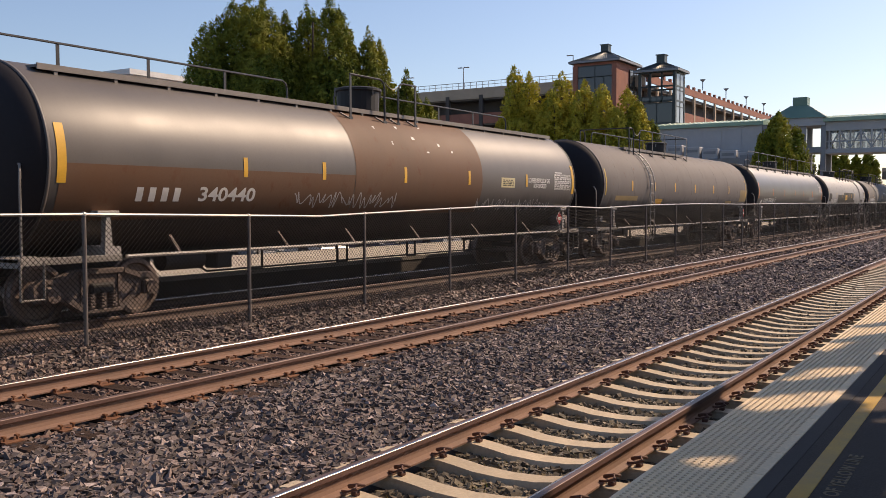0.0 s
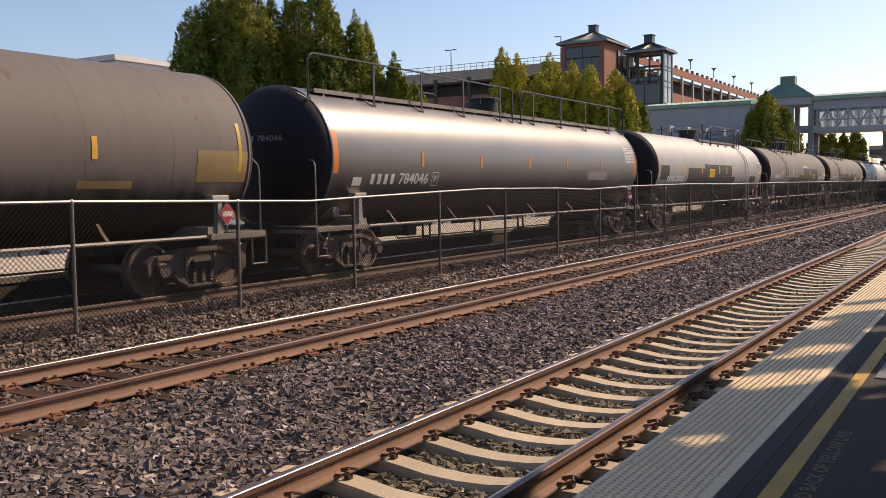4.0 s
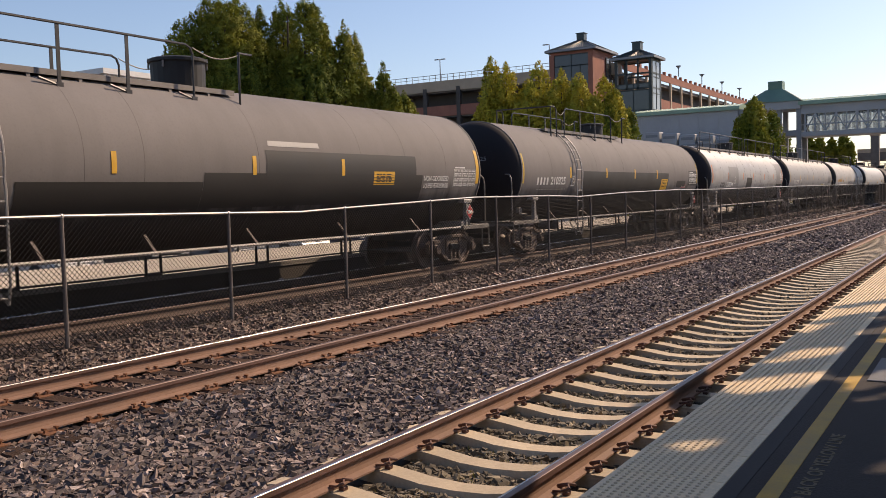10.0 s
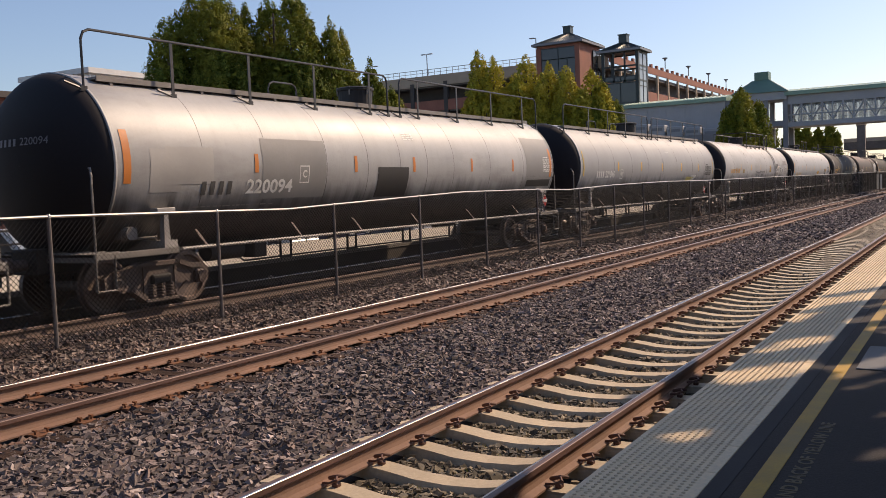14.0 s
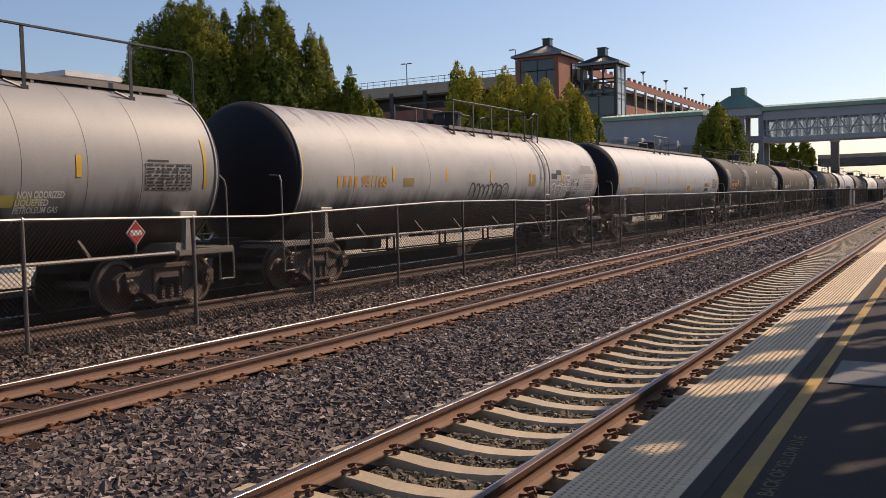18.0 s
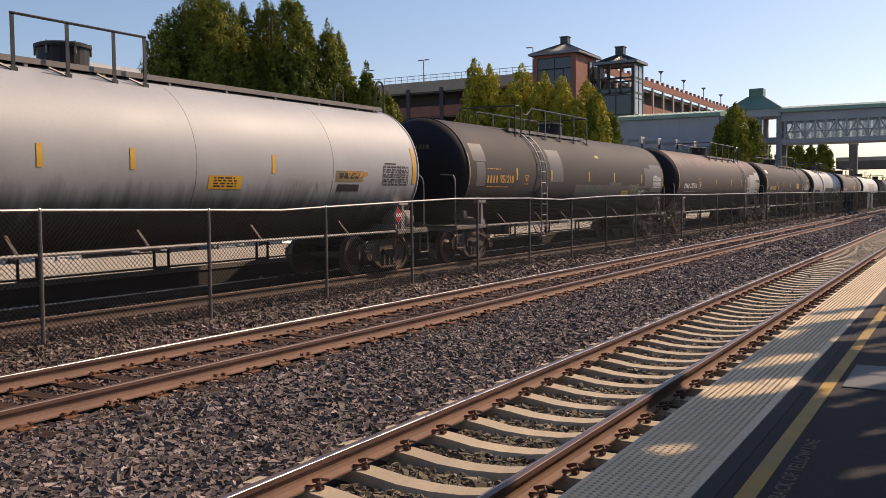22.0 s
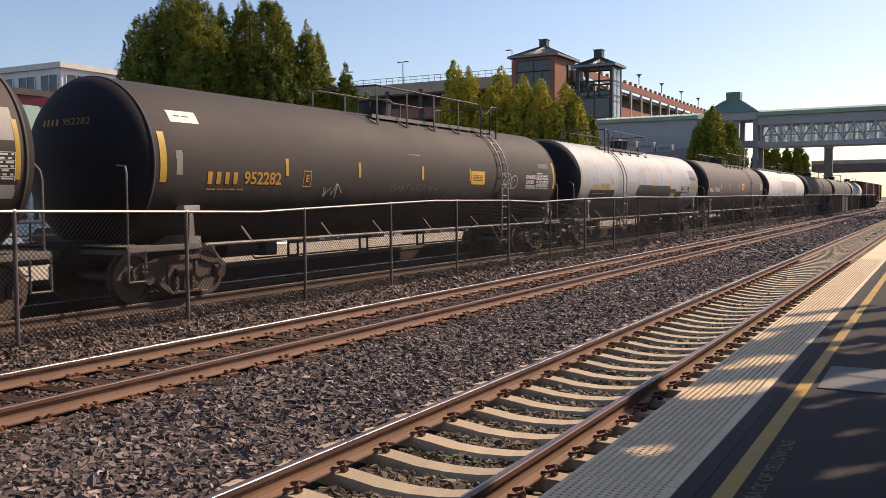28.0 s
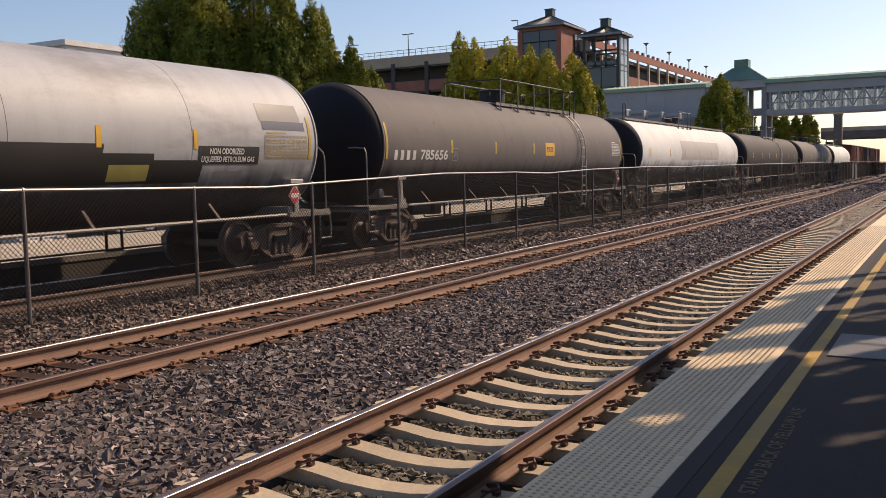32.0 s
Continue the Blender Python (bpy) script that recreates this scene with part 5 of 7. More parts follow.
M["rust_band"] = tank_paint("rust_stained_band", (0.135, 0.066, 0.034), 0.4, 0.25, 0.65, 21, fade=(0.14, 0.08, 0.05))
M["patch_tan"] = plain("faded_ochre_paint", (0.30, 0.21, 0.09), 0.65, 0, 0.3, 4, 0.05)
M["patch_choc"] = plain("greyish_brown_touch_up", (0.118, 0.106, 0.102), 0.6, 0, 0.2, 3, 0.05)
M["patch_yellow"] = plain("dull_yellow_label", (0.42, 0.36, 0.10), 0.6, 0, 0.2, 6, 0.02)
M["dull_yellow"] = plain("dull_reflective_yellow", (0.55, 0.36, 0.04), 0.5, 0, 0.3, 8, 0.02)
M["bright_scuff"] = plain("bright_scuffed_paint", (0.62, 0.61, 0.58), 0.4, 0, 0.15, 8, 0.02)
M["rust_streak"] = plain("rust_streak", (0.27, 0.15, 0.115), 0.7, 0, 0.35, 5, 0.05)
M["letter_dark"] = plain("dark_stencil", (0.08, 0.075, 0.07), 0.6, 0, 0.2, 12, 0)
M["letter_faint"] = plain("faint_ochre_stencil", (0.42, 0.33, 0.18), 0.6, 0, 0.3, 12, 0)
M["spray_teal"] = plain("teal_spray_paint", (0.09, 0.16, 0.15), 0.6, 0, 0.2, 12, 0)
M["spray_red"] = plain("dark_red_spray_paint", (0.22, 0.06, 0.07), 0.6, 0, 0.2, 12, 0)
M["spray_blue"] = plain("blue_grey_spray_paint", (0.10, 0.11, 0.16), 0.6, 0, 0.2, 4, 0)
M["letter_head"] = plain("dusty_white_stencil", (0.28, 0.28, 0.30), 0.7, 0, 0.3, 12, 0)
M["letter_head_yellow"] = plain("dusty_yellow_stencil", (0.34, 0.23, 0.05), 0.7, 0, 0.3, 12, 0)
P_GREY = (0.178, 0.164, 0.158)
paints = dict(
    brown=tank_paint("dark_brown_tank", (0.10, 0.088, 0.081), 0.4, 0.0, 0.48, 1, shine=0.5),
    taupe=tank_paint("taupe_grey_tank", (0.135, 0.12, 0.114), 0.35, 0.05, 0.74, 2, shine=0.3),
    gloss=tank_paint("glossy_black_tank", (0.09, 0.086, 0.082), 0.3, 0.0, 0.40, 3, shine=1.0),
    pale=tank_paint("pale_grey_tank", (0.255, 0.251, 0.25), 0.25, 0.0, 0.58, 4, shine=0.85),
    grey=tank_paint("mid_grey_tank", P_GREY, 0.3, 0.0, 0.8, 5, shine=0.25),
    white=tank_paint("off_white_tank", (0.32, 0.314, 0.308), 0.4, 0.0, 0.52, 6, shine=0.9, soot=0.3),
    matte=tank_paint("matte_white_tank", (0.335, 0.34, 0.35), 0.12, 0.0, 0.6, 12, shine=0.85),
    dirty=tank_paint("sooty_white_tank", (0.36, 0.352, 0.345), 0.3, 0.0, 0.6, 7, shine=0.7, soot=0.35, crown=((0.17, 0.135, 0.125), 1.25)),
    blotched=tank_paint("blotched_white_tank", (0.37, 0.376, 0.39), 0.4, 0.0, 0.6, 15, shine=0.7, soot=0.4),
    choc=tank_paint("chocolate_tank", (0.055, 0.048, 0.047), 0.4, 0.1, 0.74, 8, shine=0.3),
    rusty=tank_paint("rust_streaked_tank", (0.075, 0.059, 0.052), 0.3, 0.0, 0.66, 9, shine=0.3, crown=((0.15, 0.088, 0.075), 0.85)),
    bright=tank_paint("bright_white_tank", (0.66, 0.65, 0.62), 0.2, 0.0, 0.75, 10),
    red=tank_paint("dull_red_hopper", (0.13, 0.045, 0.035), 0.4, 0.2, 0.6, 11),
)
SPECS = [
    dict(paint=paints["brown"], style="long", label="dark brown tank car with rusty bands and a top walkway"),
    dict(paint=paints["taupe"], style="short", ladder=-1.6, label="taupe grey tank car with a side ladder"),
    dict(paint=paints["gloss"], style="long", strip_mat=M["orange"], label="glossy black tank car with a top walkway"),
    dict(paint=paints["pale"], style="short", ladder=4.6, label="pale grey tank car with dark repaint patches"),
    dict(paint=paints["grey"], style="short", ladder=-2.6, label="grey tank car with a dark repainted band"),
    dict(paint=paints["grey"], style="short", ladder=-2.6, label="grey tank car with a dark lower band"),
    dict(paint=paints["white"], style="long", strip_mat=M["orange"], label="off-white tank car with grey repaint patches"),
    dict(paint=paints["pale"], style="long", label="pale grey tank car with a top walkway"),
    dict(paint=paints["dirty"], style="short", ladder=3.6, label="dirty white tank car with graffiti"),
    dict(paint=paints["matte"], style="low", reservoir=True, label="clean off-white tank car with a low walkway"),
    dict(paint=paints["choc"], style="short", ladder=-1.6, label="chocolate brown tank car with grey repaint patches"),
    dict(paint=paints["rusty"], style="short", ladder=5.6, label="dark tank car with rust streaks down its shoulder"),
    dict(paint=paints["choc"], style="short", ladder=4.2, label="brown tank car with yellow lettering"),
    dict(paint=paints["blotched"], style="short", ladder=-1.4, label="sooty white tank car with dark lower patches"),
    dict(paint=paints["taupe"], style="short", ladder=4.0, label="taupe brown tank car with white lettering"),
    dict(paint=paints["bright"], style="low", label="bright white tank car with a large grey panel"),
    dict(paint=paints["choc"], style="short", ladder=2.0, label="brown tank car far down the train"),
    dict(paint=paints["taupe"], style="short", ladder=2.0, label="taupe tank car far down the train"),
    dict(paint=paints["bright"], style="low", label="white tank car far down the train"),
]


def P(x0, x1, d0, d1, mat, nm="touch_up"):
    return (x0, x1, d0, d1, M[mat], nm)


def strips(*xs):
    return xs


SPECS[0].update(
    far_rail=True, patches=[P(-1.9, 3.3, -34, 89, "rust_band", "rust_band"), P(-8.75, -1.92, -36, -2, "rust_band", "rust_band"), P(4.3, 5.06, -7.8, 2, "ivory", "label_plate")]
    # small white specks painted on the band as glints
    + [P(x, x + 0.05 + 0.03 * (i % 3), d, d + 3.0, "letter_white", "touch_up") for i, (x, d) in enumerate(((-1.2, 52), (0.1, 44), (0.5, 33), (-0.4, 26), (1.1, 47), (0.9, 20), (1.7, 38), (2.0, 22), (0.2, 12), (-0.8, 41), (1.5, 28)))],
    strips=strips(-8.72, -5.06, -2.91, -0.11, 2.66, 5.75, 8.80),
    texts=[(-7.4, -19, 0.34, "#", "letter_white", 1.0), (-5.98 - 0.12, -19, 0.34, "340440", "letter_white", 1.32), (5.85, 0.3, 0.17, "LIQUEFIED PETROLEUM GAS", "letter_white", 1.33), (6.17, -5.3, 0.17, "NON-ODORIZED", "letter_white", 0.8)],
    data=[(7.52, 0, 1.1, 0.44, "letter_white"), (4.36, -3, 0.64, 0.18, "sign_bar")], tags=[(-3.8, -22, 3.6, 0.36, "spray_light", 3), (3.0, -26, 4.6, 0.36, "spray_light", 5)])
SPECS[1].update(
    ladder=-4.73, patches=[P(7.9, 9.2, -20, 1, "patch_tan"), P(5.6, 6.6, -24, -19, "patch_tan"), P(-4.05, -3.22, -24.5, -17, "letter_yellow", "label_plate"), P(-8.0, -5.9, -20, -13.5, "patch_tan")],
    strips=strips(-8.95, -6.55, -4.25, -1.89, 0.69, 3.37, 5.86, 8.9))
SPECS[2].update(
    patches=[P(-8.1, -7.8, -23, -16, "white", "label_plate"), P(4.4, 6.0, -18, -8, "patch_grey")],
    strips=strips(-8.72, -5.5, -2.71, 0.08, 2.66, 5.44, 8.65), texts=[(-7.5, -17.5, 0.34, "# 784046", "letter_white", 2.3), (-4.95, -17.3, 0.2, "F", "letter_white", 0.12)],
    data=[(7.75, 14, 0.95, 0.5, "letter_white"), (6.4, -14, 0.9, 0.3, "letter_dim")])
SPECS[3].update(
    ladder=5.2, patches=[P(-8.27, -7.2, -17, 4.5, "patch_dark"), P(-4.68, -2.2, -26, 2, "patch_dark"), P(-2.2, 2.46, -11, 9, "patch_dark"), P(-4.6, 3.2, -36, -11.2, "patch_dark"), P(-1.42, -0.55, -13, 1.5, "yellow", "label_plate"), P(5.3, 6.3, 16, 36, "patch_light"), P(6.2, 7.4, -22, -10, "patch_dark"), P(7.74, 8.82, -5.5, 15.5, "patch_dark", "label_plate")]
    + [P(x, x + 0.06, d, d + 14, "bright_scuff") for x, d in ((-0.9, 42), (-0.7, 50), (0.9, 46), (1.25, 44), (0.75, 36))],
    strips=strips(-8.42, -5.3, -2.66, 0.2, 1.49, 2.99, 8.5), texts=[(-7.4, -16, 0.34, "# 209550", "letter_white", 2.2)], data=[(7.8, 5, 0.95, 0.52, "letter_white"), (-1.36, -6, 0.75, 0.2, "sign_bar")])
SPECS[4].update(
    ladder=-4.74, patches=[P(0.79, 5.92, -12, 11, "patch_dark"), P(-0.78, 6.2, -30, -5.4, "patch_dark"), P(-4.31, -0.78, -30, -11.5, "patch_dark"), P(4.23, 5.03, -13.8, -2.8, "yellow", "label_plate"), P(0.9, 2.4, 14, 18, "patch_light")],
    strips=strips(-8.88, -5.77, -2.65, 0.47, 3.13, 8.85), texts=[(-7.95, -9.2, 0.32, "# 212739", "letter_white", 2.05), (-5.55, -7, 0.2, "C", "letter_white", 0.13), (6.26, -8.5, 0.17, "NON-ODORIZED", "letter_white", 1.12), (6.28, -15, 0.16, "LIQUEFIED PETROLEUM GAS", "letter_white", 1.12)], data=[(7.66, -8, 1.1, 0.43, "letter_white"), (4.3, -8, 0.66, 0.2, "sign_bar"), (-7.9, -21, 2.2, 0.08, "letter_dim")])
SPECS[5].update(
    ladder=-4.95, patches=[P(-4.4, 4.7, -32, 2, "patch_dark"), P(3.8, 4.62, -24, -7, "yellow", "label_plate"), P(5.88, 7.15, -20, -9.4, "patch_dark"), P(6.64, 7.25, -21.5, -15.5, "rose", "label_plate"), P(7.57, 8.87, -17, 7, "patch_dark", "label_plate")],
    strips=strips(-8.85, -5.45, -2.3, 0.6, 3.2, 8.85), texts=[(-7.95, -10.5, 0.32, "# 210325", "letter_white", 2.1), (-5.3, -10, 0.18, "C", "letter_white", 0.12)], data=[(7.68, -6, 1.06, 0.44, "letter_white"), (6.7, -18.5, 0.5, 0.1, "letter_white"), (3.88, -14, 0.66, 0.3, "sign_bar"), (-7.9, -20, 2.2, 0.08, "letter_dim")])
SPECS[6].update(
    patches=[P(-5.03, -3.1, -26, 18, "patch_grey"), P(-1.22, 0.05, -28.5, -2.4, "patch_dark"), P(-7.73, -7.05, -19, 8.5, "patch_light"), P(6.5, 8.5, -16, 33, "patch_grey"), P(6.6, 8.3, -24, -12, "patch_dark"), P(-7.4, -6.3, -14, 10, "patch_light")],
    strips=strips(-8.2, -5.2, -2.06, 0.29, 3.14, 5.6, 8.25), texts=[(-6.6, -17, 0.36, "#", "letter_dark", 0.85), (-5.45, -17, 0.36, "220094", "letter_white", 1.3), (-3.86, -8, 0.2, "C", "letter_white", 0.13)],
    data=[(7.7, 0, 0.75, 0.4, "letter_white"), (0.0, 26, 0.5, 0.2, "bright_scuff"), (-6.7, -30, 2.2, 0.08, "letter_dim")])
SPECS[7].update(
    strips=strips(-8.6, -5.17, -2.49, 0.22, 3.09, 5.9, 8.6), patches=[P(4.0, 5.3, -24, -17, "patch_yellow", "label_plate")],
    texts=[(-7.35, -11.4, 0.34, "# 221846", "letter_white", 1.8), (-4.85, -11, 0.2, "F", "letter_white", 0.13), (4.86, -17, 0.15, "NON ODORIZED", "letter_white", 0.8), (4.84, -21.5, 0.14, "LIQUEFIED", "letter_white", 0.56), (4.84, -26, 0.14, "PETROLEUM GAS", "letter_white", 0.75)],
    data=[(7.22, -6, 1.04, 0.44, "sign_bar"), (1.0, 23.5, 0.55, 0.07, "letter_white")])
SPECS[8].update(
    ladder=3.9, reservoir=True, patches=[P(4.47, 4.95, -2, 5, "spray_dark"), P(4.9, 5.36, 3.2, 9.4, "spray_dark"), P(-4.9, -4.4, -12, -4, "patch_tan"), P(7.05, 8.55, 6.2, 11.5, "patch_soft"), P(7.3, 8.35, 11.5, 17.5, "patch_soft"), P(2.6, 3.15, -11, 3, "patch_tan"),
                                        P(6.21, 6.99, -5.4, -0.9, "sign_bar", "label_plate"), P(6.62, 6.98, -10.4, -5.8, "sign_bar", "label_plate"), P(6.27, 6.62, -10.4, -5.8, "patch_dusk", "label_plate"), P(6.28, 7.0, -15.2, -10.8, "sign_bar", "label_plate"),
                                        P(6.42, 6.97, -27, -17, "letter_dim", "label_plate"), P(5.9, 6.4, -29, -18, "patch_dusk"), P(7.17, 7.51, -24, -19.5, "patch_soft"), P(7.45, 8.5, -17.5, 0.8, "panel_pale", "data_plate"), P(5.47, 6.16, -11.3, 3.6, "patch_soft", "sprayed_ground"), P(4.45, 5.5, -27, -4, "patch_soft", "sprayed_ground")],
    strips=strips(-8.85, -5.35, -2.72, -0.06, 2.81, 5.4, 8.75), texts=[(-7.65, -7.5, 0.34, "# 951168", "letter_yellow", 2.0), (6.25, -3.2, 0.15, "NON-ODORIZED", "letter_white", 0.70), (6.31, -8.1, 0.15, "LIQUEFIED", "letter_white", 0.5), (6.31, -13.0, 0.15, "PETROLEUM GAS", "letter_white", 0.66),
                                                                        (5.53, 0.6, 0.13, "LETS", "letter_white", 0.34), (5.53, -3.8, 0.13, "FIX THIS", "letter_white", 0.56), (5.56, -8.2, 0.13, "SYSTEM", "letter_white", 0.52)],
    data=[(7.5, -8.5, 0.95, 0.40, "patch_soft"), (6.48, -22, 0.42, 0.2, "sign_bar")], tags=[(-1.2, -19.5, 2.4, 0.62, "spray_dark", 8), (4.35, -17, 1.55, 0.48, "letter_white", 19), (4.5, -25, 1.5, 0.2, "spray_light", 29), (5.0, -8, 0.5, 0.2, "letter_white", 33)],
    frames=[(5.46, 6.17, -11.5, 3.8, "letter_white")])
SPECS[9].update(
    strips=strips(-8.66, -5.27, -3.52, -1.49, 0.2, 3.62, 8.72), patches=[P(1.91, 2.76, -18.5, -9, "yellow", "label_plate"), P(5.61, 6.62, -11.7, -3, "patch_tan", "label_plate"), P(5.7, 6.5, -20, -14, "patch_dark")] + [P(-7.76 + 0.2 * i, -7.63 + 0.2 * i, -21.5, -12.5, "faded_yellow", "worn_letter") for i in range(11) if i != 4],
    data=[(7.39, -6, 1.06, 0.44, "sign_bar"), (6.0, -5.5, 0.8, 0.12, "letter_yellow"), (2.0, -13.5, 0.65, 0.2, "sign_bar"), (5.7, -7, 0.8, 0.12, "sign_bar")], tags=[(4.0, -14, 1.4, 0.3, "spray_light", 12)])
SPECS[10].update(
    ladder=-4.1, patches=[P(-8.57, -7.8, 12, 31.6, "patch_choc"), P(-8.4, -7.9, -14, 11, "patch_choc"), P(-3.4, -2.34, -8, 33, "patch_choc"), P(6.3, 7.13, -14, 17, "patch_choc"), P(7.13, 8.71, -20, 23.5, "patch_choc"), P(3.62, 4.41, -27.5, -17.5, "patch_yellow", "label_plate"), P(1.0, 1.35, 27, 31, "patch_yellow"), P(-1.2, 6.3, -33, -10.5, "patch_slate"), P(2.1, 3.4, -10.5, -6.5, "patch_slate"), P(5.6, 6.45, -26, -16, "patch_dark")],
    strips=strips(-8.82, -5.87, -3.3, 0.0, 2.6, 5.86, 8.8), strip_mat=M["dull_yellow"], texts=[(-7.8, -6.5, 0.30, "# 951218", "letter_yellow", 1.7), (-5.25, -6, 0.16, "E", "letter_yellow", 0.1), (5.66, -19, 0.14, "NON-ODORIZED", "letter_white", 0.78), (5.66, -23, 0.12, "LIQUEFIED", "letter_white", 0.4)],
    data=[(7.42, -5, 1.1, 0.44, "letter_white"), (-7.8, 4.5, 0.9, 0.08, "letter_yellow"), (-7.8, -14.5, 1.4, 0.08, "letter_yellow"), (6.55, -23, 0.45, 0.26, "letter_dim")], tags=[(-0.5, -17, 2.0, 0.35, "spray_teal", 15), (4.46, -17.5, 1.1, 0.42, "spray_green", 14)])
SPECS[11].update(
    ladder=4.75, patches=[P(6.34, 7.96, -24, 20, "patch_light"), P(7.96, 9.0, -24, 27, "patch_light"), P(5.61, 6.34, -24, 14, "patch_grey"), P(5.65, 6.46, -21.3, -11.2, "ivory", "label_plate"), P(7.95, 9.02, -16, 8, "patch_dark", "label_plate"), P(6.5, 8.7, -27, -20, "patch_dark"), P(-8.3, -5.95, -13.5, -4.2, "patch_dark")],
    strips=strips(-9.05, -5.49, -2.15, 1.32, 3.99, 6.49, 9.02), strip_mat=M["dull_yellow"], texts=[(-8.2, -9, 0.32, "# 137516", "letter_white", 2.15), (-5.38, -8, 0.2, "E", "letter_white", 0.12), (6.54, -18, 0.14, "NON-ODORIZED", "letter_white", 0.95), (7.56, -18, 0.13, "LIQUEFIED PETROLEUM GAS", "letter_white", 1.1)],
    data=[(8.0, -6, 0.98, 0.4, "letter_white"), (-8.1, -19, 2.1, 0.09, "letter_dim"), (5.7, -16, 0.66, 0.16, "sign_bar")], tags=[(-5.9, 5, 0.9, 0.3, "spray_red", 16)])
SPECS[12].update(
    ladder=4.75, patches=[P(-8.45, -7.75, 28, 37.5, "white", "sticker"), P(2.72, 3.57, -9.7, 4.3, "yellow", "label_plate"), P(-8.5, -8.35, -8, 8, "letter_dim"), P(7.6, 8.4, 12, 18, "patch_choc")],
    strips=strips(-8.8, -5.47, -2.86, 0.0, 2.65, 8.85), strip_mat=M["dull_yellow"], texts=[(-7.75, -9.5, 0.33, "# 952282", "letter_yellow", 2.1), (-4.85, -8.6, 0.2, "E", "letter_yellow", 0.12), (6.53, 0.5, 0.16, "NON-ODORIZED", "letter_white", 0.76), (6.53, -5.5, 0.16, "LIQUEFIED", "letter_white", 0.6), (6.53, -11.3, 0.16, "PETROLEUM GAS", "letter_white", 0.76)],
    data=[(7.37, -5, 1.0, 0.44, "letter_white"), (2.8, -3, 0.66, 0.18, "sign_bar"), (-7.75, -17.5, 1.1, 0.09, "letter_yellow"), (-0.6, 17, 0.6, 0.06, "letter_dim"), (-8.35, 33, 0.45, 0.1, "sign_bar")],
    tags=[(-4.4, -18, 1.0, 0.34, "spray_light", 17), (4.7, -6, 1.1, 0.5, "spray_light", 18), (-1.6, -15, 2.6, 0.25, "patch_choc", 20)])
SPECS[13].update(
    ladder=-3.95, patches=[P(-7.9, -5.0, -34, -13, "patch_dark"), P(-1.8, 3.5, -30, -4.2, "patch_dark"), P(3.4, 4.55, -30, -9.8, "patch_dark"), P(4.55, 5.7, -30, -14, "patch_dark"), P(-1.95, -1.6, -30, -10, "patch_dark"), P(3.63, 4.47, -28, -17, "patch_yellow", "label_plate"), P(5.57, 7.18, -17, -4.3, "patch_dark", "label_plate"), P(7.3, 8.6, 8.5, 15, "spray_blue"), P(7.25, 8.5, 15, 29, "patch_grey"), P(-3.2, -2.2, -20, 0, "patch_light"), P(6.0, 6.8, -30, -22, "patch_grey")],
    strips=strips(-8.82, -5.33, -1.75, 0.62, 3.41, 5.5, 8.75), texts=[(-7.7, -9.5, 0.33, "# 951202", "letter_yellow", 2.05), (5.85, -8, 0.15, "NON ODORIZED", "letter_white", 0.9), (5.65, -13.5, 0.14, "LIQUEFIED PETROLEUM GAS", "letter_white", 1.4)],
    data=[(7.35, -4, 1.3, 0.44, "letter_faint"), (-7.6, -19, 1.5, 0.09, "letter_yellow"), (-6.6, -6.5, 0.8, 0.2, "letter_faint")])
SPECS[14].update(
    ladder=4.2, patches=[P(0.93, 1.69, -7.9, 7.9, "yellow", "label_plate")],
    strips=strips(-8.6, -5.42, -2.76, -0.02, 8.6), strip_mat=M["dull_yellow"], texts=[(-8.3, -9, 0.34, "# 785656", "letter_white", 2.65), (-5.3, -8, 0.2, "F", "letter_dim", 0.13)],
    data=[(7.5, 2, 0.9, 0.45, "letter_white"), (1.0, 0, 0.6, 0.16, "sign_bar")])
SPECS[15].update(patches=[P(-3.4, 4.6, -12, 24, "panel_pale", "panel")])
for s in SPECS:
    s.setdefault("strips", strips(-8.7, -5.4, -2.7, 0.1, 2.8, 5.6, 8.7))
    s["texts"] = [(x, d, z, t, M[m], w) for x, d, z, t, m, w in s.get("texts", ())]
    s["data"] = [(x, d, w, h, M[m]) for x, d, w, h, m in s.get("data", ())]
    s["tags"] = [(x, d, w, h, M[m], k) for x, d, w, h, m, k in s.get("tags", ())]
    s["dome"] = 0.15
    s["heads"] = []
for k, text in ((3, "# 209550"), (4, "# 212739"), (6, "# 220094"), (2, "# 784046"), (5, "# 210325"), (11, "# 137516")):
    SPECS[k]["heads"] = [(0, 0.52, 0.38, 1.15, 0.17, text, M["letter_head"])]
for k, text in ((12, "# 952282"), (10, "# 951218")):
    SPECS[k]["heads"] = [(0, 0.60, 0.68, 1.15, 0.16, text, M["letter_head_yellow"])]
for k, x in {3: 6.94, 9: 8.04, 7: 6.98, 8: 8.03, 1: 8.57, 0: 7.9, 5: 8.45, 13: 8.23}.items():
    SPECS[k]["placard"] = x
for k in (0, 2, 4, 6, 9, 12):
    SPECS[k]["bold_ends"] = True
for k in (3, 4, 5):
    SPECS[k]["chained"] = True
for k in (0, 4):
    SPECS[k]["housing"] = (0.52, 0.52)
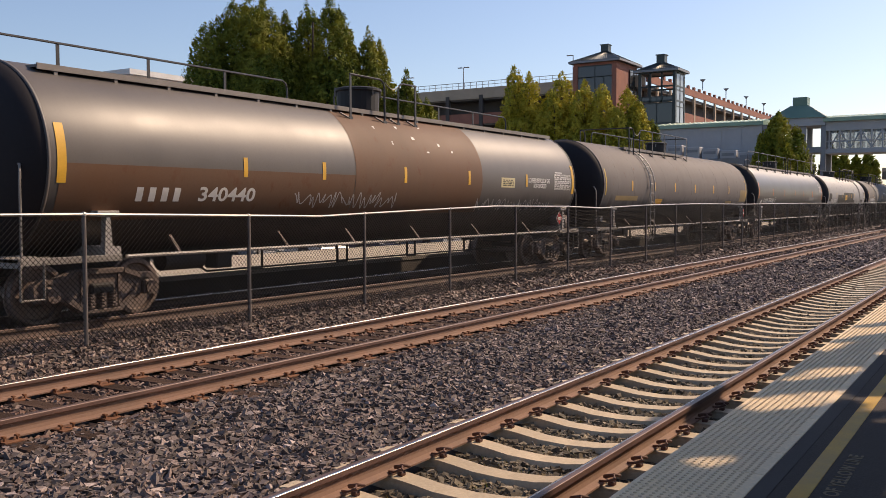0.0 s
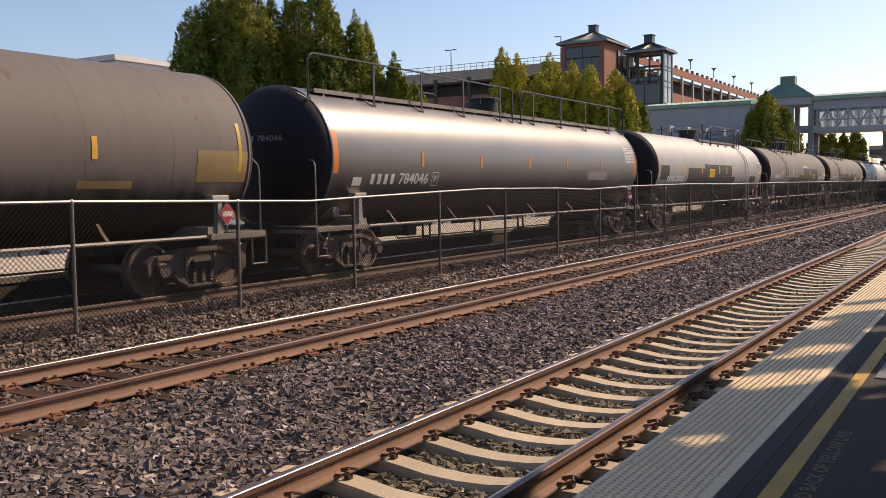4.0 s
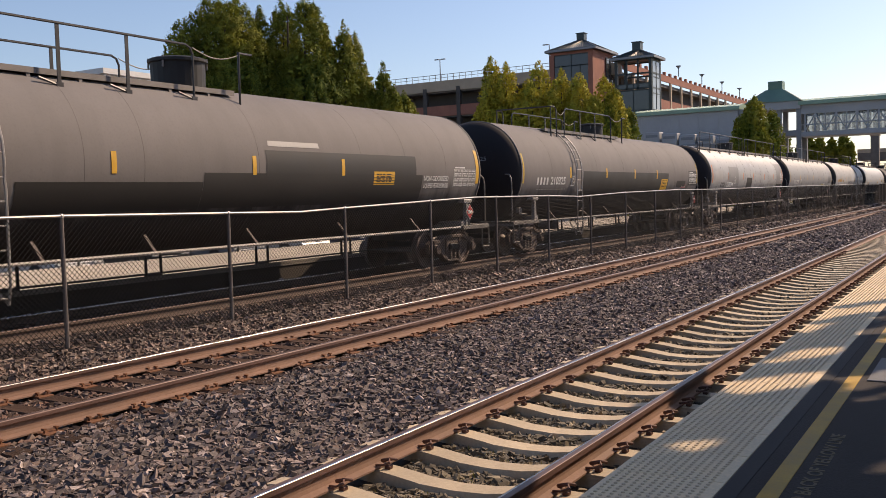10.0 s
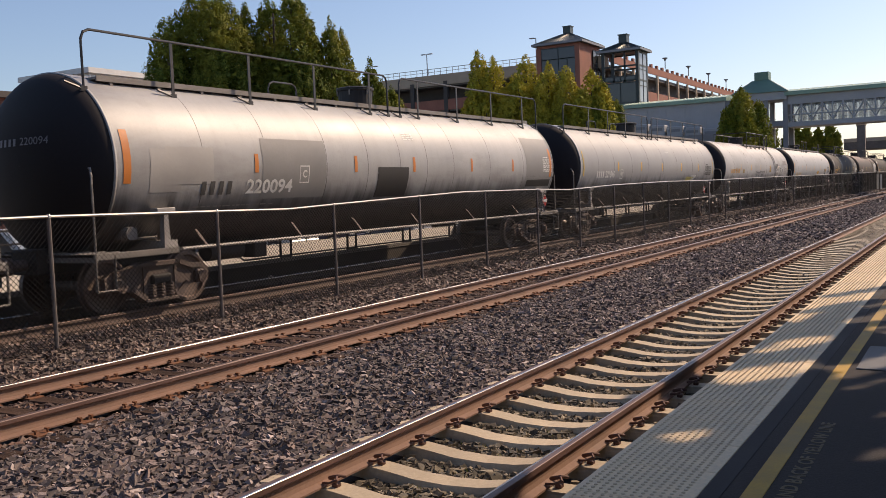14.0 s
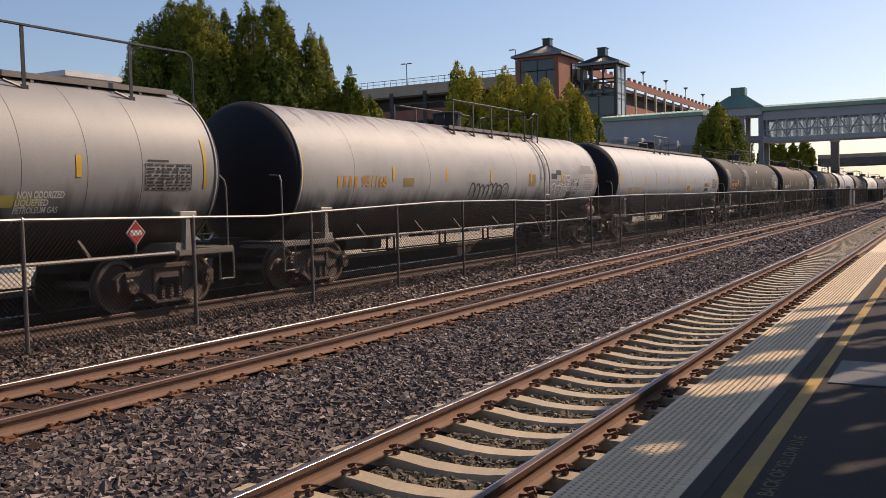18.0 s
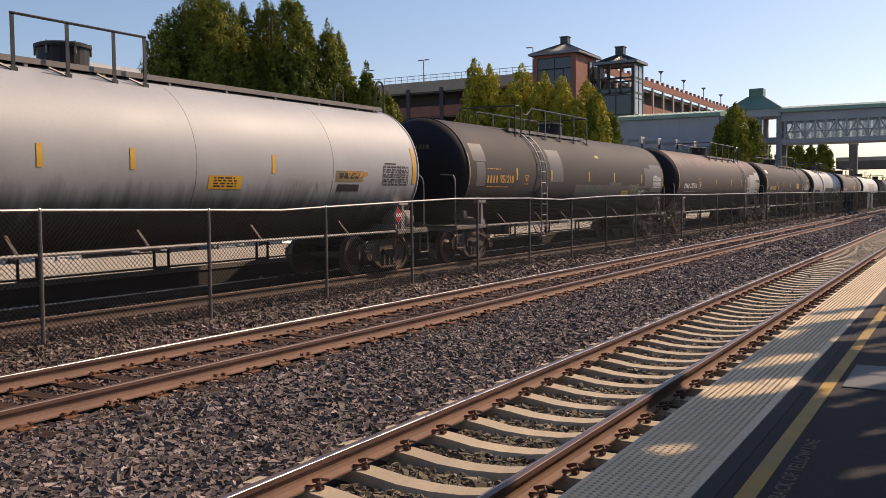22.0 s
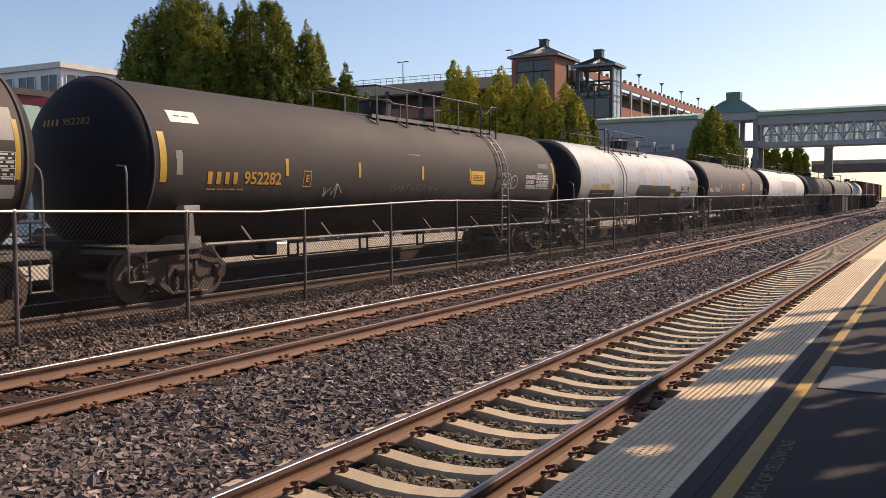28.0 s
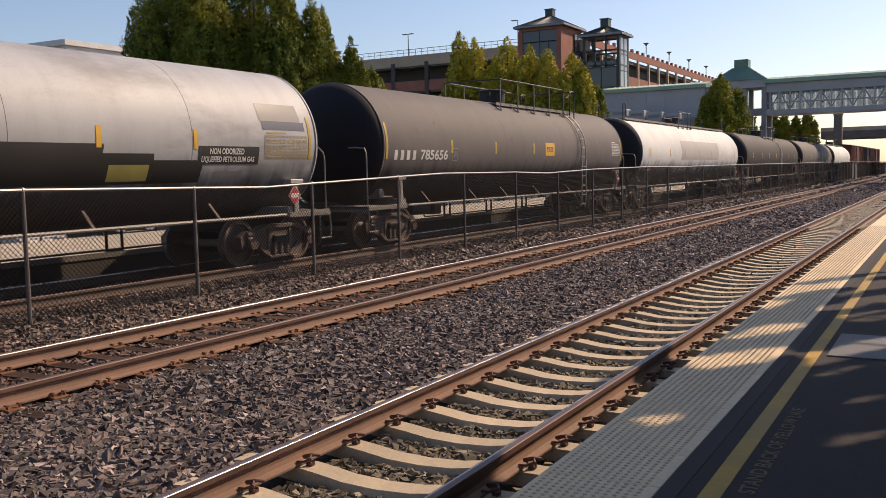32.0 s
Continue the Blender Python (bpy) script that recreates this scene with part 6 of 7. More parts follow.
RINGS = {1: (-7.9, -6.3, -4.7, -3.06, -1.42, 0.25, 2.07, 3.9, 5.72, 7.4), 3: (-6.9, -4.97, -2.54, -1.32, 0.3, 1.72, 2.9, 4.4, 6.4), 4: (-6.9, -5.2, -3.18, -2.05, 0.6, 3.79, 5.5, 7.27),
         5: (-6.88, -5.0, -3.2, -0.6, 2.12, 3.75, 5.6, 7.34), 6: (-6.54, -4.9, -3.07, -1.6, -0.3, 0.9, 2.2, 4.2, 6.3), 7: (-7.2, -5.6, -3.6, -1.6, 0.4, 2.4, 4.92, 6.07, 7.16),
         8: (-6.97, -3.6, 1.68, 4.63), 9: (-7.13, -3.48, 1.6, 5.52), 13: (-7.12, -3.6, 0.11, 1.84, 5.42), 14: (-5.8, -2.0, 2.4, 6.2)}
for k, xs in RINGS.items():
    SPECS[k]["ring_x"] = xs
for k in (0, 12):
    SPECS[k].update(reservoir=True, reservoir_mat=M["truck"])
for k, reach in {0: 0.58, 1: 0.58, 2: 0.62, 3: 0.68, 4: 0.67, 5: 0.65, 6: 0.58, 7: 0.58, 8: 0.72, 9: 0.66, 10: 0.76, 11: 0.54, 12: 0.70, 13: 0.64, 14: 0.78}.items():
    SPECS[k]["reach"] = reach

cars = [tank_car(s, a, b) for s, a, b in zip(SPECS, JOINTS, JOINTS[1:])]


def boxcar(u0, u1, paint, label):
    """A ribbed freight box with a sliding door, on the same trucks."""
    hx = (u1 - u0) / 2
    car = thing("boxcar", label, "boxcar", "boxcars at the end of the train", at=pose((u0 + u1) / 2, TRACK_Y, TRACK_Z))
    L = hx - 0.55
    part("body", span(B(), (-L, -1.45, 1.05), (L, 1.45, 4.05), 0.02), paint, car)
    part("roof", extrude_poly(B(), [(-1.5, 4.05), (1.5, 4.05), (1.5, 4.1), (0, 4.28), (-1.5, 4.1)], -L - 0.05, L + 0.05, "X"), M["truck"], car, "dusty peaked roof")
    part("sill", span(B(), (-L, -1.48, 0.85), (L, 1.48, 1.05)), M["dark_truck"], car)
    door = part("door", span(B(), (-1.4, -1.53, 1.12), (1.4, -1.455, 3.95), 0.01), paint, car, "wide sliding door")
    part("door_bar", span(B(), (-0.05, -1.57, 1.2), (0.05, -1.53, 3.9)), M["sill"], door)
    for s in (-1, 1):
        for k in range(6):
            x = s * (1.8 + (L - 2.1) * k / 5)
            part("rib", span(B(), (x - 0.05, -1.51, 1.1), (x + 0.05, -1.452, 4.0)), paint, car)
        part("coupler", rod(B(), (s * (hx - 0.6), 0, 0.88), (s * (hx - 0.02), 0, 0.88), 0.09, 10), M["truck"], car)
        truck(car, s * (hx - 2.4))
    return car


for a, b, k in zip(JOINTS[19:], JOINTS[20:], ("red", "rusty", "red")):
    cars.append(boxcar(a, b, paints[k], "dull red boxcar behind the tank cars" if k == "red" else "dark rusty boxcar behind the tank cars"))


# ---- across the tracks ----
opp = thing("far_platform", "pale concrete platform across the tracks", "platform", kind="structure")
bm = B()
span(bm, (-40, 16.0, -0.45), (330, 21.0, 0.40))
part("deck", bm, M["concrete"], opp)
bm = B()
span(bm, (-40, 15.93, 0.29), (330, 16.0, 0.403))
part("edge_strip", bm, M["dark_concrete"], opp)
# thin dark facing, its colour standing in for shade below the lip
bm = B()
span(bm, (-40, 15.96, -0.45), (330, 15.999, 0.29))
part("face_wall", bm, M["shade_wall"], opp, "platform face coloured dark for the shade under its edge")


# ---- trees ----
def leaf_mesh(p, nrm, size, r, mat):
    """Small pointed leaves at the places p, each turned towards nrm."""
    m = len(p)
    a = r.normal(size=(m, 3)) + np.array([0, 0, 0.7])
    a -= nrm * (a * nrm).sum(1)[:, None]
    a /= np.linalg.norm(a, axis=1)[:, None] + 1e-6
    b = np.cross(a, nrm)
    s = size * r.uniform(0.6, 1.4, (m, 1))
    q = np.stack([p - a * s * 0.8 - b * s * 0.45, p + b * s * 0.6, p + a * s], 1)
    me = bpy.data.meshes.new("crown")
    me.vertices.add(m * 3)
    me.vertices.foreach_set("co", q.astype(np.float32).ravel())
    me.loops.add(m * 3)
    me.loops.foreach_set("vertex_index", np.arange(m * 3, dtype=np.int32))
    me.polygons.add(m)
    me.polygons.foreach_set("loop_start", np.arange(0, m * 3, 3, dtype=np.int32))
    me.update(calc_edges=True)
    me.materials.append(mat)
    return me


def unit(v):
    return v / (np.linalg.norm(v, axis=1)[:, None] + 1e-6)


def spired_tree(name, x, y, spires, mat, seed, label, leaves, size, base=0.8, tuft=0.3, z0=-0.3):
    """A street tree of pointed spires (dx, dy, height, radius): trunk, limbs, and upright tufts of leaves round a dense inside."""
    r = np.random.default_rng(seed)
    t = thing(name, label, "tree", at=pose(x, y, z0))
    h = max(q[2] for q in spires)
    bm = B()
    rod(bm, (0, 0, 0), (0, 0, h * 0.5), 0.018 * h, 9, 0.011 * h)
    rod(bm, (0, 0, h * 0.5), (0, 0, h * 0.9), 0.011 * h, 7, 0.003 * h)
    part("trunk", bm, M["bark"], t)
    bm = B()
    for dx, dy, sh, sr in spires:
        pipe(bm, [(0, 0, base * 0.9 + 0.1 * sh), (dx * 0.7, dy * 0.7, sh * 0.4), (dx, dy, sh * 0.9)], 0.004 * h, 5)
    tagged(part("branchwork", bm, M["bark"], t), kind="stuff")
    S = np.array(spires)
    share = S[:, 3] * (S[:, 2] - base)
    share /= share.sum()
    n = max(60, leaves // 70)
    k = r.choice(len(S), n, p=share)
    f = r.beta(1.35, 1.1, n)
    prof = np.minimum(1, f / 0.14) ** 0.6 * (1 - f) ** 0.5 * (1 - 0.25 * f)
    ang = r.uniform(0, 6.2832, n)
    out = np.stack([np.cos(ang), np.sin(ang)], 1)
    cr = tuft * r.uniform(0.55, 1.25, n) * (1.15 - 0.6 * f)
    rad = np.maximum(0, S[k, 3] * prof * 2.0 * np.sqrt(r.uniform(0.35, 1.12, n)) - cr * 0.4)
    cen = np.concatenate([S[k, :2] + out * rad[:, None], (base + (S[k, 2] - base) * f - cr * 0.8)[:, None]], 1)
    pick = r.choice(n, leaves, p=cr ** 2 / (cr ** 2).sum())
    v = unit(r.normal(size=(leaves, 3)))
    up = np.clip(v[:, 2:3], 0, 1)
    p = cen[pick] + v * (cr[pick][:, None] * r.uniform(0.25, 1.1, (leaves, 1))) * np.concatenate([1 - 0.55 * up, 1 - 0.55 * up, np.full((leaves, 1), 1.7)], 1)
    away = np.concatenate([out[pick], np.full((leaves, 1), 0.35)], 1)
    nrm = unit(v * 0.55 + away * 0.9 + r.normal(size=(leaves, 3)) * 0.3)
    # coarse foliage deep inside closes the crown
    m = leaves // 5
    k = r.choice(len(S), m, p=share)
    f = r.uniform(0.02, 0.93, m)
    w = S[k, 3] * np.minimum(1, f / 0.14) ** 0.6 * (1 - f) ** 0.5 * 1.45 * np.sqrt(r.uniform(0, 1, m))
    ang = r.uniform(0, 6.2832, m)
    inner = np.stack([S[k, 0] + np.cos(ang) * w, S[k, 1] + np.sin(ang) * w, base + (S[k, 2] - base) * f], 1)
    me = leaf_mesh(np.concatenate([p, inner]), np.concatenate([nrm, unit(r.normal(size=(m, 3)))]), np.concatenate([np.full((leaves, 1), size), np.full((m, 1), size * 2.4)]), r, mat)
    o = new("crown", me)
    o.parent = t
    tagged(o, kind="stuff")
    return t


ROW = Vector((0.732, -0.681))          # the street trees' line


def along(spires, seed):
    """Spires given by their place along the row of trees, their height and radius, with some depth."""
    r = random.Random(seed)
    return [(ROW.x * u + ROW.y * -d, ROW.y * u + ROW.x * d, h, w) for u, h, w in spires for d in (r.uniform(-0.9, 0.9),)]


GREEN = "tall dense green street tree behind the train"
spired_tree("street_tree", 32.9, 31.4, along(((-2.1, 10.7, 1.35), (-1.55, 11.3, 1.3), (-0.75, 12.1, 1.5), (0.0, 12.45, 1.6), (0.65, 12.2, 1.5), (1.2, 11.1, 1.4), (1.8, 9.6, 1.2), (-2.6, 9.0, 1.2), (-3.0, 7.6, 1.0), (0.3, 10.5, 1.6)), 1), M["leaf_green"], 1, GREEN, 169000, 0.056)
spired_tree("street_tree", 35.1, 29.4, along(((-1.25, 11.75, 1.05), (-0.15, 12.3, 1.3), (0.75, 12.4, 1.25), (1.35, 11.5, 1.1), (1.85, 10.9, 1.0), (2.2, 9.6, 1.0), (-0.6, 10.2, 1.3), (0.6, 9.8, 1.4)), 2), M["leaf_green"], 2, GREEN, 136500, 0.056)
spired_tree("street_tree", 37.0, 27.6, along(((0.0, 10.95, 0.95), (0.65, 10.5, 0.9), (-0.6, 9.5, 0.9), (1.15, 8.9, 0.85), (0.2, 8.5, 1.1)), 3), M["leaf_green"], 3, GREEN, 67600, 0.056)
spired_tree("street_tree", 38.4, 26.3, along(((0.0, 8.95, 0.7), (0.45, 7.9, 0.7), (-0.45, 7.8, 0.75)), 4), M["leaf_green"], 4, "small dense green street tree behind the train", 33800, 0.056)
spired_tree("street_tree", 39.3, 25.5, along(((0.0, 7.7, 0.85), (0.5, 7.0, 0.7)), 5), M["leaf_green"], 5, "small dense green street tree behind the train", 26000, 0.056)
spired_tree("street_tree", 34.4, 32.2, along(((-1.0, 9.8, 1.7), (0.9, 9.6, 1.7)), 6), M["leaf_green"], 6, GREEN, 36000, 0.08)
spired_tree("street_tree", 36.8, 29.6, along(((-0.8, 9.2, 1.6), (0.9, 8.6, 1.5)), 7), M["leaf_green"], 7, GREEN, 36000, 0.08)


def clustered(h, w, seed, n=5):
    r = random.Random(seed)
    return [(0.0, 0.0, h, w * 0.62)] + [(math.cos(k * 6.2832 / n + r.uniform(-0.3, 0.3)) * w * 0.5, math.sin(k * 6.2832 / n + r.uniform(-0.3, 0.3)) * w * 0.5, h * r.uniform(0.68, 0.9), w * r.uniform(0.42, 0.56)) for k in range(n)]


for x, y, h, w, s in ((75, 39.3, 15.0, 2.3, 11), (75, 37.8, 14.2, 2.8, 12), (75, 34.6, 14.1, 2.7, 13), (75, 32.5, 13.1, 2.5, 14), (75, 30.9, 12.8, 2.4, 15), (75, 28.6, 12.2, 2.5, 16), (75, 27.7, 11.4, 2.0, 17), (76, 36.2, 12.6, 2.9, 18)):
    spired_tree("yellowing_tree", x, y, clustered(h, w * 1.12, s, 6), M["leaf_yellow"] if s != 17 else M["leaf_dark"], s, "narrow street tree turning yellow" if s != 17 else "narrow green street tree by the garage", 50000, 0.085, 0.9, 0.36)
spired_tree("conical_tree", 92, 19.9, clustered(11.2, 3.0, 21, 7), M["leaf_dark"], 21, "broad conical green tree before the skybridge", 55000, 0.10, 0.9, 0.4)
for x, y, h, w, s in ((125, 20.7, 9.8, 1.9, 22), (125, 19.2, 8.9, 1.7, 23), (125, 16.4, 9.0, 1.7, 24), (125, 24.3, 11.8, 2.0, 25), (125, 17.8, 8.5, 1.7, 26)):
    spired_tree("conical_tree", x, y, clustered(h, w, s, 4), M["leaf_dark"], s, "green tree beyond the skybridge", 15000, 0.14, 0.9, 0.45)

# trees on the platform, whose shade dapples the edge: gaps in the crowns, given by where the sun that falls through them meets the platform
GAPS = ((6.1, 1.84, 0.52, 0.17), (8.6, 1.68, 0.85, 0.3), (8.98, 1.08, 0.32, 0.23), (9.5, 0.72, 0.72, 0.21), (10.15, 1.72, 0.8, 0.26), (9.0, 0.35, 0.42, 0.12), (6.25, 0.56, 0.3, 0.13), (8.3, 0.84, 0.52, 0.13), (7.6, -0.3, 0.42, 0.15), (10.6, 0.1, 0.72, 0.21), (12.3, 0.3, 0.82, 0.23), (11.4, -0.6, 0.72, 0.23), (14.2, 0.0, 0.92, 0.23), (11.6, 0.9, 0.62, 0.19), (13.2, 0.5, 0.72, 0.21), (12.2, 1.15, 0.62, 0.23), (8.75, 0.95, 0.47, 0.16), (9.8, 0.55, 1.02, 0.27), (7.4, 0.55, 0.42, 0.12), (6.45, 0.42, 0.37, 0.12), (11.5, 0.75, 0.67, 0.23), (13.0, 0.85, 0.82, 0.27), (14.4, 0.9, 0.9, 0.2), (12.4, -0.1, 0.72, 0.21), (8.2, 0.25, 0.37, 0.12))
BOUGHS = ((9.75, 2.42, 0.62, 0.34), (4.6, 2.55, 1.45, 0.75), (15.2, 1.5, 1.1, 0.10), (13.3, 1.6, 0.8, 0.14), (16.5, 0.4, 1.5, 0.12), (18.6, 0.5, 1.8, 0.10), (21.5, 1.0, 1.6, 0.08))


def shaded(x, y, rough):
    """Whether sunlight bound for (x, y) on the platform is caught by leaves."""
    def inside(spots):
        hit = np.zeros(len(x), bool)
        for cx, cy, a, b in spots:
            u = ((x - cx) * 0.897 - (y - cy) * 0.442) / a
            w = ((x - cx) * 0.442 + (y - cy) * 0.897) / b
            hit |= u * u + w * w < rough
        return hit
    body = (y < 2.10 + 0.05 * np.sin(x * 5.0)) & (x + 2.03 * y < 16.0 + 0.5 * np.sin(y * 9.0)) & (y + 0.16 * x > -12)
    return (body & ~inside(GAPS)) | inside(BOUGHS)


def platform_tree(x, y, h, rad, seed, leaves, boughs=()):
    r = np.random.default_rng(seed)
    t = thing("platform_tree", "leafy unseen tree that shades the platform", "tree", at=pose(x, y, PZ))
    bm = B()
    rod(bm, (0, 0, 0), (0, 0, h * 0.6), 0.16, 9, 0.09)
    rod(bm, (0, 0, h * 0.6), (0, 0, h * 0.95), 0.09, 7, 0.02)
    part("trunk", bm, M["bark"], t)
    v = unit(r.normal(size=(leaves, 3)))
    p = v * (r.uniform(0, 1, (leaves, 1)) ** 0.42) * np.array([rad, rad, h * 0.31]) + np.array([0, 0, h * 0.68])
    sx = x + p[:, 0] - p[:, 2] * SUN.x / SUN.z
    sy = y + p[:, 1] - p[:, 2] * SUN.y / SUN.z
    p = p[shaded(sx, sy, r.uniform(0.75, 1.3, leaves))]
    for cx, cy, a, b in boughs:
        # a thick leafy bough: a spindle lengthened along the sun's way
        n = 4000
        q = unit(r.normal(size=(n, 2))) * np.sqrt(r.uniform(0, 1, (n, 1)))
        z = h * 0.68 + r.uniform(-0.7, 0.7, n)
        bx = cx + q[:, 0] * a * 0.897 + q[:, 1] * b * 0.442 + z * SUN.x / SUN.z - x
        by = cy - q[:, 0] * a * 0.442 + q[:, 1] * b * 0.897 + z * SUN.y / SUN.z - y
        p = np.concatenate([p, np.stack([bx, by, z], 1)])
    o = new("crown", leaf_mesh(p, unit(r.normal(size=(len(p), 3)) + np.array([0, 0, 0.5])), np.full((len(p), 1), 0.13), r, M["leaf_green"]))
    o.parent = t
    tagged(o, kind="stuff")
    bm = B()
    for q in p[::1500]:
        rod(bm, (0, 0, max(h * 0.35, q[2] - 1.2)), tuple(q), 0.03, 5, 0.008)
    tagged(part("branchwork", bm, M["bark"], t), kind="stuff")


# those at negative x are unseen extras, added to cut skylight on the platform
for x, y, h, w, s, n in ((1.5, -3.3, 9.0, 3.4, 30, 34000), (6.4, -3.2, 8.8, 3.3, 31, 38000), (11.2, -3.1, 9.0, 3.3, 32, 40000), (15.8, -3.2, 9.2, 3.4, 33, 62000), (20.6, -3.6, 9.2, 3.0, 34, 30000), (4.0, -8.2, 9.6, 3.6, 35, 26000), (10.5, -8.4, 9.6, 3.6, 36, 26000), (17.0, -8.4, 9.6, 3.6, 37, 26000), (-3.8, -3.0, 9.4, 3.6, 38, 26000), (-9.5, -3.6, 9.4, 3.6, 39, 20000), (-2.5, -8.6, 9.6, 3.6, 40, 20000)):
    platform_tree(x, y, h, w, s, n, {33: BOUGHS[:1], 32: BOUGHS[1:2]}.get(s, ()))

# ---- garage, towers and skybridge ----
GX, GY, GZ = 116.0, 41.5, 18.9


def window_wall(parent, y0, y1, z0, z1, x, rows, cols, glass, facing="X"):
    """A glazed field: glass with mullions, on a wall that faces -x or -y."""
    bm = B()
    if facing == "X":
        span(bm, (x - 0.02, y0, z0), (x + 0.06, y1, z1))
    else:
        span(bm, (y0, x - 0.02, z0), (y1, x + 0.06, z1))
    pane = part("window", bm, glass, parent)
    bm = B()
    for i in range(cols + 1):
        u = y0 + (y1 - y0) * i / cols
        if facing == "X":
            span(bm, (x - 0.07, u - 0.05, z0), (x - 0.02, u + 0.05, z1))
        else:
            span(bm, (u - 0.05, x - 0.07, z0), (u + 0.05, x - 0.02, z1))
    for i in range(rows + 1):
        z = z0 + (z1 - z0) * i / rows
        if facing == "X":
            span(bm, (x - 0.065, y0, z - 0.05), (x - 0.02, y1, z + 0.05))
        else:
            span(bm, (y0, x - 0.065, z - 0.05), (y1, x - 0.02, z + 0.05))
    part("mullions", bm, M["frame"], pane)


def hip_roof(parent, x0, x1, y0, y1, z, over, rise, mat):
    bm = B()
    a = [(x0 - over, y0 - over), (x1 + over, y0 - over), (x1 + over, y1 + over), (x0 - over, y1 + over)]
    cx, cy = (x0 + x1) / 2, (y0 + y1) / 2
    span(bm, (x0 - over, y0 - over, z - 0.18), (x1 + over, y1 + over, z + 0.12))
    lo = [bm.verts.new((*p, z + 0.124)) for p in a]
    hi = [bm.verts.new((cx + (p[0] - cx) * 0.12, cy + (p[1] - cy) * 0.12, z + rise)) for p in a]
    for i in range(4):
        bm.faces.new((lo[i], lo[(i + 1) % 4], hi[(i + 1) % 4], hi[i]))
    bm.faces.new(hi)
    roof = part("roof", bm, mat, parent, "hipped metal roof")
    bm = B()
    for k in range(-9, 10):
        f = k / 10
        for (px, py) in (((x0 - over), None), ((x1 + over), None), (None, (y0 - over)), (None, (y1 + over))):
            if px is None:
                p = (cx + (x1 - x0 + 2 * over) / 2 * f, py)
            else:
                p = (px, cy + (y1 - y0 + 2 * over) / 2 * f)
            rod(bm, (*p, z + 0.14), (cx + (p[0] - cx) * 0.12, cy + (p[1] - cy) * 0.12, z + rise + 0.02), 0.035, 4)
    part("roof_seams", bm, mat, roof)
    bm = B()
    for q0, q1 in (((x0 - over - 0.06, y0 - over - 0.06), (x0 - over, y1 + over + 0.06)), ((x0 - over, y0 - over - 0.06), (x1 + over, y0 - over))):
        span(bm, (*q0, z - 0.16), (*q1, z + 0.10))
    part("gutter", bm, M["grey_steel"], roof, "grey gutter along the eaves")
    bm = B()
    span(bm, (cx - 0.5, cy - 0.5, z + rise - 0.4), (cx + 0.5, cy + 0.5, z + rise + 0.85))
    span(bm, (cx - 0.6, cy - 0.6, z + rise + 0.85), (cx + 0.6, cy + 0.6, z + rise + 0.95))
    part("vent_cupola", bm, M["dark_roof"], roof, "square vent on the roof's peak")


# tower with glazed front
tw = thing("stair_tower", "brick stair tower with a dark hipped roof", "tower")
X0, Y0, W1, D1 = 110.0, 43.3, 5.8, 7.0
bm = B()
span(bm, (X0, Y0, -0.3), (X0 + D1, Y0 + W1, 20.0))
part("wall", bm, M["brick"], tw, "red brick wall")
bm = B()
span(bm, (X0 - 0.25, Y0 - 0.03, -0.3), (X0 - 0.004, Y0 + 0.6, 19.6))
span(bm, (X0 - 0.25, Y0 + W1 - 0.6, -0.3), (X0 - 0.004, Y0 + W1, 19.6))
part("pier", bm, M["brick"], tw)
window_wall(tw, Y0 + 0.5, Y0 + W1 - 0.5, 15.2, 18.1, X0 - 0.1, 1, 4, M["glass"])
window_wall(tw, Y0 + 0.5, Y0 + W1 - 0.5, 18.12, 19.5, X0 - 0.1, 1, 2, M["glass"])
window_wall(tw, Y0 + 0.62, Y0 + W1 - 0.62, 11.5, 14.4, X0 - 0.1, 1, 3, M["glass"])
window_wall(tw, X0 + 4.2, X0 + 6.6, 16.2, 19.3, Y0 - 0.1, 2, 2, M["glass"], "Y")
hip_roof(tw, X0, X0 + D1, Y0, Y0 + W1, 20.1, 0.5, 1.6, M["dark_roof"])

tw = thing("elevator_tower", "glazed elevator tower with a dark hipped roof", "tower")
X0, Y0, W1, D1 = 108.0, 35.2, 4.6, 3.6
bm = B()
span(bm, (X0 + 0.1, Y0 + 0.1, -0.3), (X0 + D1 - 0.1, Y0 + W1 - 0.1, 14.2))
part("shaft", bm, M["dark_concrete"], tw)
for dx in (0, D1 - 0.35):
    for dy in (0, W1 - 0.35):
        bm = B()
        span(bm, (X0 + dx, Y0 + dy, -0.3), (X0 + dx + 0.35, Y0 + dy + 0.35, 18.0))
        part("column", bm, M["frame"], tw)
window_wall(tw, Y0 + 0.36, Y0 + W1 - 0.36, 14.3, 14.9, X0 + 0.1, 1, 2, M["glass"])
bm = B()
for z in (14.25, 16.0, 17.7):
    span(bm, (X0, Y0 + 0.36, z), (X0 + 0.15, Y0 + W1 - 0.36, z + 0.2))
    span(bm, (X0 + 0.36, Y0, z), (X0 + D1 - 0.36, Y0 + 0.15, z + 0.2))
    span(bm, (X0 + D1 - 0.15, Y0 + 0.36, z), (X0 + D1, Y0 + W1 - 0.36, z + 0.2))
for y in (1.6, 3.0):
    span(bm, (X0, Y0 + y, 14.2), (X0 + 0.15, Y0 + y + 0.2, 17.8))
part("window_frame", bm, M["frame"], tw)
window_wall(tw, X0 + 0.36, X0 + D1 - 0.36, 0.0, 17.6, Y0 + 0.06, 9, 2, M["bright_glass"], "Y")
window_wall(tw, Y0 + 0.36, Y0 + W1 - 0.36, 0.0, 14.1, X0 + 0.06, 6, 2, M["glass"])
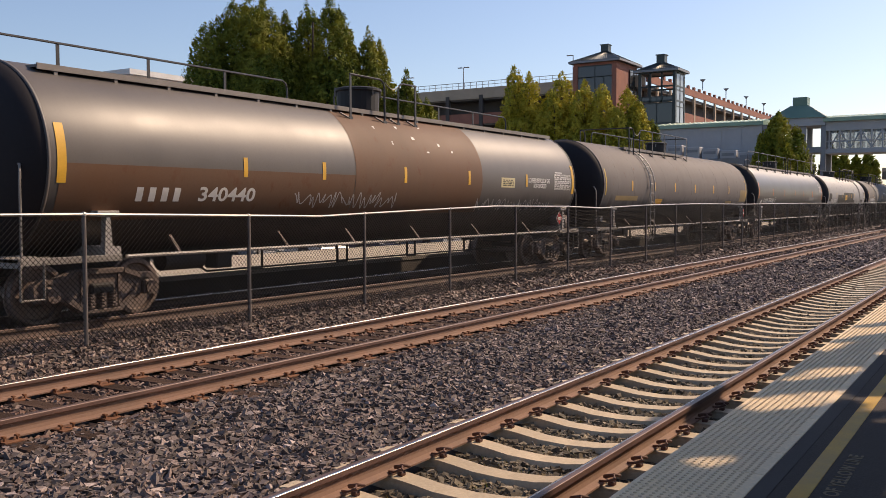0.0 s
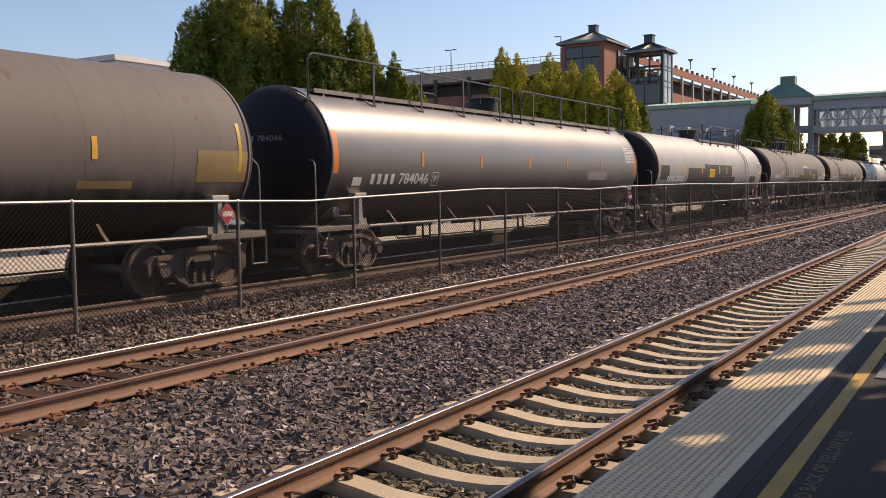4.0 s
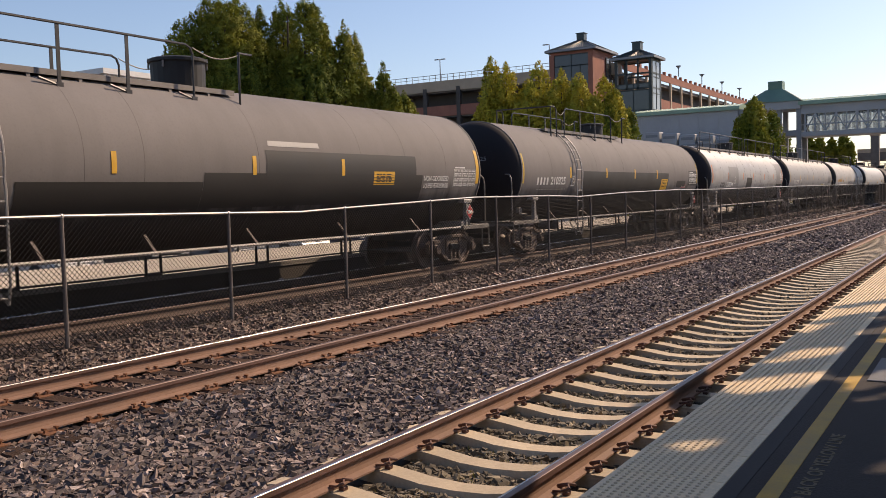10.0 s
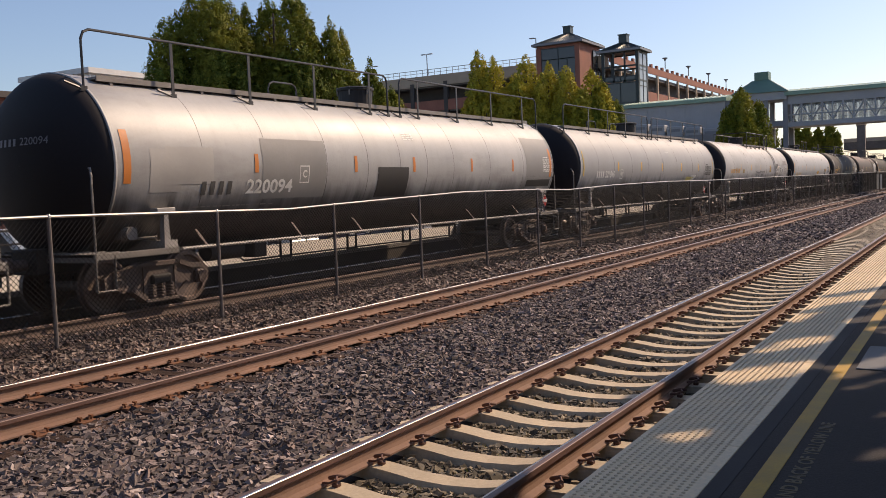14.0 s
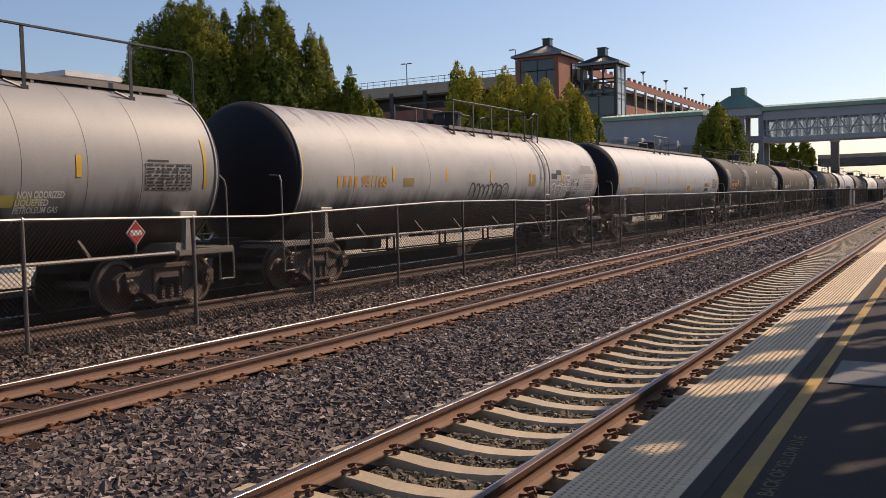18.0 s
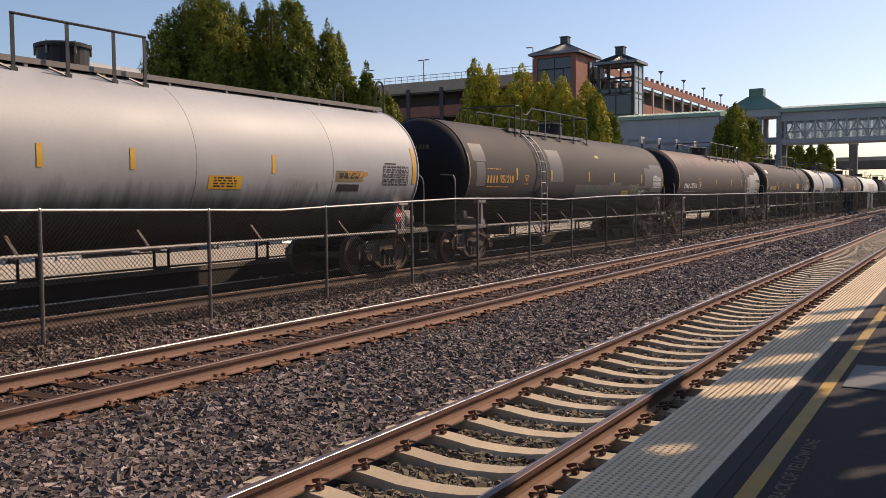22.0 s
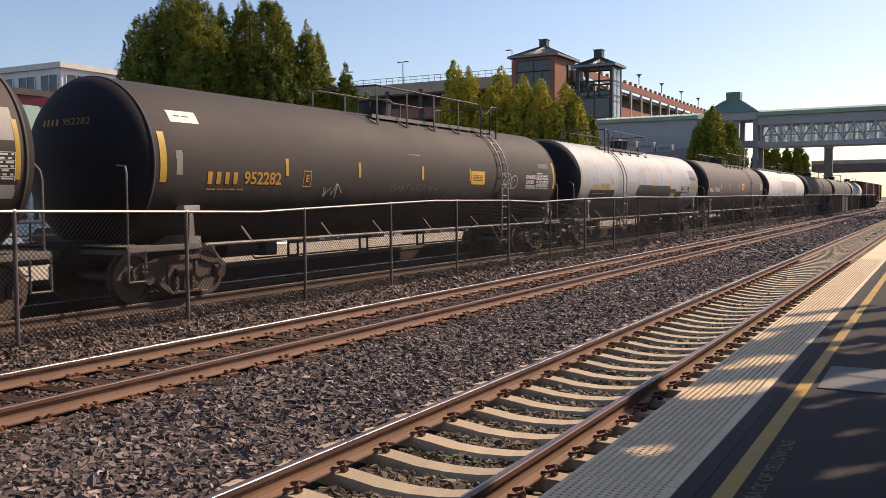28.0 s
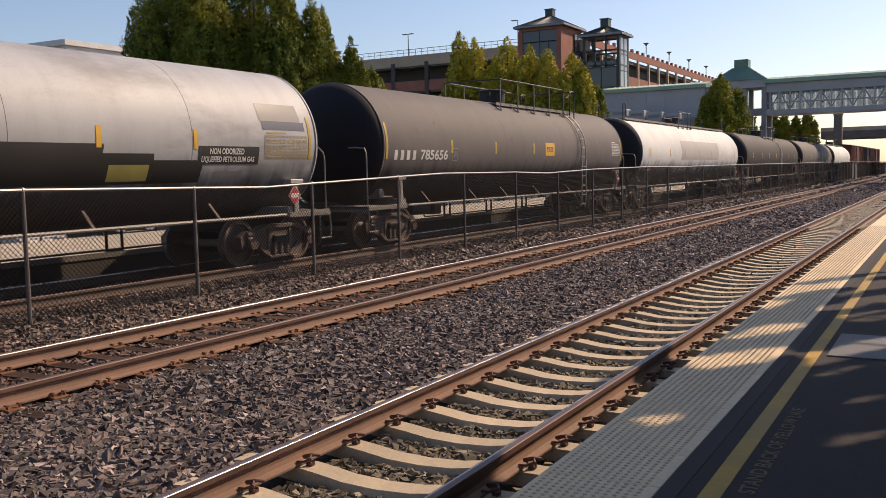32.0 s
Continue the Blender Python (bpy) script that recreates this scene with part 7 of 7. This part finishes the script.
hip_roof(tw, X0, X0 + D1, Y0, Y0 + W1, 18.0, 0.4, 1.15, M["dark_roof"])

ga = thing("parking_garage", "open brick parking garage with tan columns", "garage")
# a solid block whose dark colour stands for shade on the open floors
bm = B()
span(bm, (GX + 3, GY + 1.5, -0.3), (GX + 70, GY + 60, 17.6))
part("core", bm, M["garage_dark"], ga, "solid core coloured dark for the garage's inner shade")
for k in range(5):
    z = 17.3 - 3.6 * k
    bm = B()
    span(bm, (GX, GY, z if k else z + 0.55), (GX + 72, GY + 0.2, z + 1.5))
    part("parapet", bm, M["brick"], ga, "brick spandrel")
    bm = B()
    span(bm, (GX, GY + 0.36, z), (GX + 0.35, GY + 62, z + 1.5))
    part("parapet", bm, M["brick"] if k else M["tan"], ga, "shaded spandrel")
    bm = B()
    span(bm, (GX + 0.36, GY + 0.36, z - 0.2), (GX + 72, GY + 62, z + 0.25))
    part("floor_slab", bm, M["dark_concrete"], ga)
for i in range(26):
    x = GX + 4 + 2.7 * i
    bm = B()
    span(bm, (x - 0.3, GY - 0.04, 18.8), (x + 0.3, GY + 0.3, 19.25))
    part("merlon", bm, M["brick"], ga)
for i in range(13):
    x = GX + 4 + 5.4 * i
    bm = B()
    span(bm, (x - 0.26, GY - 0.06, -0.3), (x + 0.26, GY + 0.22, 17.8))
    part("column", bm, M["tan"], ga)
# columns of the west side, with its shade put into their colour
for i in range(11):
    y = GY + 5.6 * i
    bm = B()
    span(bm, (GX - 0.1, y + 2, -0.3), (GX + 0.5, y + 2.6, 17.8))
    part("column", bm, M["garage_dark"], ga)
bm = B()
for i in range(60):
    y = GY + 0.5 + i
    span(bm, (GX + 0.15, y, 18.8), (GX + 0.2, y + 0.05, 19.7))
pipe(bm, [(GX + 0.18, GY + 0.4, 19.7), (GX + 0.18, GY + 61, 19.7)], 0.04)
pipe(bm, [(GX + 0.18, GY + 0.4, 19.25), (GX + 0.18, GY + 61, 19.25)], 0.03)
part("roof_railing", bm, M["grey_steel"], ga)


def street_lamp(x, y, z, h, label, twin=False):
    t = thing("lamp_post", label, "lamp post", "garage roof lamps", at=pose(x, y, z))
    bm = B()
    rod(bm, (0, 0, 0), (0, 0, h), 0.09, 8, 0.06)
    part("pole", bm, M["grey_steel"], t)
    bm = B()
    for s in ((-1, 1) if twin else (1,)):
        box(bm, (0, s * 0.55, h), (0.35, 0.75, 0.12), None, 0.03)
        rod(bm, (0, 0, h - 0.02), (0, s * 0.4, h), 0.04, 6)
    part("luminaire", bm, M["grey_steel"], t)


street_lamp(118, 70.3, 18.8, 3.4, "tall grey lamp post on the garage roof", True)
street_lamp(118, 52.8, 18.8, 3.7, "grey lamp post on the garage roof with a single arm")
street_lamp(118, 80.0, 18.8, 2.6, "short grey lamp post on the garage roof", True)
for i in range(5):
    t = thing("roof_lamp", "small grey lamp on the garage parapet", "lamp", "parapet lamps", at=pose(GX + 12 + 13 * i, GY + 0.25, 19.36))
    bm = B()
    rod(bm, (0, 0, 0), (0, 0, 1.2), 0.07, 8)
    part("pole", bm, M["grey_steel"], t)
    bm = B()
    lathe(bm, [(1.15, 0.10), (1.35, 0.16), (1.55, 0.42), (1.62, 0.42), (1.66, 0.05)], "Z", 12)
    part("shade", bm, M["grey_steel"], t)

br = thing("skybridge", "grey enclosed skybridge with a pale green roof over the tracks", "bridge", kind="structure")
BX, BZ0, BZ1 = 105.0, 7.5, 10.7
bm = B()
span(bm, (BX, 24.5, BZ0), (BX + 4, 40, BZ1))
part("closed_span", bm, M["grey_panel"], br, "grey panelled bridge wall")
for k in range(7):
    y = 24.5 + 2.2 * k
    bm = B()
    span(bm, (BX - 0.03, y, BZ0 + 0.3), (BX - 0.004, y + 2.16, BZ1 - 0.02), 0.008)
    part("wall_panel", bm, M["grey_panel"], br)
bm = B()
span(bm, (BX, -20, 7.35), (BX + 4, 18.0, 7.85))
span(bm, (BX, -20, 9.75), (BX + 0.25, 18.0, BZ1))
span(bm, (BX + 3.75, -20, 9.75), (BX + 4, 18.0, BZ1))
part("girder", bm, M["grey_panel"], br)
for i in range(37):
    y = 17.6 - 1.025 * i
    bm = B()
    span(bm, (BX, y - 0.07, 7.85), (BX + 0.2, y + 0.07, 9.75))
    part("upright", bm, M["grey_panel"], br)
    bm = B()
    a, b = (BX + 0.1, y, 7.9), (BX + 0.1, y - 1.025, 9.72)
    if i % 2:
        a, b = (BX + 0.1, y, 9.72), (BX + 0.1, y - 1.025, 7.9)
    rod(bm, a, b, 0.07, 6)
    part("diagonal", bm, M["grey_panel"], br)
    for dx in (0.25, 3.8):
        bm = B()
        span(bm, (BX + dx, y - 0.95, 7.86), (BX + dx + 0.03, y - 0.075, 9.74))
        part("pane", bm, M["clear_glass"], br)
bm = B()
span(bm, (BX - 0.01, -20, 8.55), (BX + 0.12, 18.0, 8.68))
part("hand_rail", bm, M["grey_panel"], br)
for y0, y1 in ((-20.0, 18.2), (24.3, 40.0)):
    bm = B()
    extrude_poly(bm, [(BX - 0.4, BZ1 + 0.004), (BX + 4.4, BZ1 + 0.004), (BX + 4.4, BZ1 + 0.4), (BX + 2.0, BZ1 + 0.8), (BX - 0.4, BZ1 + 0.4)], y0, y1, "Y")
    part("roof", bm, M["green_roof"], br, "pale green metal roof")
    bm = B()
    for k in range(int((y1 - y0) / 0.6)):
        y = y0 + 0.3 + 0.6 * k
        rod(bm, (BX - 0.4, y, BZ1 + 0.42), (BX + 2.0, y, BZ1 + 0.82), 0.03, 4)
    part("roof_seams", bm, M["green_roof"], br)
# low shelter with square roof units, seen over the train
sh = thing("station_shelter", "low grey shelter with square roof units before the skybridge", "shelter")
bm = B()
span(bm, (99.5, 24, -0.3), (102.5, 34.6, 6.9))
part("wall", bm, M["grey_steel"], sh)
for k in range(5):
    y = 33.6 - 1.95 * k
    bm = B()
    span(bm, (100.2, y - 1.7, 6.9), (102.0, y, 8.5 - 0.24 * k), 0.05)
    u = part("roof_unit", bm, M["grey_panel"], sh, "pale grey boxy roof unit")
    bm = B()
    span(bm, (100.15, y - 1.5, 7.9 - 0.24 * k), (100.198, y - 0.2, 8.2 - 0.24 * k))
    part("grille", bm, M["grey_steel"], u)
bm = B()
for dx in (0.2, 3.6):
    for y in (18.2, 20.2, 24.2):
        span(bm, (BX + dx - 0.25, y - 0.25, -0.4), (BX + dx + 0.25, y + 0.25, BZ1))
part("support_column", bm, M["grey_steel"], br)
bm = B()
span(bm, (BX, 18.1, BZ0), (BX + 4, 24.4, BZ0 + 0.6))
part("landing_deck", bm, M["grey_steel"], br)
cup = part("cupola", span(B(), (BX - 0.3, 18.0, BZ1 - 0.35), (BX + 4.3, 23.6, BZ1 + 0.5)), M["grey_panel"], br)
bm = B()
lo = [bm.verts.new(p) for p in ((BX - 0.5, 17.8, BZ1 + 0.5), (BX + 4.5, 17.8, BZ1 + 0.5), (BX + 4.5, 23.8, BZ1 + 0.5), (BX - 0.5, 23.8, BZ1 + 0.5))]
hi = [bm.verts.new(p) for p in ((BX + 1.2, 20.0, BZ1 + 2.0), (BX + 2.8, 20.0, BZ1 + 2.0), (BX + 2.8, 21.8, BZ1 + 2.0), (BX + 1.2, 21.8, BZ1 + 2.0))]
for i in range(4):
    bm.faces.new((lo[i], lo[(i + 1) % 4], hi[(i + 1) % 4], hi[i]))
bm.faces.new(hi)
bm.faces.new(lo[::-1])
part("cupola_roof", bm, M["cupola_green"], cup)
part("cupola_vent", span(B(), (BX + 1.3, 20.1, BZ1 + 1.9), (BX + 2.7, 21.6, BZ1 + 2.9)), M["cupola_green"], cup)


# ---- buildings beyond the street ----
def block(name, label, x0, x1, y0, y1, z, wall, rows, cols, glass, trim, roof=None):
    """A plain house: walls, a roof slab, and framed windows on the two seen sides."""
    t = thing(name, label, "building")
    bm = B()
    span(bm, (x0, y0, -0.3), (x1, y1, z))
    w = part("wall", bm, wall, t)
    bm = B()
    span(bm, (x0 - 0.4, y0 - 0.4, z + 0.003), (x1 + 0.4, y1 + 0.4, z + 0.45))
    part("roof_slab", bm, roof or trim, t)
    st = z / rows
    for r in range(rows):
        for k, (a, b, face) in enumerate(((y0, y1, "X"), (x0, x1, "Y"))):
            n = cols[k]
            for i in range(n):
                u0, u1 = a + (b - a) * (i + 0.15) / n, a + (b - a) * (i + 0.85) / n
                z0, z1 = st * r + st * 0.25, st * r + st * 0.85
                bm = B()
                if face == "X":
                    span(bm, (x0 - 0.05, u0, z0), (x0 + 0.02, u1, z1))
                else:
                    span(bm, (u0, y0 - 0.05, z0), (u1, y0 + 0.02, z1))
                win = part("window", bm, glass, t)
                bm = B()
                for q in (u0 - 0.08, u1 - 0.02, (u0 + u1) / 2 - 0.04):
                    if face == "X":
                        span(bm, (x0 - 0.1, q, z0), (x0 - 0.052, q + 0.1, z1))
                    else:
                        span(bm, (q, y0 - 0.1, z0), (q + 0.1, y0 - 0.052, z1))
                part("window_frame", bm, trim, win)
    return t


block("office_building", "white modern office building with large dark windows", 52, 66, 63.2, 71.5, 12.9, M["fresh_white"], 4, (3, 5), M["glass"], M["white"])
block("shop_building", "white shop building with a red fascia", 37.5, 46, 46.6, 52.5, 7.7, M["white"], 2, (3, 4), M["glass"], M["mullion"], M["red"])
block("brick_building", "long red brick building with dark windows", 41.5, 52, 60.5, 74, 10.0, M["brick"], 3, (7, 5), M["glass"], M["garage_dark"])

# station canopy: white trusses under a pale green gable
cn = thing("station_canopy", "white trussed station canopy with a pale green roof", "canopy")
cx0, cx1, cy0, cy1 = 21.5, 29.5, 35.5, 39.5
bm = B()
for y0, y1, z0, z1 in ((cy0, (cy0 + cy1) / 2, 4.9, 6.4), ((cy0 + cy1) / 2, cy1, 6.4, 4.9)):
    vs = [bm.verts.new(p) for p in ((cx0, y0, z0), (cx1, y0, z0), (cx1, y1, z1), (cx0, y1, z1))]
    up = [bm.verts.new(v.co + Vector((0, 0, 0.1))) for v in vs]
    bm.faces.new(vs[::-1])
    bm.faces.new(up)
    for i in range(4):
        bm.faces.new((vs[i], vs[(i + 1) % 4], up[(i + 1) % 4], up[i]))
part("roof", bm, M["green_roof"], cn)
for i in range(6):
    x = cx0 + (cx1 - cx0) * i / 5
    bm = B()
    pipe(bm, [(x, cy0, 4.85), (x, (cy0 + cy1) / 2, 6.33), (x, cy1, 4.85), (x, cy0, 4.85)], 0.06, 6)
    for k in range(1, 4):
        y = cy0 + (cy1 - cy0) * k / 4
        rod(bm, (x, y, 4.85), (x, y, 6.3 - abs(y - (cy0 + cy1) / 2) * 0.74), 0.04, 5)
    part("truss", bm, M["white"], cn)
    for y in (cy0, cy1):
        bm = B()
        rod(bm, (x, y, -0.3), (x, y, 4.9), 0.09, 8)
        part("column", bm, M["white"], cn)
bm = B()
for y in (cy0, cy1):
    span(bm, (cx0, y - 0.08, 4.55), (cx1, y + 0.08, 4.9))
part("beam", bm, M["white"], cn)

# low wall and railing behind the far platform
rl = thing("railing", "dark steel railing behind the far platform", "railing")
for i in range(56):
    x = 6 + 2.0 * i
    bm = B()
    rod(bm, (0, 0, 0), (0, 0, 1.05), 0.03, 6)
    part("post", bm, M["black"], rl, at=pose(x, 20.8, 0.40))
for z in (0.75, 1.10, 1.44):
    bm = B()
    rod(bm, (6, 20.8, z), (116, 20.8, z), 0.025, 6)
    part("rail", bm, M["black"], rl)


# ---- parked cars ----
def parked_car(x, y, paint, label, turn=0, tall=0.0):
    t = thing("parked_car", label, "car", "cars parked behind the far platform", at=pose(x, y, -0.3, 0, 0, turn))
    bm = B()
    body = [(-2.2, 0.32), (-2.25, 0.62), (-2.1, 0.86), (-1.1, 0.98), (0.9, 0.98), (1.95, 0.84), (2.2, 0.62), (2.18, 0.32), (1.75, 0.26), (-1.75, 0.26)]
    extrude_poly(bm, body, -0.88, 0.88, "Y")
    bmesh.ops.bevel(bm, geom=[e for e in bm.edges], offset=0.05, segments=2, affect='EDGES')
    b = part("body", bm, paint, t)
    bm = B()
    extrude_poly(bm, [(-1.75, 0.97), (-1.25, 1.42 + tall), (0.25, 1.44 + tall), (1.05, 0.97)], -0.74, 0.74, "Y")
    bmesh.ops.bevel(bm, geom=[e for e in bm.edges], offset=0.06, segments=2, affect='EDGES')
    part("cabin", bm, paint, t)
    for s in (-1, 1):
        bm = B()
        extrude_poly(bm, [(-1.55, 1.02), (-1.18, 1.36 + tall), (0.2, 1.37 + tall), (0.8, 1.02)], s * 0.742, s * 0.752, "Y")
        part("side_window", bm, M["glass"], t)
        for x in (-1.35, 1.35):
            bm = B()
            lathe(bm, [(-0.1, 0.2), (-0.1, 0.32), (-0.06, 0.335), (0.06, 0.335), (0.1, 0.32), (0.1, 0.2)], "Y", 20, True)
            w = part("wheel", bm, M["black"], t, at=pose(x, s * 0.8, 0.335))
            bm = B()
            rod(bm, (0, -0.105, 0), (0, 0.105, 0), 0.19, 14)
            part("rim", bm, M["galv"], w)
    for x0, x1 in ((1.0, 0.27), (-1.72, -1.27)):
        bm = B()
        z1 = 1.41 + tall
        vs = [bm.verts.new(p) for p in ((x0 + 0.03, -0.66, 1.0), (x0 + 0.03, 0.66, 1.0), (x1 + 0.03, 0.62, z1), (x1 + 0.03, -0.62, z1))]
        up = [bm.verts.new(v.co + Vector((0.02 if x0 > 0 else -0.05, 0, 0.02))) for v in vs]
        bm.faces.new(vs)
        bm.faces.new(up[::-1])
        for i in range(4):
            bm.faces.new((vs[i], up[i], up[(i + 1) % 4], vs[(i + 1) % 4]))
        part("windscreen", bm, M["bright_glass"], t)
    for s in (-0.62, 0.62):
        bm = B()
        box(bm, (2.2, s, 0.66), (0.06, 0.34, 0.13), None, 0.02)
        part("headlight", bm, M["white"], t)


for i, (x, y, c, lab, a) in enumerate(((17.6, 25.0, "white", "white parked pickup facing the tracks", -90), (21.5, 25.5, "black", "black parked car behind the far platform", -90), (25.0, 25.3, "silver", "silver parked car behind the far platform", -90), (29.0, 25.4, "white", "white parked van behind the far platform", 88),
                                       (33.0, 25.6, "blue", "dark blue parked car behind the far platform", -90), (37.5, 25.2, "silver", "silver parked car behind the far platform", 90), (42, 25.5, "black", "black parked car behind the far platform", -90), (47, 25.3, "white", "white parked car behind the far platform", -90),
                                       (52, 25.5, "silver", "silver parked car behind the far platform", 90), (58, 25.4, "white", "white parked car behind the far platform", -90), (64, 25.5, "black", "black parked car behind the far platform", 90), (13.6, 25.3, "silver", "silver parked car behind the far platform", -90))):
    parked_car(x, y, M["car_" + c], lab, a, 0.25 if i in (0, 3) else 0.0)

# ---- far end of the line ----
cb = thing("signal_cabinet", "dark steel signal cabinet at the fence's end", "cabinet", at=pose(117.5, 10.9, 0.0))
bm = B()
span(bm, (-1.4, -0.5, 0.0), (1.4, 0.5, 2.0), 0.03)
part("body", bm, M["black"], cb)
bm = B()
span(bm, (-1.5, -0.6, 2.0), (1.5, 0.6, 2.1), 0.02)
part("lid", bm, M["dark_truck"], cb)
mk = thing("marker_post", "white trackside marker post", "post", at=pose(120.0, 10.3, 0.0))
bm = B()
span(bm, (-0.1, -0.1, 0.0), (0.1, 0.1, 1.9), 0.02)
part("stake", bm, M["white"], mk)
vd = thing("viaduct", "grey concrete road viaduct beyond the skybridge", "bridge", kind="structure")
bm = B()
span(bm, (150, -60, 5.7), (160, 17.8, 6.8))
part("deck", bm, M["dark_concrete"], vd)
bm = B()
span(bm, (149.9, -60, 6.8), (150.2, 17.8, 7.35))
part("parapet", bm, M["concrete"], vd)
for y in (-4.0, -25.0):
    bm = B()
    span(bm, (152, y - 0.9, -0.4), (158, y + 0.9, 5.7))
    part("pier", bm, M["dark_concrete"], vd)
br2 = thing("stone_pylon", "square dark stone pylon beside the viaduct", "pylon")
bm = B()
span(bm, (146, 14.5, -0.4), (147.1, 15.6, 9.0), 0.02)
part("shaft", bm, M["dark_concrete"], br2)
bm = B()
span(bm, (145.9, 14.4, 9.0), (147.2, 15.7, 9.4), 0.05)
part("cap", bm, M["tan"], br2)
# steel hatch in the platform
ht = thing("platform_hatch", "grey steel utility hatch set in the platform", "hatch", at=pose(9.55, 0.45, PZ))
bm = B()
span(bm, (-0.61, -0.9, 0.0), (0.61, 0.54, 0.012), 0.004)
part("plate", bm, M["hatch"], ht)
for hx0 in (-0.42, 0.30):
    bm = B()
    span(bm, (hx0, -0.18, 0.012), (hx0 + 0.12, -0.13, 0.015))
    part("lift_slot", bm, M["galv"], ht)


def motions():
    for car, a, b in zip(cars, JOINTS, JOINTS[1:]):
        c = (a + b) / 2
        walk(car, [(t, pose(c - SPEED * t, TRACK_Y, TRACK_Z)) for t in (0.0, 8.0, 16.0, 24.0, 32.0)])
    first = {}
    turn = math.degrees(SPEED / 0.457)
    for w, s in wheelsets:
        if s not in first:
            walk(w, [(k / 15, pose(s * 0.889, 0, 0.457, 0, -turn * k / 15, 0)) for k in range(481)])
            first[s] = w.animation_data
        else:
            w.rotation_mode = "QUATERNION"
            w.animation_data_create()
            w.animation_data.action = first[s].action
            w.animation_data.action_slot = first[s].action_slot


motions()
